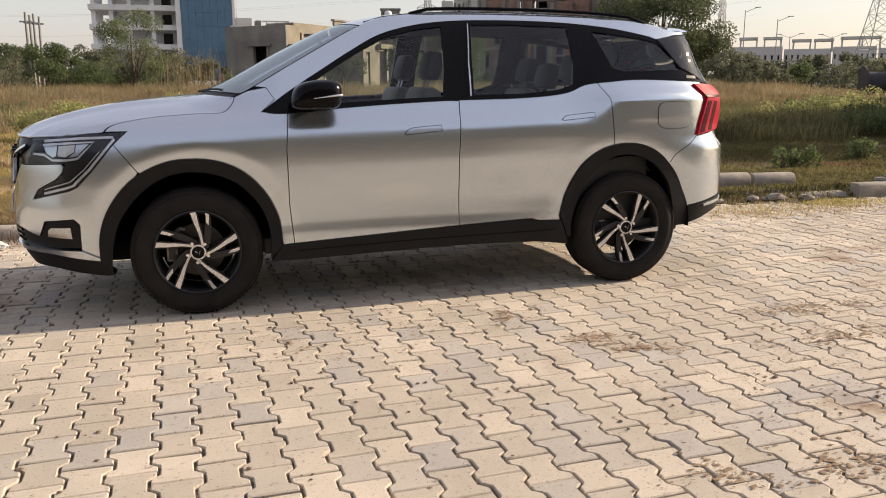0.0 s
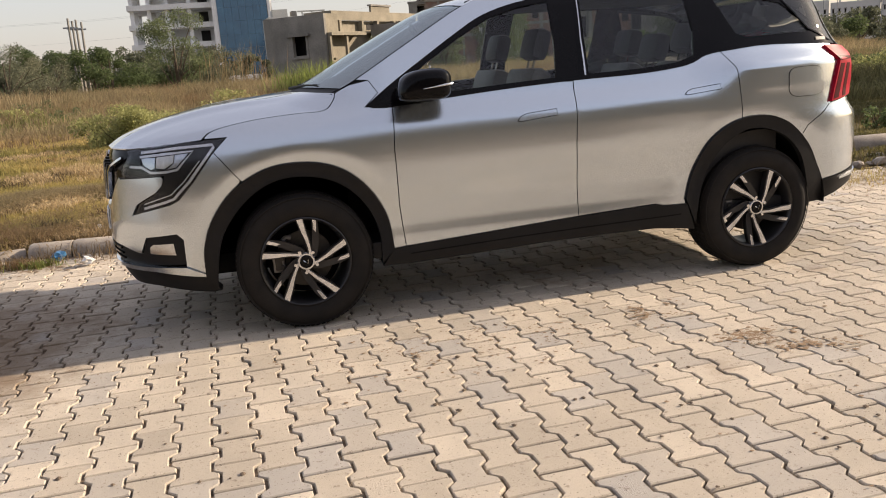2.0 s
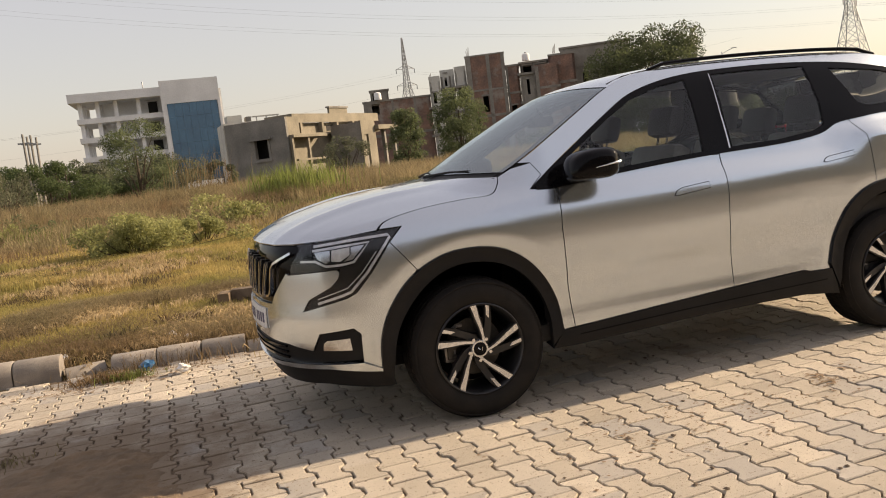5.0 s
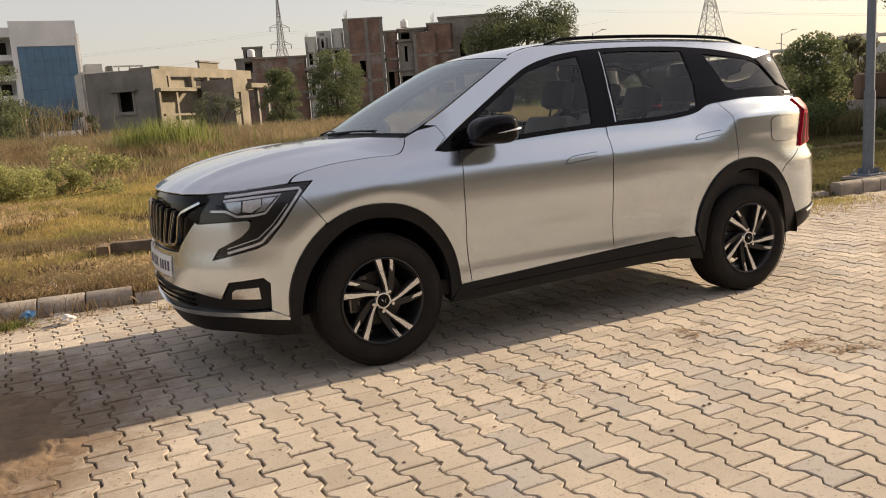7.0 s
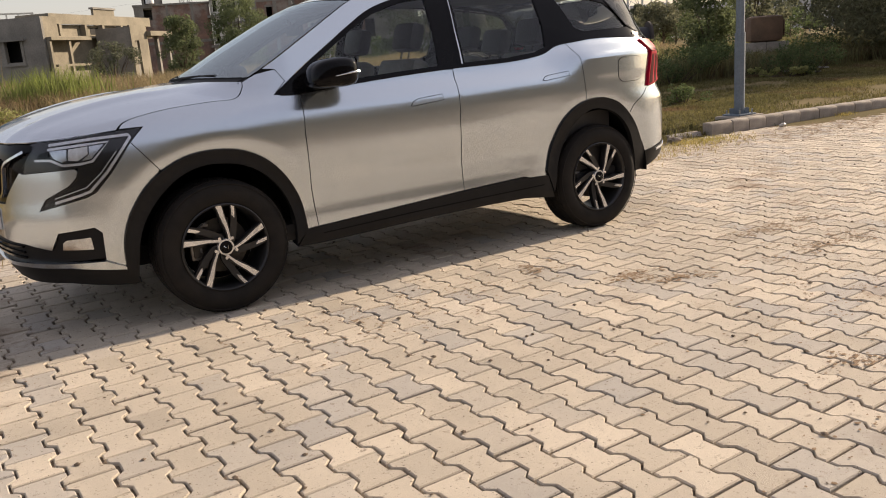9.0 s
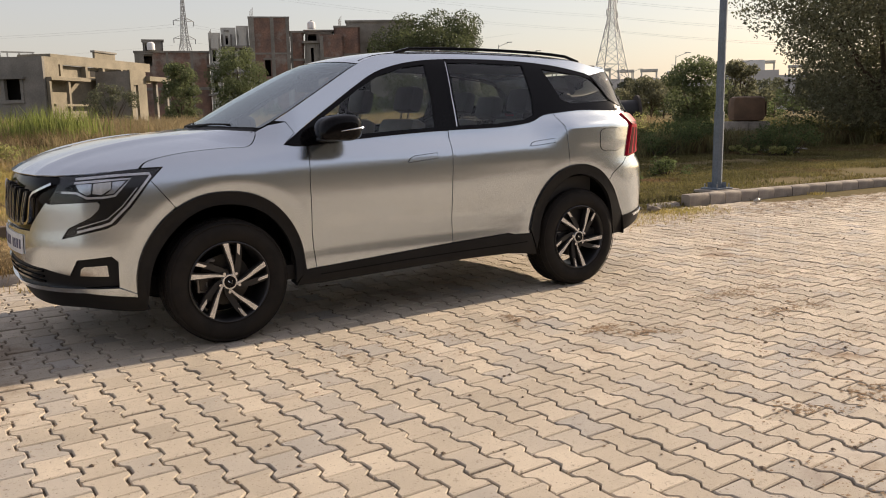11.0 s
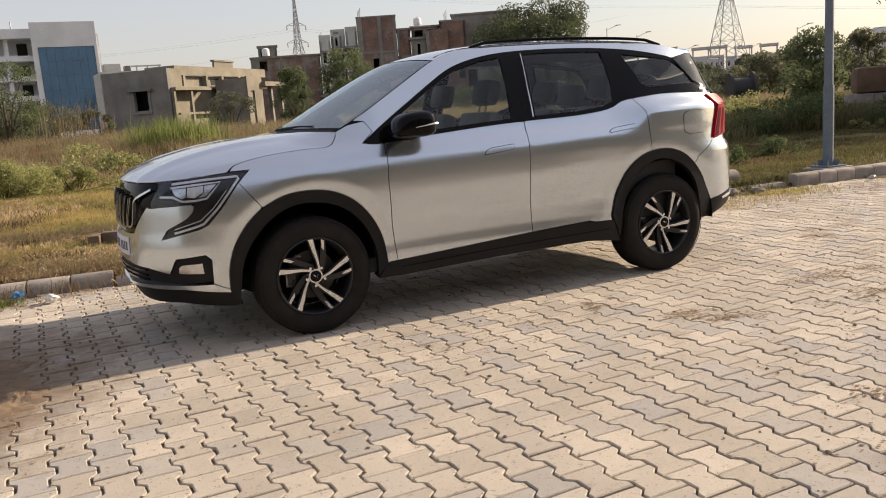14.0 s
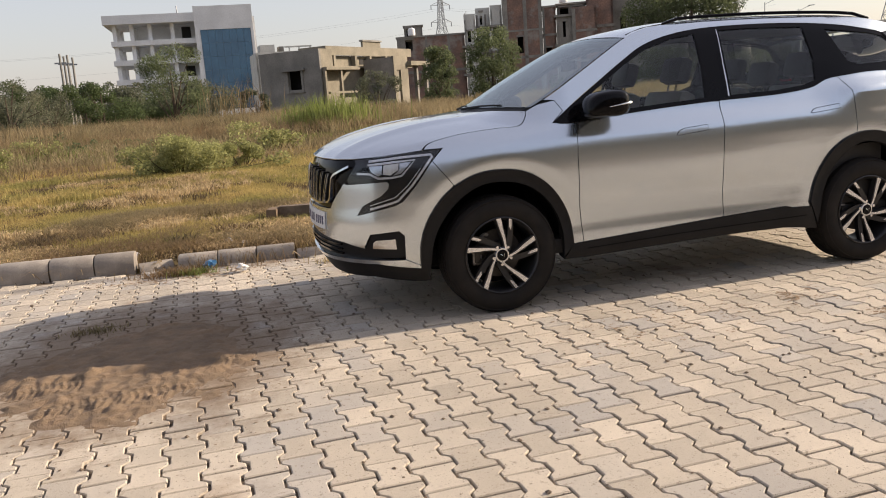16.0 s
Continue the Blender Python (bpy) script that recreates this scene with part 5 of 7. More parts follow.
lay("grass_near", 130000, (-9, 2.5, 1.9, 9.5), 0.03, 0.17, 0.007, 0.9, BLADE, "short yellow-green grass in the field", 11, 0.035, 7, 0.5, -0.5)
lay("grass_middle", 120000, (-16, 6, 9, 20), 0.05, 0.26, 0.013, 0.8, BLADE, "short yellow-green grass in the field", 12, 0.06, 6, 0.35, -0.6)
lay("grass_roadside", 210000, (3.0, 26, 0.0, 12), 0.03, 0.14, 0.011, 1.3, BLADE_VERGE, "short grass beside the kerb", 13, 0.06, 7, 0.5, -0.45)
lay("straw_near", 90000, (-9, 1.5, 1.9, 6.0), 0.06, 0.26, 0.006, 1.3, BLADE_DRY, "dry straw by the kerb", 14, 0.06, 5, 0.8, -0.35)
lay("straw_litter", 16000, (-9, 1.5, 1.95, 5.2), 0.05, 0.24, 0.013, 2.4, STRAW_PALE, "pale dry straw lying by the kerb", 24, 0.07, 9, 0.9, -0.1)
lay("straw_tufts", 9000, (-10, 3.5, 4.5, 13), 0.06, 0.30, 0.014, 1.5, STRAW_PALE, "pale dry tufts among the short grass", 25, 0.06, 24, 0.7, 0.05)
lay("dark_tufts", 12000, (-10, 3.5, 2.6, 13), 0.05, 0.22, 0.012, 1.0, BLADE_BROWN, "dark dead tufts among the short grass", 26, 0.09, 40, 0.7, 0.0)
lay("dry_grass", 170000, (-32, 34, 14.5, 62), 0.7, 2.0, 0.020, 0.75, BLADE_DRY, "tall dry reddish grass across the field", 15, 0.16, 9, 0.16, -0.45)
lay("dry_undergrowth", 90000, (-32, 34, 14, 60), 0.4, 1.6, 0.024, 0.9, BLADE_BROWN, "dark brown stems among the dry grass", 18, 0.2, 10, 0.22, -0.1)
lay("clods_straw", 26000, (-8, 1.5, 2.1, 9), 0.02, 0.12, 0.010, 1.6, BLADE_BROWN, "flattened brown straw on bare soil", 19, 0.10, 22, 0.6, 0.05)
lay("green_weeds", 40000, (-30, 36, 17, 58), 0.3, 1.2, 0.028, 0.5, BLADE_REED, "green weeds among the dry grass", 16, 0.3, 14, 0.14, 0.05)
lay("roadside_scrub", 90000, (5, 44, 9.0, 30), 0.25, 1.0, 0.022, 1.0, SCRUB, "dark olive scrub beyond the grass verge", 20, 0.2, 12, 0.3, -0.35)
lay("roadside_weeds", 36000, (14, 46, 9.5, 30), 0.2, 0.9, 0.025, 0.6, BLADE_VERGE, "rough weeds beyond the grass verge", 17, 0.15, 8, 0.25, -0.3)


def stand(name, cx, cy, sx, sy, n, lo, hi, width, bend, mat, label, seed):
    r = np.random.RandomState(seed)
    xy = np.stack([r.normal(cx, sx, n), r.normal(cy, sy, n)], 1)
    return blades(name, xy, r.uniform(lo, hi, n), r.uniform(0.7, 1.3, n) * width, bend, mat, label, seed)


for k, (b, d, sx, n, lo, hi, mat, lab) in enumerate((
        (7.3, 36, 0.9, 1100, 0.9, 2.2, BLADE_REED, "clump of tall green reeds in the field"), (6.2, 38, 0.8, 700, 0.7, 1.8, BLADE_REED, "clump of tall green reeds in the field"),
        (0.8, 60, 1.3, 170, 1.8, 4.6, BLADE_DRY, "tall dry cane in front of the office block"), (-12, 40, 2.2, 900, 0.8, 1.8, BLADE_DRY, "clump of tall dry grass"),
        (10.5, 46, 2.5, 900, 0.8, 1.7, BLADE_DRY, "clump of tall dry grass"), (16, 50, 2.5, 900, 0.8, 1.7, BLADE_DRY, "clump of tall dry grass"))):
    tagged(stand("reed_clump", *polar(b, d), sx, 1.0, n, lo, hi, 0.035, 0.35, mat, lab, 30 + k), category="reeds")


def leaf_cloud(centres, radii, n, size, seed, flat=0.75):
    """Leaves as small bent quads in clumps about the given centres."""
    r = np.random.RandomState(seed)
    c, rad = np.array(centres, float), np.array(radii, float)
    pick = r.choice(len(c), n, p=rad ** 2 / (rad ** 2).sum())
    d = r.normal(size=(n, 3))
    d /= np.linalg.norm(d, axis=1)[:, None]
    dist = rad[pick] * r.uniform(0.35, 1.08, n) ** 0.6
    pos = c[pick] + d * dist[:, None] * np.array((1, 1, flat))
    u = r.normal(size=(n, 3))
    u /= np.linalg.norm(u, axis=1)[:, None]
    w = np.cross(u, r.normal(size=(n, 3)))
    w /= np.linalg.norm(w, axis=1)[:, None]
    s = size * r.uniform(0.6, 1.4, n)[:, None]
    v = np.stack([pos - u * s, pos - w * s * 0.5, pos + u * s, pos + w * s * 0.5], 1)
    i = np.arange(n) * 4
    f = np.concatenate([np.stack([i, i + 1, i + 2], 1), np.stack([i, i + 2, i + 3], 1)])
    return v.reshape(-1, 3), f


def leaf_part(name, centres, radii, n, size, seed, mat, parent, flat=0.75):
    v, f = leaf_cloud(centres, radii, n, size, seed, flat)
    me = bpy.data.meshes.new(name)
    me.from_pydata(v.tolist(), [], f.tolist())
    me.materials.append(mat)
    ob = new(name, me)
    ob.parent = parent
    return ob


def tree(name, x, y, height, radius, clear, leaves, size, mat, label, seed, category="tree", clumps=26, flat=0.8, lean=0.0, tuft=1.0):
    """Trunk with limbs, and a crown of clumps that thin out at the rim."""
    r = random.Random(seed)
    t = empty(name, (x, y, 0.05), label, category)
    bm = bmesh.new()
    top = height * 0.72
    th = max(0.03, height * 0.022)
    add_tube(bm, [(lean * q * q * top, 0.03 * math.sin(5 * q) * height / 4, q * top) for q in (0, 0.25, 0.5, 0.75, 1)], [th * (1.25 - q) for q in (0, 0.25, 0.5, 0.75, 1)], 8)
    cs, rs = [], []
    mid = clear + (height - clear) * 0.5
    for k in range(clumps):
        a, e, q = r.uniform(0, math.tau), r.uniform(-1, 1), r.uniform(0.35, 1.0) ** 0.6
        half = (height - clear) * 0.5
        rr = radius * math.sqrt(max(0.05, 1 - e * e * 0.85)) * q * r.uniform(0.75, 1.1)
        c = Vector((lean * top + rr * math.cos(a), rr * math.sin(a), mid + e * half * 0.86))
        cs.append(tuple(c)), rs.append(radius * r.uniform(0.20, 0.36) * tuft)
        if k % max(2, clumps // 14) == 0:
            s = Vector((lean * 0.2 * top, 0, clear * r.uniform(0.5, 1.0) + 0.25 * (height - clear) * r.random()))
            add_tube(bm, [s, (s + c) / 2 + Vector((0, 0, 0.08 * height * r.random())), c], [th * 0.5, th * 0.3, th * 0.12], 5)
    part("trunk", bm, BARK, t)
    leaf_part("crown", cs, rs, leaves, size, seed, mat, t, flat)
    return t


def shrub(x, y, w, h, leaves, size, mat, label, seed, clumps=14, name="shrub"):
    r = random.Random(seed)
    t = empty(name, (x, y, 0.06), label, "shrub")
    cs = [(r.gauss(0, w * 0.28), r.gauss(0, w * 0.18), h * r.uniform(0.15, 0.78)) for _ in range(clumps)]
    rs = [h * r.uniform(0.18, 0.34) for _ in range(clumps)]
    bm = bmesh.new()
    for c in cs:
        add_tube(bm, [(c[0] * 0.3, c[1] * 0.3, 0), (c[0] * 0.8, c[1] * 0.8, c[2] * 0.6), c], [0.012, 0.008, 0.004], 4)
    part("branchwork", bm, BARK, t)
    leaf_part("foliage", cs, rs, leaves, size, seed, mat, t, 0.9)
    return t


tree("tree", *polar(31.9, 72), 9.6, 5.1, 1.6, 36000, 0.105, LEAF_DARK, "broad green tree beside the unfinished flats", 41, clumps=40)
tree("tree", *polar(15.05, 60), 5.1, 1.35, 0.1, 13000, 0.065, LEAF_MID, "small dark green tree by the unfinished house", 42, clumps=70, tuft=1.15)
tree("tree", *polar(18.75, 58), 6.0, 1.85, 0.1, 22000, 0.06, LEAF_MID, "rounded feathery green tree before the flats", 43, clumps=100, tuft=1.0)
tree("tree", *polar(-2.9, 62), 6.4, 2.6, 0.4, 9000, 0.065, LEAF_MID, "sparse light green tree before the office block", 44, clumps=24)
tree("tree", *polar(61.2, 31), 9.4, 4.3, 0.1, 85000, 0.06, LEAF_GREY, "large dark tree with drooping branches on the verge", 45, clumps=210, tuft=0.8)
tree("tree", *polar(62.5, 36), 7.0, 3.6, 0.3, 20000, 0.075, LEAF_GREY, "dark tree on the verge", 46, clumps=40)
tree("tree", *polar(49.7, 36), 3.3, 1.35, 0.4, 9000, 0.06, LEAF_MID, "small bushy green tree on the verge", 47, clumps=60)
tree("tree", *polar(52.4, 60), 4.2, 2.0, 1.0, 5000, 0.11, LEAF_GREY, "small dark tree behind the verge", 48)
tree("tree", *polar(46.8, 75), 3.8, 2.4, 0.8, 5000, 0.12, LEAF_GREY, "small dark tree behind the verge", 49)
tree("tree", *polar(36.6, 64), 3.6, 1.8, 0.6, 4000, 0.10, LEAF_HAZE, "small dark tree at the field's edge", 50)
tree("tree", *polar(10.7, 61.5), 3.6, 2.0, 0.0, 3600, 0.07, LEAF_HAZE, "dark shrub-like tree before the house porch", 51, clumps=40, tuft=0.7)
tree("tree", *polar(2.4, 61), 3.0, 1.1, 0.3, 2600, 0.08, LEAF_HAZE, "dark bush beside the unfinished house", 52, clumps=14)
_r = random.Random(5)
for k in range(26):
    b = -26 + k * 0.98
    if -6.5 < b < -1:
        d, h = 105, 3.6
    else:
        d, h = _r.uniform(80, 108), _r.uniform(4.2, 6.0)
    tree("tree", *polar(b + _r.uniform(-0.3, 0.3), d), h, _r.uniform(2.6, 3.8), 0.0, 6500, 0.10, _r.choice((LEAF_HAZE, LEAF)), "low dark tree in the row at the field's far edge", 60 + k, clumps=14)
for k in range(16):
    tree("tree", *polar(-27 + k * 1.75 + _r.uniform(-0.4, 0.4), _r.uniform(125, 150)), _r.uniform(5.5, 7.6), _r.uniform(4.0, 5.5), 0.0, 4200, 0.2, LEAF_HAZE, "hazy tree in the far row behind the field", 240 + k, clumps=16)
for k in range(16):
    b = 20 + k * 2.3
    tree("tree", *polar(b, _r.uniform(62, 95)), _r.uniform(1.8, 3.0), _r.uniform(1.8, 3.0), 0.0, 2600, 0.11, _r.choice((LEAF_HAZE, LEAF)), "low bush in the row at the field's far edge", 90 + k, clumps=12, category="bush")
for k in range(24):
    tree("tree", *polar(33 + k * 1.25, _r.uniform(130, 200)), _r.uniform(4.0, 6.4), _r.uniform(3, 5), 0.3, 1800, 0.28, LEAF_HAZE, "distant dark tree before the apartment blocks", 110 + k, clumps=12)
shrub(-4.0, 13.6, 2.3, 0.95, 17000, 0.028, LEAF_BUSH, "light green bushy weed in the field", 131, 44)
shrub(-2.6, 14.6, 1.3, 0.65, 4000, 0.032, LEAF_BUSH, "light green bushy weed in the field", 132, 16)
shrub(-9.2, 27, 1.6, 0.8, 1500, 0.05, LEAF_BUSH, "pale green weed in the field", 133)
shrub(6.9, 4.4, 0.7, 0.35, 1200, 0.022, LEAF, "small green weed on the verge", 134)
shrub(9.0, 5.2, 0.7, 0.4, 1000, 0.022, LEAF, "small green weed on the verge", 135)
for k in range(15):
    b, d = 42.5 + k * 1.0, _r.uniform(22, 31)
    low = 0.35 if 51.0 < b < 55.0 else 1.0
    shrub(*polar(b, d), _r.uniform(1.4, 2.4), low * _r.uniform(0.5, 1.15), 2400, 0.035, LEAF if k % 3 else LEAF_BUSH, "dark scrub along the verge", 140 + k)
for k in range(14):
    b, d = _r.uniform(-22, 22), _r.uniform(22, 42)
    shrub(*polar(b, d), _r.uniform(1.2, 2.4), _r.uniform(0.6, 1.1), 1100, 0.05, LEAF_BUSH if k % 2 else LEAF_MID, "green weed among dry grass", 170 + k)


tree("tree", *polar(-17.6, 46), 3.2, 2.1, 0.0, 9000, 0.06, LEAF, "dense green bush at the field's edge", 221, clumps=50, category="bush", tuft=0.8)
tree("tree", *polar(-12.8, 55), 4.4, 2.5, 0.3, 5200, 0.05, LEAF_GREY, "thin half-bare tree at the field's edge", 222, clumps=46, tuft=0.7)
tree("tree", *polar(-10.6, 60), 3.6, 1.9, 0.2, 3600, 0.05, LEAF_GREY, "thin half-bare tree at the field's edge", 223, clumps=36, tuft=0.7)
tagged(stand("reed_clump", *polar(-15.9, 44), 0.8, 0.5, 1100, 0.9, 2.2, 0.03, 0.6, BLADE_DRY, "fluffy pale dry grass tuft", 224), category="reeds")
shrub(-9.6, 18.6, 1.5, 0.95, 4200, 0.034, LEAF_BUSH, "light green bushy weed in the field", 225, 22)
shrub(-10.6, 29, 1.8, 0.8, 2600, 0.045, LEAF_BUSH, "light green weed among litter", 226, 18)


# ---- buildings ----
def wall_cells(bm, length, height, thick, openings, m):
    """A wall from x 0 to length, its outer face at y 0, with openings (x0, x1, z0, z1) through it."""
    xs = sorted({0.0, length, *[min(max(v, 0.0), length) for o in openings for v in o[:2]]})
    zs = sorted({0.0, height, *[min(max(v, 0.0), height) for o in openings for v in o[2:]]})
    nx, nz = len(xs) - 1, len(zs) - 1

    def solid(i, j):
        if not (0 <= i < nx and 0 <= j < nz):
            return False
        x, z = (xs[i] + xs[i + 1]) / 2, (zs[j] + zs[j + 1]) / 2
        return not any(o[0] < x < o[1] and o[2] < z < o[3] for o in openings)

    made = {}

    def vert(i, j, k):
        if (i, j, k) not in made:
            made[(i, j, k)] = bm.verts.new(m @ Vector((xs[i], thick * k, zs[j])))
        return made[(i, j, k)]

    for i in range(nx):
        for j in range(nz):
            if not solid(i, j):
                continue
            a, b, c, d = (i, j), (i + 1, j), (i + 1, j + 1), (i, j + 1)
            bm.faces.new([vert(*q, 0) for q in (a, b, c, d)]), bm.faces.new([vert(*q, 1) for q in (d, c, b, a)])
            for (p, q), (u, v) in (((a, b), (0, -1)), ((b, c), (1, 0)), ((c, d), (0, 1)), ((d, a), (-1, 0))):
                if not solid(i + u, j + v):
                    bm.faces.new((vert(*q, 0), vert(*p, 0), vert(*p, 1), vert(*q, 1)))


def side(x, y, z, turn):
    return Matrix.Translation((x, y, z)) @ Matrix.Rotation(radians(turn), 4, "Z")


def block(name, x, y, turn, w, d, h, openings, mat, label, end_openings=(), roof_mat=CONCRETE, parapet=0.5, slabs=(), piers=()):
    """A house: front wall w long with openings, two end walls, back, roof, parapet, slab bands, a near-black sheet for
    the rooms' shade.
    """
    b = empty(name, (x, y, 0.0), label, "building", rz=turn)
    one = Matrix.Identity(4)
    bm = bmesh.new()
    wall_cells(bm, w, h, 0.25, openings, one)
    part("front_wall", bm, mat, b, smooth=False)
    for nm, m in (("end_wall", side(0, d, 0, -90)), ("end_wall", side(w, 0, 0, 90))):
        bm = bmesh.new()
        wall_cells(bm, d, h, 0.25, end_openings, m)
        part(nm, bm, mat, b, smooth=False)
    part("back_wall", box(0, w, d - 0.25, d - 0.003, 0, h), mat, b, smooth=False)
    part("roof", box(0.25, w - 0.25, 0.25, d - 0.25, h - 0.35, h - 0.1), roof_mat, b, smooth=False)
    if parapet:
        bm = bmesh.new()
        for q in ((0, w, 0.0, 0.2), (0, w, d - 0.2, d)):
            add_box(bm, *q, h + 0.002, h + parapet)
        for q in ((0, 0.2, 0.2, d - 0.2), (w - 0.2, w, 0.2, d - 0.2)):
            add_box(bm, *q, h + 0.002, h + parapet)
        part("parapet", bm, mat, b, smooth=False)
    part("shade_wall", box(0.26, w - 0.26, min(2.2, d * 0.5), min(2.35, d * 0.5 + 0.15), 0.0, h - 0.36), ROOM_SHADE, b, smooth=False)
    for z0, z1, out in slabs:
        part("floor_slab", box(-out, w + out, -out, d * 0.5, z0, z1), CONCRETE, b, smooth=False)
    for x0, x1 in piers:
        part("pier", box(x0, x1, -0.06, -0.003, 0, h), CONCRETE, b, smooth=False)
    for x0, x1, z0, z1 in openings:
        if x1 - x0 < 2.2:
            part("lintel", box(x0 - 0.15, x1 + 0.15, -0.12, -0.004, z1, z1 + 0.18), CONCRETE, b, smooth=False)
    return b


# office block, far: open concrete frame at one end and a white block with blue glazing
FAR = 165.0
ox, oy = polar(-6.2, FAR)
ex = polar(-0.95, FAR)[0]
fx = polar(2.75, FAR)[0]
office = empty("office_block", (ox, oy, 0), "unfinished white office block with open floors and blue glazing", "building")
wl, wr = ex - ox, fx - ex
for z in (5.2, 8.7, 12.2, 15.7):
    part("floor_slab", box(0, wl, 0, 14, z - 0.95, z), WHITE_WALL, office, smooth=False)
part("roof_slab", box(-1.0, wl, -1, 14, 18.6, 20.2), WHITE_WALL, office, smooth=False)
for x in (0.4, 3.4, 6.6, 10.6):
    for y in (0.6, 7.0, 13.0):
        part("column", box(x, x + 0.7, y, y + 0.7, 0, 18.6), WHITE_WALL, office, smooth=False)
for z0, z1 in ((0, 4.25), (5.2, 7.75), (8.7, 11.25), (12.2, 14.75), (15.7, 18.6)):
    part("room_wall", box(4.6, wl, 5.0, 5.3, z0, z1), WHITE_WALL if z0 else CONCRETE, office, smooth=False)
    # near-black box on the wall, the shade of a stair opening
    part("stair_shade", box(wl - 2.6, wl - 0.9, 4.85, 4.99, z0 + 0.2, z1 - 0.4), ROOM_SHADE, office, smooth=False)
bm = bmesh.new()
wall_cells(bm, wr, 21.2, 0.5, [(0.9, wr - 0.5, 2.0, 16.9)], Matrix.Translation((wl, -1.5, 0)))
part("front_wall", bm, WHITE_WALL, office, smooth=False)
part("white_block", box(wl + 0.01, wl + wr - 0.01, -0.95, 15, 0, 21.1), WHITE_WALL, office, smooth=False)
part("side_fin", box(wl + wr, wl + wr + 0.35, -1.2, 6, 0, 19), WHITE_WALL, office, smooth=False)
for i in range(7):
    for j in range(6):
        x0 = wl + 0.95 + i * (wr - 1.5) / 7
        z0 = 2.05 + j * 2.475
        part("pane", box(x0, x0 + (wr - 1.5) / 7 - 0.03, -1.32, -1.24, z0, z0 + 2.445), BLUE_GLASS, office)
part("rooftop_post", tube([(wl - 3, 4, 20.2), (wl - 3, 4, 22.0)], 0.12, 6), GALV, office)

# low far buildings
far_house = block("far_building", *polar(2.75, 120), 4, 8.2, 8, 9.0, [(1, 2.4, 5.5, 7), (4, 5.4, 5.5, 7)], PALE_CEMENT, "pale low building behind the unfinished house", parapet=0.35)
part("stair_head", box(0.9, 3.0, 2, 5, 9.0, 10.5), PALE_CEMENT, far_house, smooth=False)
part("roof_room", box(3.6, 4.3, 2, 4, 9.0, 10.2), CONCRETE, far_house, smooth=False)
part("pergola_beam", box(4.2, 8.1, 0.6, 0.8, 9.9, 10.1), PALE_CEMENT, far_house, smooth=False)
for x in (4.8, 6.2, 7.8):
    part("pergola_post", box(x, x + 0.16, 0.62, 0.78, 9.0, 9.897), PALE_CEMENT, far_house, smooth=False)

# unfinished house on the field's edge: a shaded gable wall, and a street front that steps back to a porch
hx, hy = polar(2.87, 68.5)
cx, cy = polar(6.90, 65)
turn = math.degrees(math.atan2(cy - hy, cx - hx))
hl = math.hypot(cx - hx, cy - hy)
house = empty("unfinished_house", (hx, hy, 0), "unfinished single-storey house of raw cement with open porch", "building", rz=turn)
_to_house = Matrix.Rotation(radians(-turn), 4, "Z") @ Matrix.Translation((-hx, -hy, 0))


def along(b, x):
    """Depth at which a bearing meets the house's street front set at local x."""
    o, e = _to_house @ Vector((-2.9, -5.4, 0)), _to_house @ Vector((*polar(b, 100), 0))
    return o.y + (e.y - o.y) * (x - o.x) / (e.x - o.x)


def across(b, y):
    """Local x at which a bearing meets a wall that stands at depth y."""
    o, e = _to_house @ Vector((-2.9, -5.4, 0)), _to_house @ Vector((*polar(b, 100), 0))
    return o.x + (e.x - o.x) * (y - o.y) / (e.y - o.y)


bm = bmesh.new()
wall_cells(bm, hl, 5.75, 0.25, [(2.75, 4.0, 2.75, 4.2)], Matrix.Identity(4))
part("shaded_wall", bm, CONCRETE, house, smooth=False)
part("window_hood", box(2.3, 4.45, -0.28, -0.004, 4.20, 4.36), CONCRETE, house, smooth=False)
for q in ((2.55, 2.745), (4.005, 4.2)):
    part("window_jamb", box(*q, -0.07, -0.004, 2.6, 4.197), CONCRETE, house, smooth=False)
part("window_ledge", box(2.5, 4.25, -0.12, -0.004, 2.50, 2.60), CONCRETE, house, smooth=False)
y1, y2, y3 = along(7.80, hl), along(9.3, hl), along(13.2, hl - 0.35)
part("corner_wall", box(hl - 0.25, hl, 0.252, y1, 4.32, 5.75), RENDER, house, smooth=False)
part("corner_pier", box(hl - 0.25, hl, 0.252, 0.7, 0, 4.10), RENDER, house, smooth=False)
part("porch_ledge", box(hl - 0.9, hl + 0.45, 0.252, y2, 4.103, 4.317), RENDER, house, smooth=False)
for b in (7.20, 8.28):
    q = along(b, hl + 0.2)
    part("porch_post", box(hl + 0.08, hl + 0.3, q - 0.12, q + 0.12, 0, 4.10), RENDER, house, smooth=False)
part("porch_rail", box(hl + 0.06, hl + 0.32, 0.72, y2, 2.25, 2.42), RENDER, house, smooth=False)
part("porch_plinth", box(hl - 0.2, hl + 0.2, 0.72, y2, 0, 1.9), RENDER, house, smooth=False)
bm = bmesh.new()
wall_cells(bm, y2 - 0.26, 4.1, 0.2, [(0.9, 1.75, 1.0, 3.95)], side(hl - 0.9, 0.26, 0, 90))
part("porch_wall", bm, RENDER, house, smooth=False)
part("front_parapet", box(hl - 0.6, hl - 0.35, y1, y3, 5.30, 6.02), RENDER, house, smooth=False)
part("front_return", box(hl - 3.0, hl - 0.352, y1 - 0.3, y1 - 0.003, 4.32, 6.02), RENDER, house, smooth=False)
part("front_panel", box(hl - 1.0, hl - 0.8, y1, y3, 0.0, 5.297), RENDER, house, smooth=False)
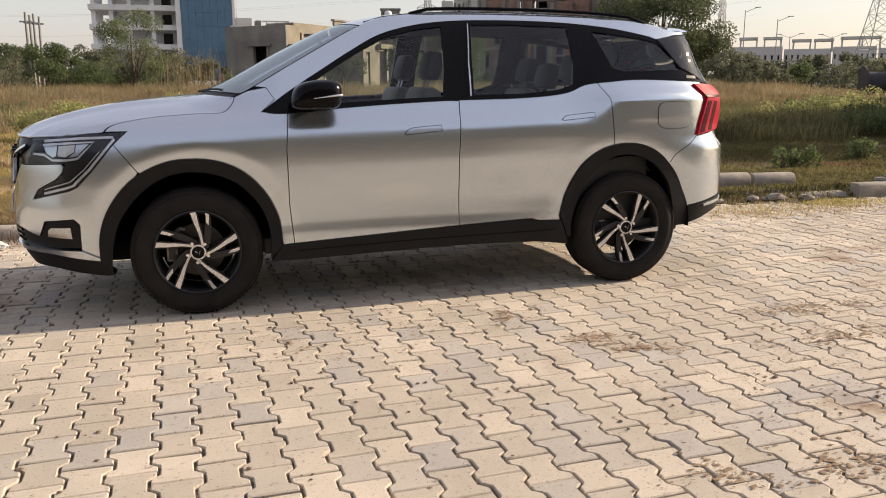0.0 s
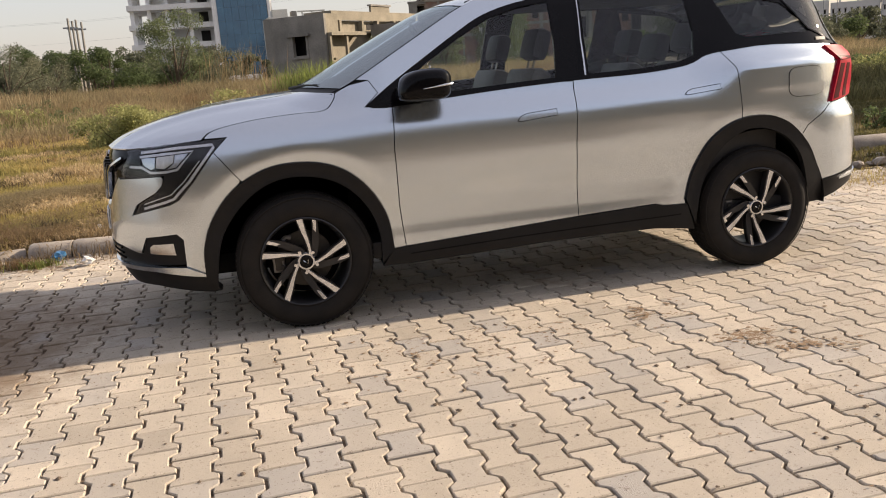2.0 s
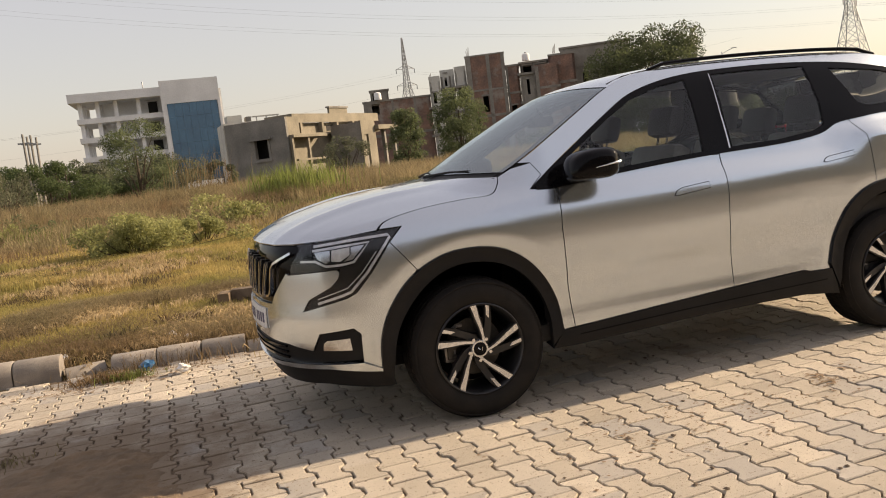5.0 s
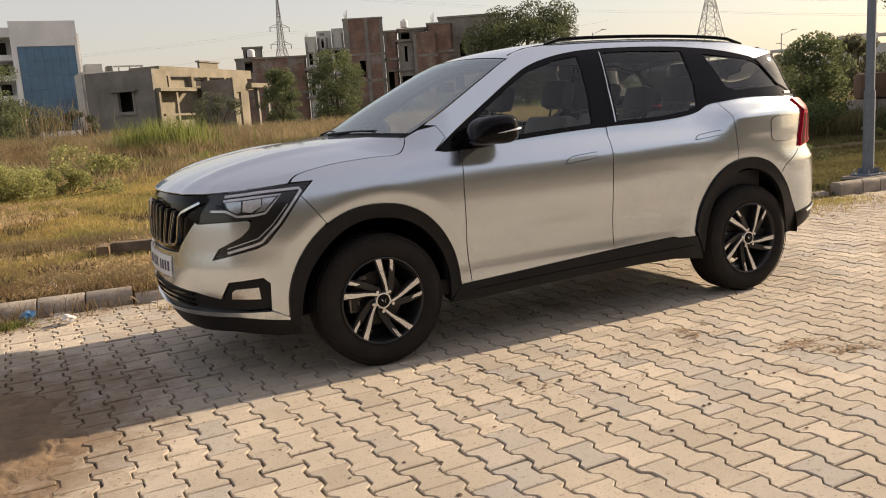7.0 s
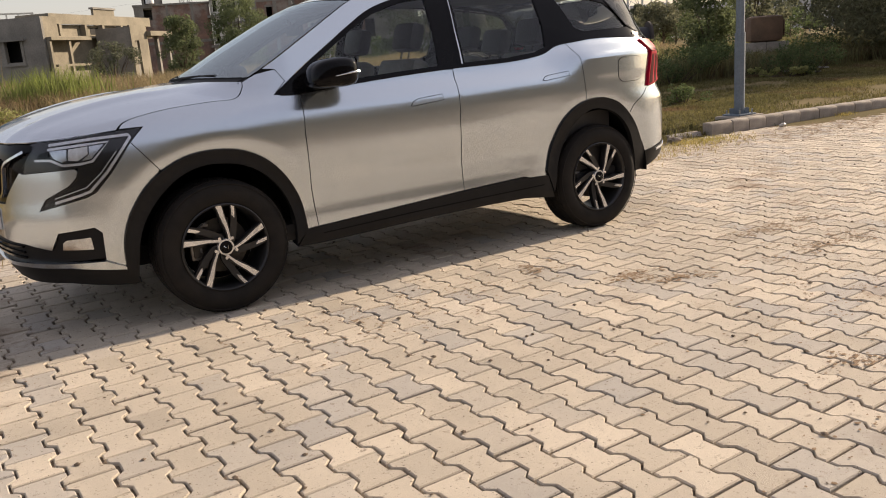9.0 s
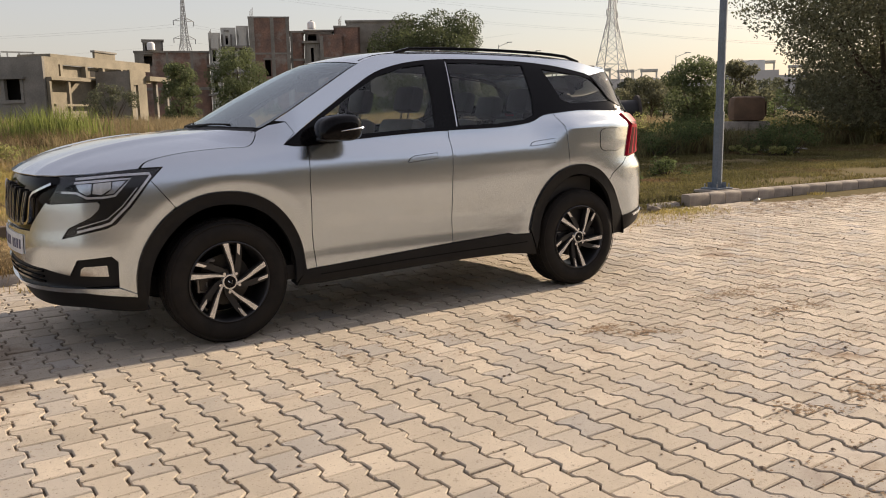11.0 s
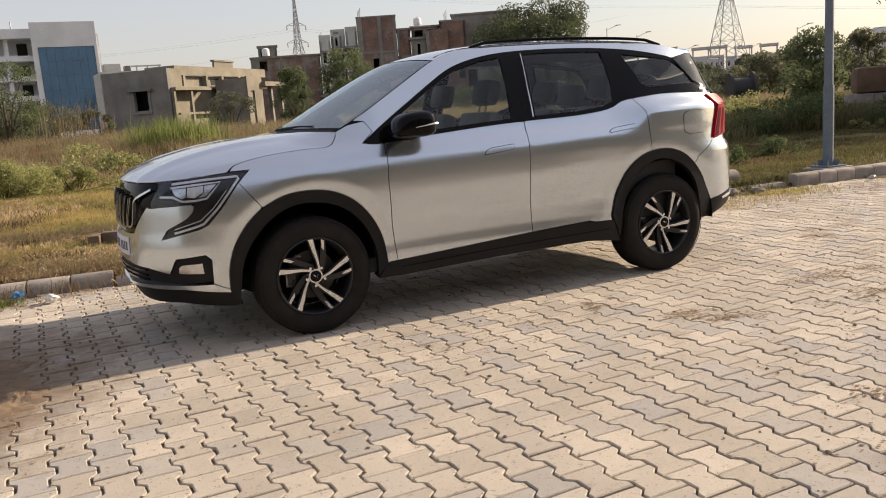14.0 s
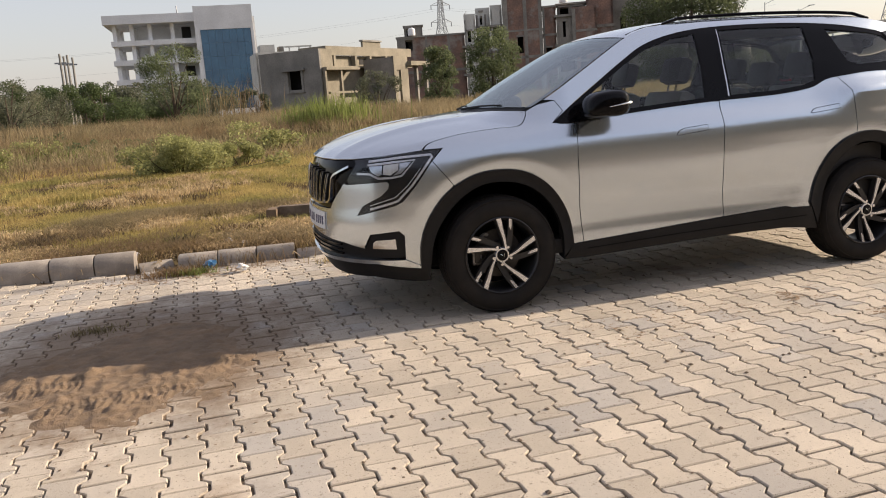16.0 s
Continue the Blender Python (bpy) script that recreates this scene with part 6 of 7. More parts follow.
part("front_band", box(hl - 0.79, hl - 0.35, y1 + 0.2, y3, 4.30, 4.45), RENDER, house, smooth=False)
for b in (7.98, 9.42, 10.42, 11.5, 12.4):
    q = along(b, hl - 0.35)
    part("front_pier", box(hl - 0.78, hl - 0.36, q - 0.15, q + 0.15, 4.452, 5.297), RENDER, house, smooth=False)
# flat near-black sheets paint the shade in the clerestory openings
for b0, b1 in ((9.6, 10.2), (10.6, 11.2)):
    part("clerestory_shade", box(hl - 0.797, hl - 0.78, along(b0, hl - 0.8), along(b1, hl - 0.8), 4.6, 5.1), ROOM_SHADE, house, smooth=False)
part("roof_tank_wall", box(hl - 3.2, hl - 3.0, along(9.95, hl - 3), along(11.15, hl - 3), 5.2, 6.85), RENDER, house, smooth=False)
part("roof_tank_slab", box(hl - 3.3, hl - 2.9, along(9.9, hl - 3), along(11.2, hl - 3), 6.853, 7.0), CONCRETE, house, smooth=False)
y4 = along(10.1, hl)
x4 = across(11.95, y4)
y5 = along(12.88, x4)
part("room_side", box(hl - 0.3, x4 - 0.003, y4, y4 + 0.2, 0, 4.95), CONCRETE, house, smooth=False)
bm = bmesh.new()
wall_cells(bm, y5 - y4, 5.05, 0.2, [((y5 - y4) * 0.22, (y5 - y4) * 0.48, 1.2, 3.9)], side(x4, y4, 0, 90))
part("room_front", bm, RENDER, house, smooth=False)
part("room_roof", box(hl - 0.3, x4 - 0.22, y4 + 0.202, y5, 4.5, 4.7), CONCRETE, house, smooth=False)
# near-black back sheet gives the room its painted shade
part("room_shade_back", box(x4 - 1.6, x4 - 1.5, y4 + 0.25, y5, 0, 4.45), ROOM_SHADE, house, smooth=False)
y6 = along(14.45, x4 + 0.4)
part("porch_slab", box(hl, x4 + 0.4, y5 + 0.003, y6, 4.25, 4.62), RENDER, house, smooth=False)
part("porch_back", box(hl - 0.3, hl - 0.1, y5, y6 - 0.3, 0, 5.0), CONCRETE, house, smooth=False)
for b in (13.55, 14.2):
    q = along(b, x4)
    part("porch_column", box(x4 - 0.3, x4, q - 0.15, q + 0.15, 0, 4.247), CONCRETE, house, smooth=False)
part("rear_wall", box(0, hl - 1.01, y3 - 0.3, y3 - 0.05, 0, 5.6), CONCRETE, house, smooth=False)
part("far_end_wall", box(0, 0.25, 0.26, y3 - 0.31, 0, 5.6), CONCRETE, house, smooth=False)
part("roof_slab", box(0.26, hl - 1.01, 0.26, y3 - 0.31, 5.0, 5.2), CONCRETE, house, smooth=False)
# solid near-black fill in place of the shaded interior
part("room_shade_fill", box(0.4, hl - 2.0, 1.4, y3 - 0.4, 0.05, 4.95), ROOM_SHADE, house, smooth=False)


# unfinished flats
def flats(b0, b1, d, h, depth, mat, label, openings, end=(), slabs=(), parapet=0.6, turn=None, piers=()):
    x0, y0 = polar(b0, d)
    x1, y1 = polar(b1, d)
    a = math.degrees(math.atan2(y1 - y0, x1 - x0)) if turn is None else turn
    w = math.hypot(x1 - x0, y1 - y0)
    return block("flats", x0, y0, a, w, depth, h, [(p * w, q * w, z0, z1) for p, q, z0, z1 in openings], mat, label, end, CONCRETE, parapet, slabs, piers)


flats(12.3, 16.95, 95, 8.2, 8, BRICK, "unfinished low red brick flats", [(0.10, 0.23, 6.8, 8.0), (0.02, 0.08, 4.2, 6.0), (0.62, 0.74, 3.4, 5.0)], slabs=[(4.2, 4.5, 0.05), (8.2, 8.38, 0.10)], piers=[(0, 0.95), (3.2, 3.45), (5.75, 6.0)], parapet=0)
flats(12.85, 14.1, 97, 9.6, 4, CONCRETE, "roof room of raw cement on the brick flats", [(0.08, 0.42, 8.5, 9.4)], parapet=0, slabs=[(9.6, 9.75, 0.12)])
flats(15.2, 16.6, 106, 7.6, 6, CONCRETE, "unfinished raw grey cement flats", [(0.14, 0.26, 4.6, 5.8)], [], slabs=[(3.4, 3.7, 0.15), (6.9, 7.2, 0.15)])
flats(16.98, 17.75, 94, 9.6, 8, PALE_CEMENT, "narrow unfinished pale flats with a parapet", [(0.25, 0.55, 7.2, 8.4), (0.25, 0.55, 3.9, 5.2)], slabs=[(3.5, 3.75, 0.35), (6.6, 6.85, 0.35)], parapet=0.65)
flats(17.78, 18.75, 96.5, 10.3, 8, PALE_CEMENT, "unfinished pale flats with a set-back top floor", [(0.30, 0.46, 9.2, 10.6), (0.6, 0.9, 6.8, 8.6), (0.2, 0.42, 4.2, 5.8)], slabs=[(8.75, 9.0, 0.5), (5.9, 6.15, 0.4), (2.9, 3.1, 0.4)], parapet=0.75, piers=[(0, 0.25), (1.0, 1.2)])
flats(18.78, 19.58, 95.5, 10.6, 8, PALE_CEMENT, "unfinished pale flats with open balconies", [(0.1, 0.75, 6.9, 8.7), (0.1, 0.75, 3.4, 5.4)], slabs=[(8.75, 9.0, 0.3), (5.9, 6.15, 0.3)], parapet=0.55)
flats(19.6, 22.28, 95, 11.95, 9, BRICK, "tall unfinished brick flats", [(0.36, 0.50, 5.6, 7.4), (0.1, 0.22, 3.0, 5.0)], [(2, 3.2, 8, 9.6)], slabs=[(8.0, 8.2, 0.05), (5.0, 5.3, 0.06), (11.95, 12.1, 0.05)], piers=[(0, 0.6), (2.35, 2.75), (4.05, 4.42)], parapet=0)
flats(22.3, 23.2, 95.5, 10.4, 8, BRICK, "unfinished bare red brick flats", [(0.2, 0.6, 4.0, 6.0)], slabs=[(10.4, 10.6, 0.08), (7.3, 7.55, 0.06)], parapet=0, piers=[(0.0, 0.25)])
flats(23.22, 24.25, 95, 9.2, 7, CONCRETE, "unfinished raw grey cement flats", [(0.42, 0.6, 7.0, 8.7), (0.15, 0.85, 3.2, 5.4)], slabs=[(9.2, 9.45, 0.25), (6.0, 6.3, 0.2)], parapet=0, piers=[(0.0, 0.2), (1.45, 1.7)])
flats(23.3, 25.2, 98, 10.75, 6, CONCRETE, "unfinished roof storey of grey cement", [(0.1, 0.4, 9.6, 10.5), (0.6, 0.9, 9.6, 10.5)], slabs=[(10.75, 10.95, 0.2)], parapet=0)
flats(24.27, 25.9, 94.5, 9.9, 8, BRICK, "unfinished bare red brick flats with a stepped top", [(0.3, 0.55, 3.4, 5.6)], slabs=[(7.4, 7.65, 0.05), (4.2, 4.4, 0.05)], parapet=0.2, piers=[(0.0, 0.4)])
flats(25.25, 27.0, 96, 11.0, 8, BRICK, "unfinished bare red brick flats", [(0.66, 0.9, 4.6, 6.6)], slabs=[(7.8, 8.1, 0.1), (11.0, 11.2, 0.05)], parapet=0)
flats(26.1, 30.6, 99, 11.9, 9, CONCRETE, "unfinished raw grey cement flats", [(0.52, 0.58, 7.6, 8.8), (0.30, 0.38, 7.4, 9.0), (0.2, 0.34, 3.6, 5.6), (0.7, 0.8, 7.4, 9.2)], slabs=[(6.3, 6.6, 0.2), (9.6, 9.9, 0.1), (11.9, 12.1, 0.15)], parapet=0.1, piers=[(0.0, 0.35), (4.2, 4.5)])
for b, d, z, r in ((13.35, 94.2, 8.39, 0.42), (23.75, 97, 10.955, 0.45)):
    t = empty("roof_tank", (*polar(b, d), z), "white plastic water tank on a flat roof", "water tank", "roof tanks")
    part("shell", lathe([(0.0, 0.0), (r, 0.0), (r, 0.62), (r * 0.8, 0.78), (r * 0.3, 0.86), (0.0, 0.86)], axis="z", steps=16), WHITE_WALL, t)
    part("lid", lathe([(0.0, 0.93), (r * 0.28, 0.93), (r * 0.28, 0.862)], axis="z", steps=12), DRUM_WOOD, t)
for b, d, z in ((19.75, 96, 11.9), (16.99, 96, 9.5), (25.6, 97, 11.1)):
    for q in range(3):
        rod = part("rebar", tube([(0, 0, 0), (0.05 * q, 0.03, 0.9 + 0.2 * q)], 0.03, 4), RUST, None)
        rod.matrix_basis = pose(*polar(b + 0.06 * q, d), z)
        tagged(rod, "rusty bar standing up from an unfinished column", "rebar", "bars on the roofs")

# far pale apartment blocks
_k = 0
for b0, b1, h in ((30.5, 33.5, 11), (35.4, 38.5, 10.2), (38.6, 41.3, 9.4), (41.4, 43.8, 9.8), (43.9, 47.2, 9.2), (47.0, 51.4, 8.4), (51.0, 54.6, 10.5), (54.4, 59.0, 9.0)):
    d = 250
    x0, y0 = polar(b0, d)
    x1, y1 = polar(b1, d)
    w = math.hypot(x1 - x0, y1 - y0)
    ops = [(w * (i + 0.3) / 8, w * (i + 0.6) / 8, z, z + 1.1) for i in range(8) for z in (1.2, 4.4, 7.2) if z + 1.7 < h]
    a = block("apartment_block", x0, y0, math.degrees(math.atan2(y1 - y0, x1 - x0)), w, 10, h, ops, HAZE_WALL, "distant pale apartment block with roof pavilions", parapet=0.6)
    for q in (0.15, 0.62):
        part("roof_pavilion", box(w * q, w * q + 5.0, 2, 7, h + 2.6, h + 3.3), PALE_CEMENT, a, smooth=False)
        for px in (0.2, 4.5):
            part("pavilion_post", box(w * q + px, w * q + px + 0.4, 2.3, 6.7, h - 0.1, h + 2.6), PALE_CEMENT, a, smooth=False)
part("stair_tower", box(6.0, 12.0, 1, 8, 10.0, 14.0), WHITE_WALL, [o for o in bpy.data.objects if o.name.startswith("apartment_block")][6], smooth=False)


# plain unseen wall added behind the camera: darkens reflections and cuts sky fill
tagged(part("unseen_wall_south", box(-34, 40, -19.5, -19.0, -0.05, 7.5), RENDER, None, smooth=False), "plain unseen wall added to darken reflections and sky fill", "wall", kind="structure")


# ---- pylons, wires, lamps ----
def pylon(x, y, h, base, turn, arms, label):
    p = empty("pylon", (x, y, 0), label, "pylon", rz=turn)
    bm = bmesh.new()
    waist = h * 0.62

    def half(z):
        return base * (1 - z / waist) + 0.75 * (z / waist) if z < waist else 0.75 * (1 - 0.85 * (z - waist) / (h - waist))
    zs = [waist * (1 - (1 - k / 7) ** 1.35) for k in range(8)] + [waist + (h - waist) * k / 6 for k in range(1, 7)]
    r = 0.10
    for z0, z1 in zip(zs, zs[1:]):
        a, b = half(z0), half(z1)
        c0, c1 = [(-a, -a), (a, -a), (a, a), (-a, a)], [(-b, -b), (b, -b), (b, b), (-b, b)]
        for i in range(4):
            j = (i + 1) % 4
            add_tube(bm, [(*c0[i], z0), (*c1[i], z1)], r, 4, False)
            add_tube(bm, [(*c0[i], z0), (*c1[j], z1)], r * 0.55, 4, False)
            add_tube(bm, [(*c0[j], z0), (*c1[i], z1)], r * 0.55, 4, False)
            add_tube(bm, [(*c1[i], z1), (*c1[j], z1)], r * 0.5, 4, False)
    part("lattice", bm, GALV, p, smooth=False)
    for z, reach in arms:
        for s in (-1, 1):
            bm = bmesh.new()
            for q in (-0.4, 0.4):
                add_tube(bm, [(s * half(z), q, z + 0.9), (s * reach, 0, z)], r * 0.6, 4, False)
                add_tube(bm, [(s * half(z), q, z), (s * reach, 0, z)], r * 0.7, 4, False)
            add_tube(bm, [(s * reach, 0, z), (s * reach, 0, z - 1.2)], 0.12, 5, False)
            part("cross_arm", bm, GALV, p, smooth=False)
    return p


P2, P1 = polar(44.05, 185), polar(15.45, 230)
pylon(*P2, 33, 4.4, 25, [(19.0, 3.4), (22.0, 3.2), (25.2, 3.0)], "grey lattice power pylon")
pylon(*polar(34.75, 250), 29, 4.0, 35, [(17, 3.0), (20, 2.8), (23, 2.6)], "distant grey lattice power pylon")
pylon(*P1, 34.5, 4.2, 10, [(21.5, 3.0), (26.0, 2.8)], "grey lattice power pylon behind the flats")


def wire(a, b, sag, r=0.016):
    pts = [Vector(a).lerp(Vector(b), k / 14) - Vector((0, 0, sag * 4 * (k / 14) * (1 - k / 14))) for k in range(15)]
    ob = part("power_line", tube(pts, r, 4, False), GALV, None, smooth=False)
    tagged(ob, "thin overhead power line between pylons", "power line", "power lines")


_t = radians(25)
for z, reach in ((17.8, 3.4), (20.8, 3.2), (24.0, 3.0), (33.0, 0.0)):
    for s in ((-1, 1) if reach else (1,)):
        a = (P2[0] + s * reach * math.cos(_t), P2[1] + s * reach * math.sin(_t), z)
        wire(a, (P2[0] + 190, P2[1] - 90 + s * 3, z + 3), 6)
        wire(a, (P2[0] - 190, P2[1] + 20 + s * 3, z + 22), 5, 0.010)
for z, s in ((25.0, -2.8), (25.0, 2.8), (20.5, 3.0)):
    wire((P1[0] + s, P1[1], z), (P1[0] - 190, P1[1] - 20 + s, z - 6), 5)
    wire((P1[0] + s, P1[1], z), (P1[0] + 120, P1[1] + 15 + s, z + 3), 4)


def street_lamp(b, d, h, arms=2):
    x, y = polar(b, d)
    p = empty("street_lamp", (x, y, 0), "distant grey street lamp with twin arms" if arms == 2 else "distant grey street lamp with one arm", "street lamp", "street lamps on the far road", rz=b * -1)
    part("pole", tube([(0, 0, 0), (0, 0, h)], [0.10, 0.055], 6), GALV, p)
    for s in ((-1, 1) if arms == 2 else (1,)):
        part("arm", tube([(0, 0, h - 0.3), (s * 0.9, 0, h + 0.1), (s * 1.7, 0, h + 0.35)], 0.035, 5), GALV, p)
        part("lamp_head", box(s * 1.7 - 0.4, s * 1.7 + 0.4, -0.11, 0.11, h + 0.30, h + 0.40, 0.03), GALV, p)


for b, d, h, n in ((48.25, 130, 9.0, 1), (48.75, 150, 8.2, 2), (38.4, 130, 10.0, 1), (45.4, 170, 8.6, 2), (55.6, 140, 9.0, 2), (52.3, 160, 9, 2), (36.45, 130, 11.4, 1), (39.1, 150, 8.6, 2), (41.5, 150, 8.4, 2)):
    street_lamp(b, d, h, n)
# transformer poles
for k, b in enumerate((-9.35, -9.16, -8.98, -8.72)):
    p = empty("utility_pole", (*polar(b, 92 + k), 0), "concrete utility pole at the field's edge", "pole", "transformer poles")
    part("pole", tube([(0, 0, 0), (0.05 * k, 0, 8.4 - 0.2 * (k % 2))], [0.16, 0.11], 6), CONCRETE, p)
    part("cross_piece", box(-0.55, 0.55, -0.05, 0.05, 7.4, 7.55), GALV, p)
# boundary wall at the far edge
bw = new("boundary_wall", part("boundary_wall_mesh", box(-60, -4, 100, 100.25, 0, 1.6), CONCRETE, None, smooth=False).data)
bpy.data.objects.remove(bpy.data.objects["boundary_wall_mesh"])
tagged(bw, "low cement boundary wall far across the field", "wall", kind="structure")


# tall sign at the far road
sx, sy = polar(33.6, 105)
sign = empty("road_sign", (sx, sy, 0.0), "tall blue sign with a slanted white top by the far road", "sign", rz=-30)
part("blue_panel", box(-0.6, 0.6, -0.12, 0.12, 0.3, 2.2, 0.02), material("sign_blue", (0.05, 0.12, 0.28), 0.5), sign)
bm = bmesh.new()
vs = [bm.verts.new(p) for y in (-0.1, 0.1) for p in ((-0.55, y, 2.203), (0.55, y, 2.203), (0.55, y, 3.0), (-0.2, y, 4.3), (-0.55, y, 4.2))]
bm.faces.new(vs[:5]), bm.faces.new(vs[5:][::-1])
for k in range(5):
    bm.faces.new((vs[k], vs[5 + k], vs[5 + (k + 1) % 5], vs[(k + 1) % 5]))
bmesh.ops.recalc_face_normals(bm, faces=bm.faces)
part("white_top", bm, WHITE_WALL, sign, "slanted white top", smooth=False)
part("post", tube([(0, 0, -0.1), (0, 0, 0.3)], 0.12, 6), GALV, sign)


# ---- things by the roadside ----
# lamp post on its footing
lamp_post = empty("lamp_post", (6.95, 2.36, 0.02), "blue-grey steel lamp post on a bolted plate", "lamp post")
part("footing", box(-0.28, 0.28, -0.19, 0.19, -0.02, 0.13, 0.015), KERB, lamp_post)
part("base_plate", box(-0.17, 0.17, -0.15, 0.15, 0.132, 0.152, 0.003), POLE_BLUE, lamp_post)
part("lower_shaft", tube([(0, 0, 0.15), (0, 0, 1.25)], 0.072, 8), POLE_BLUE, lamp_post)
part("upper_shaft", tube([(0, 0, 1.25), (0.02, 0, 7.5)], [0.060, 0.040], 8), POLE_BLUE, lamp_post)
part("arm", tube([(0.02, 0, 7.4), (0.02, -0.7, 7.8), (0.02, -1.4, 7.95)], 0.03, 6), POLE_BLUE, lamp_post)
part("lamp_head", box(-0.1, 0.14, -1.9, -1.35, 7.9, 8.0, 0.03), GALV, lamp_post)
for sx in (-1, 1):
    for sy in (-1, 1):
        part("bolt", tube([(sx * 0.13, sy * 0.11, 0.15), (sx * 0.13, sy * 0.11, 0.21)], 0.012, 6), GALV, lamp_post)
        part("gusset", box(-0.006, 0.006, 0.07, 0.13, 0.153, 0.23, 0, Matrix.Rotation(math.atan2(sy, sx) - math.pi / 2, 4, "Z")), POLE_BLUE, lamp_post)

# cable drum and rusty tank on blocks
dx, dy = polar(45.2, 50)
drum = empty("cable_drum", (dx, dy, 0.05), "dark wooden cable drum standing on its rims", "cable drum", rz=-30)
for s in (-0.62, 0.62):
    bm = lathe([(0.0, s - 0.06), (1.02, s - 0.06), (1.02, s + 0.06), (0.0, s + 0.06)], steps=28)
    bmesh.ops.translate(bm, verts=bm.verts, vec=(0, 0, 1.02))
    bmesh.ops.rotate(bm, verts=bm.verts, matrix=Matrix.Rotation(radians(90), 3, "Z"), cent=(0, 0, 0))
    part("flange", bm, DRUM_WOOD, drum)
bm = lathe([(0.72, -0.56), (0.72, 0.56)], steps=28)
bmesh.ops.translate(bm, verts=bm.verts, vec=(0, 0, 1.02))
bmesh.ops.rotate(bm, verts=bm.verts, matrix=Matrix.Rotation(radians(90), 3, "Z"), cent=(0, 0, 0))
part("cable", bm, DASH, drum)
tx, ty = polar(53.0, 31)
tank = empty("water_tank", (tx, ty, 0.05), "rusty brown tank lying on pale stone blocks", "tank", rz=-40)
bm = box(-0.56, 0.56, -0.5, 0.5, 0.76, 1.62, 0.2)
part("shell", bm, RUST, tank)
part("end_rim", box(0.562, 0.60, -0.36, 0.36, 0.93, 1.45, 0.015), RUST, tank)
part("block", box(-0.75, -0.012, -0.5, 0.4, 0.0, 0.755, 0.03), KERB, tank, "pale stone block")
part("block", box(0.0, 0.72, -0.45, 0.45, 0.0, 0.75, 0.03), KERB, tank, "pale stone block")

# planks and rubbish on the verge
for k, (b, d, l, a) in enumerate(((54.2, 24, 1.5, 20), (55.2, 23.5, 1.0, -40), (56.4, 25, 0.7, 10))):
    st = part("plank", box(-l / 2, l / 2, -0.06, 0.06, 0, 0.04, 0.006), CONCRETE, None, smooth=False)
    st.matrix_basis = Matrix.Translation((*polar(b, d), 0.12)) @ Matrix.Rotation(radians(a), 4, "Z") @ Matrix.Rotation(radians(4), 4, "Y")
    tagged(st, "grey weathered plank lying in the grass", "plank")


def stone(x, y, r, seed, mat=KERB, label="broken concrete lump by the kerb", z=0.0, name="rubble"):
    rr = random.Random(seed)
    bm = bmesh.new()
    bmesh.ops.create_icosphere(bm, subdivisions=2, radius=r)
    for v in bm.verts:
        v.co *= 0.8 + 0.5 * noise.noise(v.co * (1.6 / r) + Vector((seed, 0, 0)))
        v.co.z *= 0.6
    ob = part(name, bm, mat, None, smooth=False)
    ob.matrix_basis = pose(x, y, z + r * 0.35, rr.uniform(-15, 15), rr.uniform(-15, 15), rr.uniform(0, 360))
    return tagged(ob, label, "rubble", "rubble along the kerb")


# broken kerb piece, bricks and rubble in the gaps of the kerb
for k, (x, l, rz, rx) in enumerate(((-3.86, 0.31, 14, 24),)):
    st = part("kerb_stone", kerb_stone(l), KERB, None)
    st.matrix_basis = Matrix.Translation((x, kerb_y(x) + 0.02, -0.165)) @ Matrix.Rotation(radians(rz), 4, "Z") @ Matrix.Rotation(radians(rx), 4, "X")
    tagged(st, "sunken broken concrete kerb stone", "kerb stone", "kerb along the field")
for k in range(80):
    x = _r.uniform(2.4, 5.9)
    stone(x, kerb_y(x) + _r.uniform(-0.12, 0.7), _r.choice((0.03, 0.05, 0.07, 0.11)) * _r.uniform(0.7, 1.3), 300 + k, z=0.0)
for k, (x, dy, rz) in enumerate(((4.45, 0.80, -7), (5.06, 0.74, -6), (5.32, 0.12, -4))):
    st = part("kerb_stone", kerb_stone(0.55), KERB, None)
    st.matrix_basis = Matrix.Translation((x, kerb_y(x) + dy, 0.02 if k < 2 else -0.13)) @ Matrix.Rotation(radians(rz), 4, "Z") @ Matrix.Rotation(radians(12 - 8 * k), 4, "X")
    tagged(st, "sunken broken concrete kerb stone", "kerb stone", "kerb along the field")
slab = empty("drain_slab", (-2.33, 4.05, 0.03), "broken concrete drain edge in the grass", "slab", rz=-14)
part("edge", box(-0.13, 0.95, 0, 0.13, -0.05, 0.215, 0.014), JOINT, slab)
part("corner", box(-0.26, -0.133, -0.10, 0.15, -0.05, 0.20, 0.016), SAND, slab)

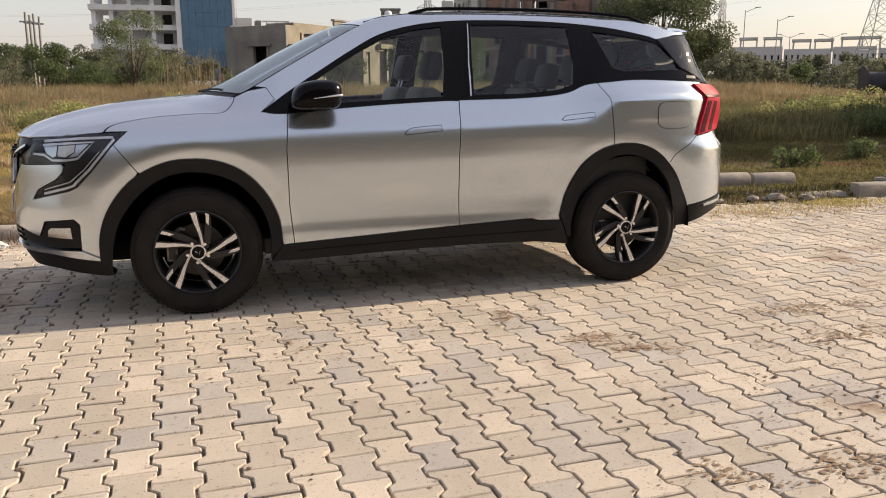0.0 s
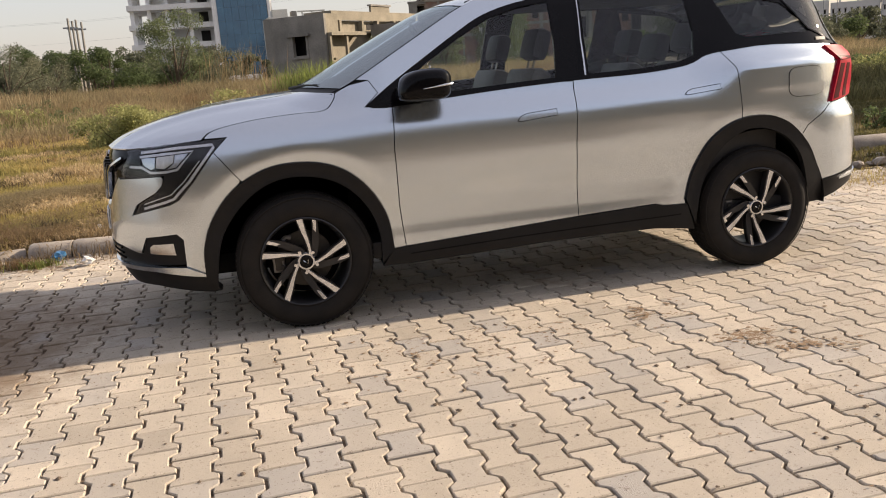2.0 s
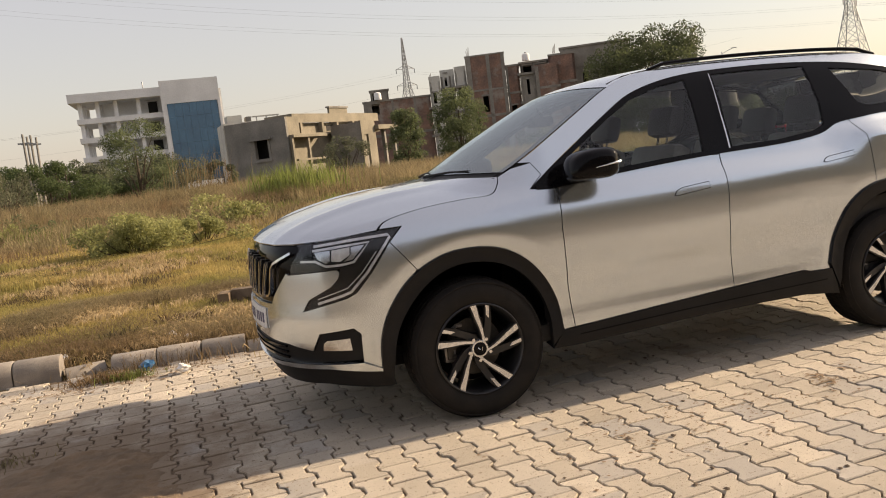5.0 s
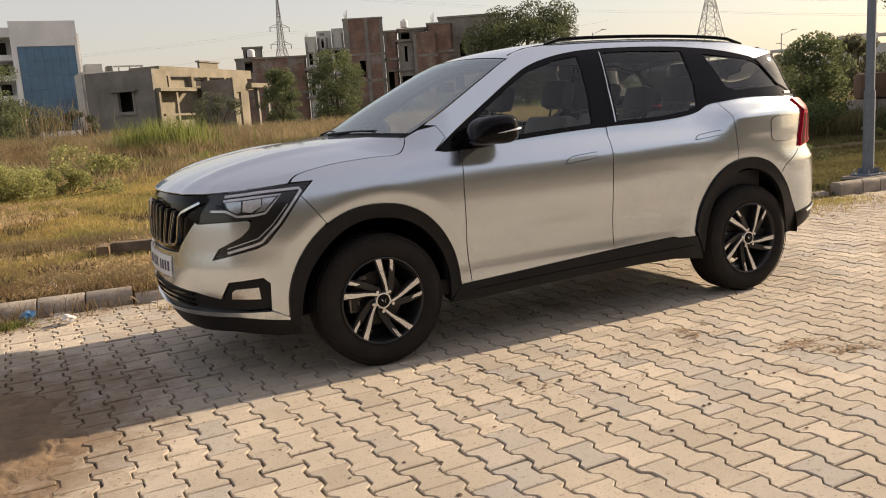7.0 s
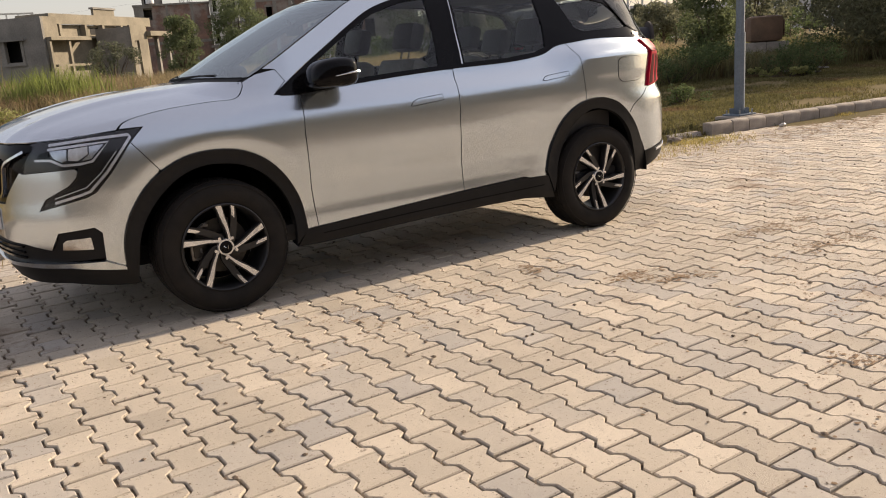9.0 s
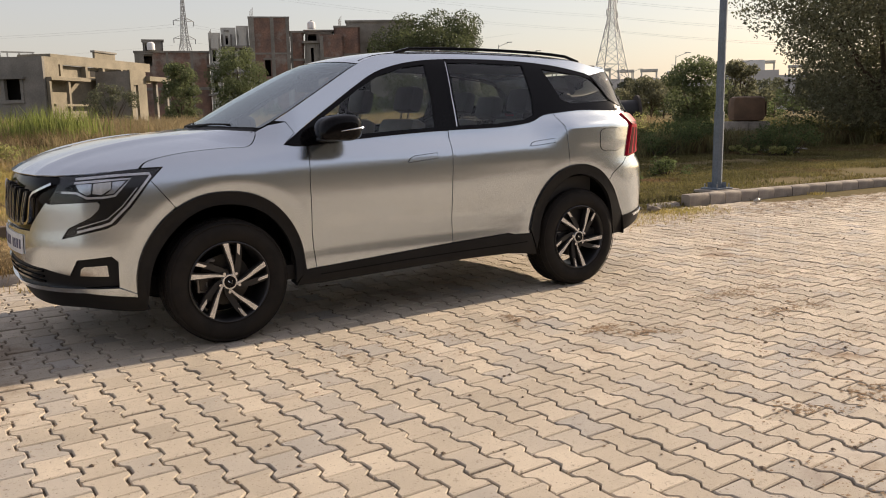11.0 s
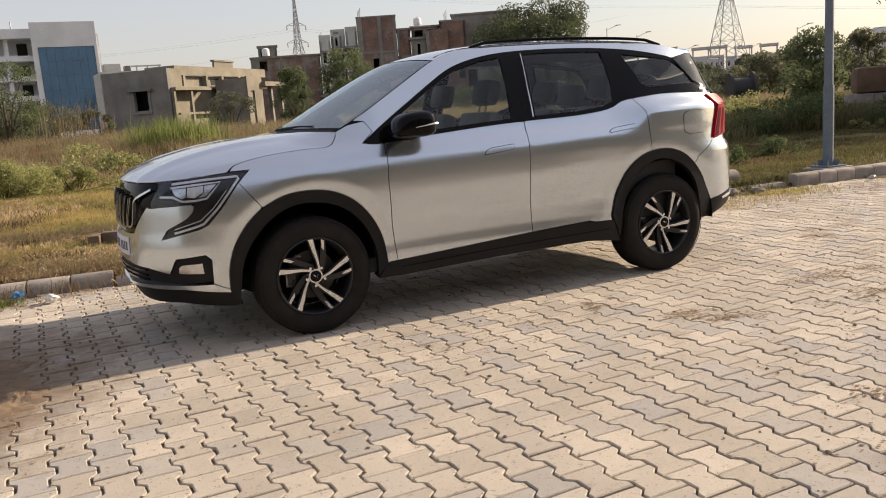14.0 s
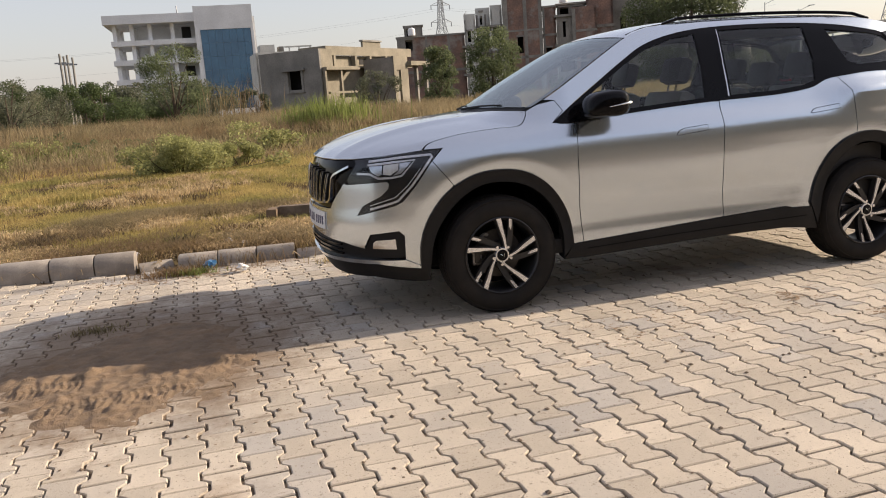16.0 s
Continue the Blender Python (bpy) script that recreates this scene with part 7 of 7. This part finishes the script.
# sand heap, with tyre marks
def sand_height(u, v, x, y):
    edge = (u * u + v * v) ** 0.5 + 0.30 * noise.noise(Vector((x * 1.9, y * 1.9, 2.0))) + 0.12 * noise.noise(Vector((x * 7, y * 7, 5.0)))
    body = max(0.0, 1 - edge)
    lumps = 0.020 * abs(noise.noise(Vector((x * 9, y * 9, 1.0)))) + 0.010 * noise.noise(Vector((x * 21, y * 21, 1.0))) + 0.003 * noise.noise(Vector((x * 47, y * 47, 1.0)))
    ridge = 0.042 * math.exp(-(((y + 1.03 + 0.08 * (x + 3.6)) / 0.08) ** 2)) * max(0, 1 - abs((x + 3.78) / 0.42)) * (0.6 + 0.9 * noise.noise(Vector((x * 9, y * 9, 0))))
    mark = 0.0
    for y0, slope, x0, x1 in ((-1.47, 0.10, -4.0, -3.05), (-1.13, 0.04, -4.2, -3.85), (-1.12, 0.10, -3.35, -3.05)):
        q = (y - y0 - slope * (x + 3.6)) / 0.085
        if abs(q) < 1 and x0 < x < x1:
            mark += 0.005 * (math.sin((x + 0.25 * abs(q) * 0.085) * 170) > 0) - 0.007
    return -0.012 + min(0.030, body * 0.075) + (lumps + ridge + mark) * min(1, body * 4)


n = 230
_sv, _sf = [], []
for j in range(n):
    for i in range(n):
        x, y = -4.75 + 2.2 * i / (n - 1), -2.1 + 2.4 * j / (n - 1)
        _sv.append((x, y, sand_height((x + 3.62) / 0.80, (y + 0.92) / 0.95, x, y)))
for j in range(n - 1):
    for i in range(n - 1):
        q = (j * n + i, j * n + i + 1, (j + 1) * n + i + 1, (j + 1) * n + i)
        if max(_sv[k][2] for k in q) > -0.0115:
            _sf.append(q)
tagged(mesh_object("sand", _sv, _sf, SAND, True), "thin heap of brown sand with tyre marks on pavers", "sand")


# weeds in the joints and along the kerb
def weed(x, y, n, h, spread, mat, label, seed):
    r = np.random.RandomState(seed)
    xy = np.stack([r.normal(x, spread, n), r.normal(y, spread * 0.5, n)], 1)
    ob = blades("weed", xy, r.uniform(0.3, 1, n) * h, r.uniform(0.7, 1.3, n) * 0.006, 1.3, mat, label, seed, 0.0)
    return tagged(ob, category="weed", kind="stuff")


weed(-3.95, 0.05, 200, 0.055, 0.10, BLADE_DRY, "dry grass tuft on the pavers", 401)
weed(-3.52, 1.78, 500, 0.12, 0.13, BLADE_DRY, "dry grass by the kerb", 402)
weed(-3.36, 1.72, 260, 0.10, 0.10, BLADE_REED, "trampled green weed on the pavers", 412)
weed(-2.95, 2.1, 400, 0.20, 0.35, BLADE_DRY, "straw hanging over the kerb", 413)
weed(-2.05, 1.55, 240, 0.12, 0.10, BLADE, "green grass tuft by the kerb", 403)
weed(4.2, 1.45, 700, 0.07, 0.5, BLADE, "low grass creeping over the pavers", 404)
weed(5.4, 1.6, 500, 0.08, 0.4, BLADE, "low grass creeping over the pavers", 405)
weed(8.4, kerb_y(8.4) - 0.05, 200, 0.10, 0.12, BLADE, "grass tuft at the kerb", 406)
weed(4.5, 2.4, 900, 0.13, 0.6, BLADE_BROWN, "dry brown straw over the rubble", 421)
weed(5.35, 1.72, 900, 0.05, 0.28, BLADE, "green grass creeping over the pavers", 422)
# crumpled litter
for k, (x, y, r, rgb, lab) in enumerate(((-3.23, 1.86, 0.075, (0.03, 0.10, 0.20), "crumpled blue plastic bag by the kerb"), (-2.95, 1.56, 0.065, (0.55, 0.54, 0.52), "crumpled clear plastic bag by the kerb"),
                                         (-3.73, 2.75, 0.08, (0.55, 0.54, 0.52), "crumpled pale plastic bag in the grass"), (6.9, 1.62, 0.06, (0.3, 0.27, 0.22), "crumpled pale sack by the kerb"))):
    ob = stone(x, y, r, 500 + k, material("litter_plastic", rgb, 0.35, rgb2=tuple(c * 1.5 for c in rgb), scale=20, bump=0.2), lab, 0.02, "plastic_bag")
    tagged(ob, category="litter", group="litter")
# clods and pebbles on the pavers
_pr = np.random.RandomState(77)
_v, _f = [], []
_ico = [(0, 0, 1), (0.9, 0, 0.2), (0.2, 0.9, 0.2), (-0.8, 0.5, 0.2), (-0.7, -0.6, 0.2), (0.3, -0.9, 0.2), (0, 0, -0.6)]
_icf = [(0, 1, 2), (0, 2, 3), (0, 3, 4), (0, 4, 5), (0, 5, 1), (6, 2, 1), (6, 3, 2), (6, 4, 3), (6, 5, 4), (6, 1, 5)]
for k in range(2600):
    x, y = _pr.uniform(-5, 9), _pr.uniform(-5.2, 1.7)
    s = 0.003 + 0.013 * _pr.rand() ** 4.5
    o = len(_v)
    _v += [(x + a * s * _pr.uniform(0.7, 1.3), y + b * s * _pr.uniform(0.7, 1.3), 0.003 + c * s * 0.6) for a, b, c in _ico]
    _f += [tuple(o + q for q in t) for t in _icf]
tagged(mesh_object("pebbles", _v, _f, JOINT), "scattered clods and grit on the pavers", "pebbles", kind="stuff")


# dirt trodden over the pavers: flat flecks that thin out from each patch
def dirt(name, patches, mat, label, seed):
    r = np.random.RandomState(seed)
    v, f = [], []
    for x, y, sx, sy, n, size in patches:
        for _ in range(n):
            px, py = r.normal(x, sx), r.normal(y, sy)
            if noise.noise(Vector((px * 6, py * 6, seed))) < r.uniform(-0.35, 0.2):
                continue
            s, o = size * (0.25 + 1.1 * r.rand() ** 3), len(v)
            a0 = r.uniform(0, math.tau)
            for k in range(6):
                a, q = a0 + k * math.tau / 6, s * r.uniform(0.45, 1.2)
                v.append((px + math.cos(a) * q * 1.4, py + math.sin(a) * q, 0.0035))
            v.append((px, py, 0.0045 + 0.12 * s))
            f += [(o + k, o + (k + 1) % 6, o + 6) for k in range(6)]
    return tagged(mesh_object(name, v, f, mat, True), label, "dirt", kind="stuff")


dirt("sand_trail", [(-3.15, -0.25, 0.22, 0.35, 700, 0.006), (-3.6, -0.2, 0.5, 0.4, 700, 0.006), (-3.6, -1.6, 0.5, 0.25, 900, 0.006), (-2.8, -1.0, 0.25, 0.45, 600, 0.005)], SAND, "brown sand trodden out over the pavers", 601)
dirt("rubble_soil", [(3.2, 2.25, 0.5, 0.16, 900, 0.03), (4.3, 2.35, 0.55, 0.2, 1500, 0.035), (5.1, 2.35, 0.4, 0.18, 900, 0.03)], SOIL, "loose dark soil and rubble behind the kerb gap", 603)
dirt("dried_mud", [(0.38, -1.4, 0.10, 0.06, 500, 0.010), (0.63, -1.97, 0.09, 0.05, 420, 0.011), (0.77, -2.2, 0.10, 0.05, 380, 0.011), (1.95, -2.3, 0.25, 0.08, 900, 0.010), (2.1, -1.8, 0.25, 0.08, 900, 0.010), (0.35, -3.5, 0.08, 0.06, 260, 0.010),
                   (0.9, -3.5, 0.20, 0.08, 500, 0.010), (-0.6, -1.55, 0.5, 0.2, 1400, 0.007), (1.5, -3.0, 0.6, 0.4, 2400, 0.007), (3.4, -1.6, 0.8, 0.5, 2600, 0.009), (4.4, 0.2, 0.8, 0.6, 2600, 0.010), (0.2, -4.2, 0.5, 0.3, 1500, 0.007),
                   (5.0, 1.3, 0.9, 0.25, 2600, 0.012), (7.5, 1.2, 1.2, 0.3, 3000, 0.016), (9.5, 0.9, 1.5, 0.35, 3000, 0.018), (12.5, 0.5, 2.0, 0.5, 2500, 0.022), (4.8, -2.6, 0.7, 0.5, 1500, 0.010), (-3.4, 1.75, 0.5, 0.15, 1600, 0.012), (3.0, 1.5, 0.6, 0.2, 1800, 0.012)], MUD, "dried mud stains on the pavers", 602)

# pale litter at the edge of the tall grass
for k, (x, y, r) in enumerate(((-9.35, 27.2, 0.16), (-8.9, 27.4, 0.12), (-8.4, 27.0, 0.13), (-7.9, 27.6, 0.10), (-10.4, 28.2, 0.14), (-3.9, 2.5, 0.05), (-2.9, 2.55, 0.05), (-3.05, 2.75, 0.06))):
    ob = stone(x, y, r, 700 + k, WHITE_WALL, "crumpled white plastic litter in the grass", 0.08, "plastic_bag")
    tagged(ob, category="litter", group="litter")
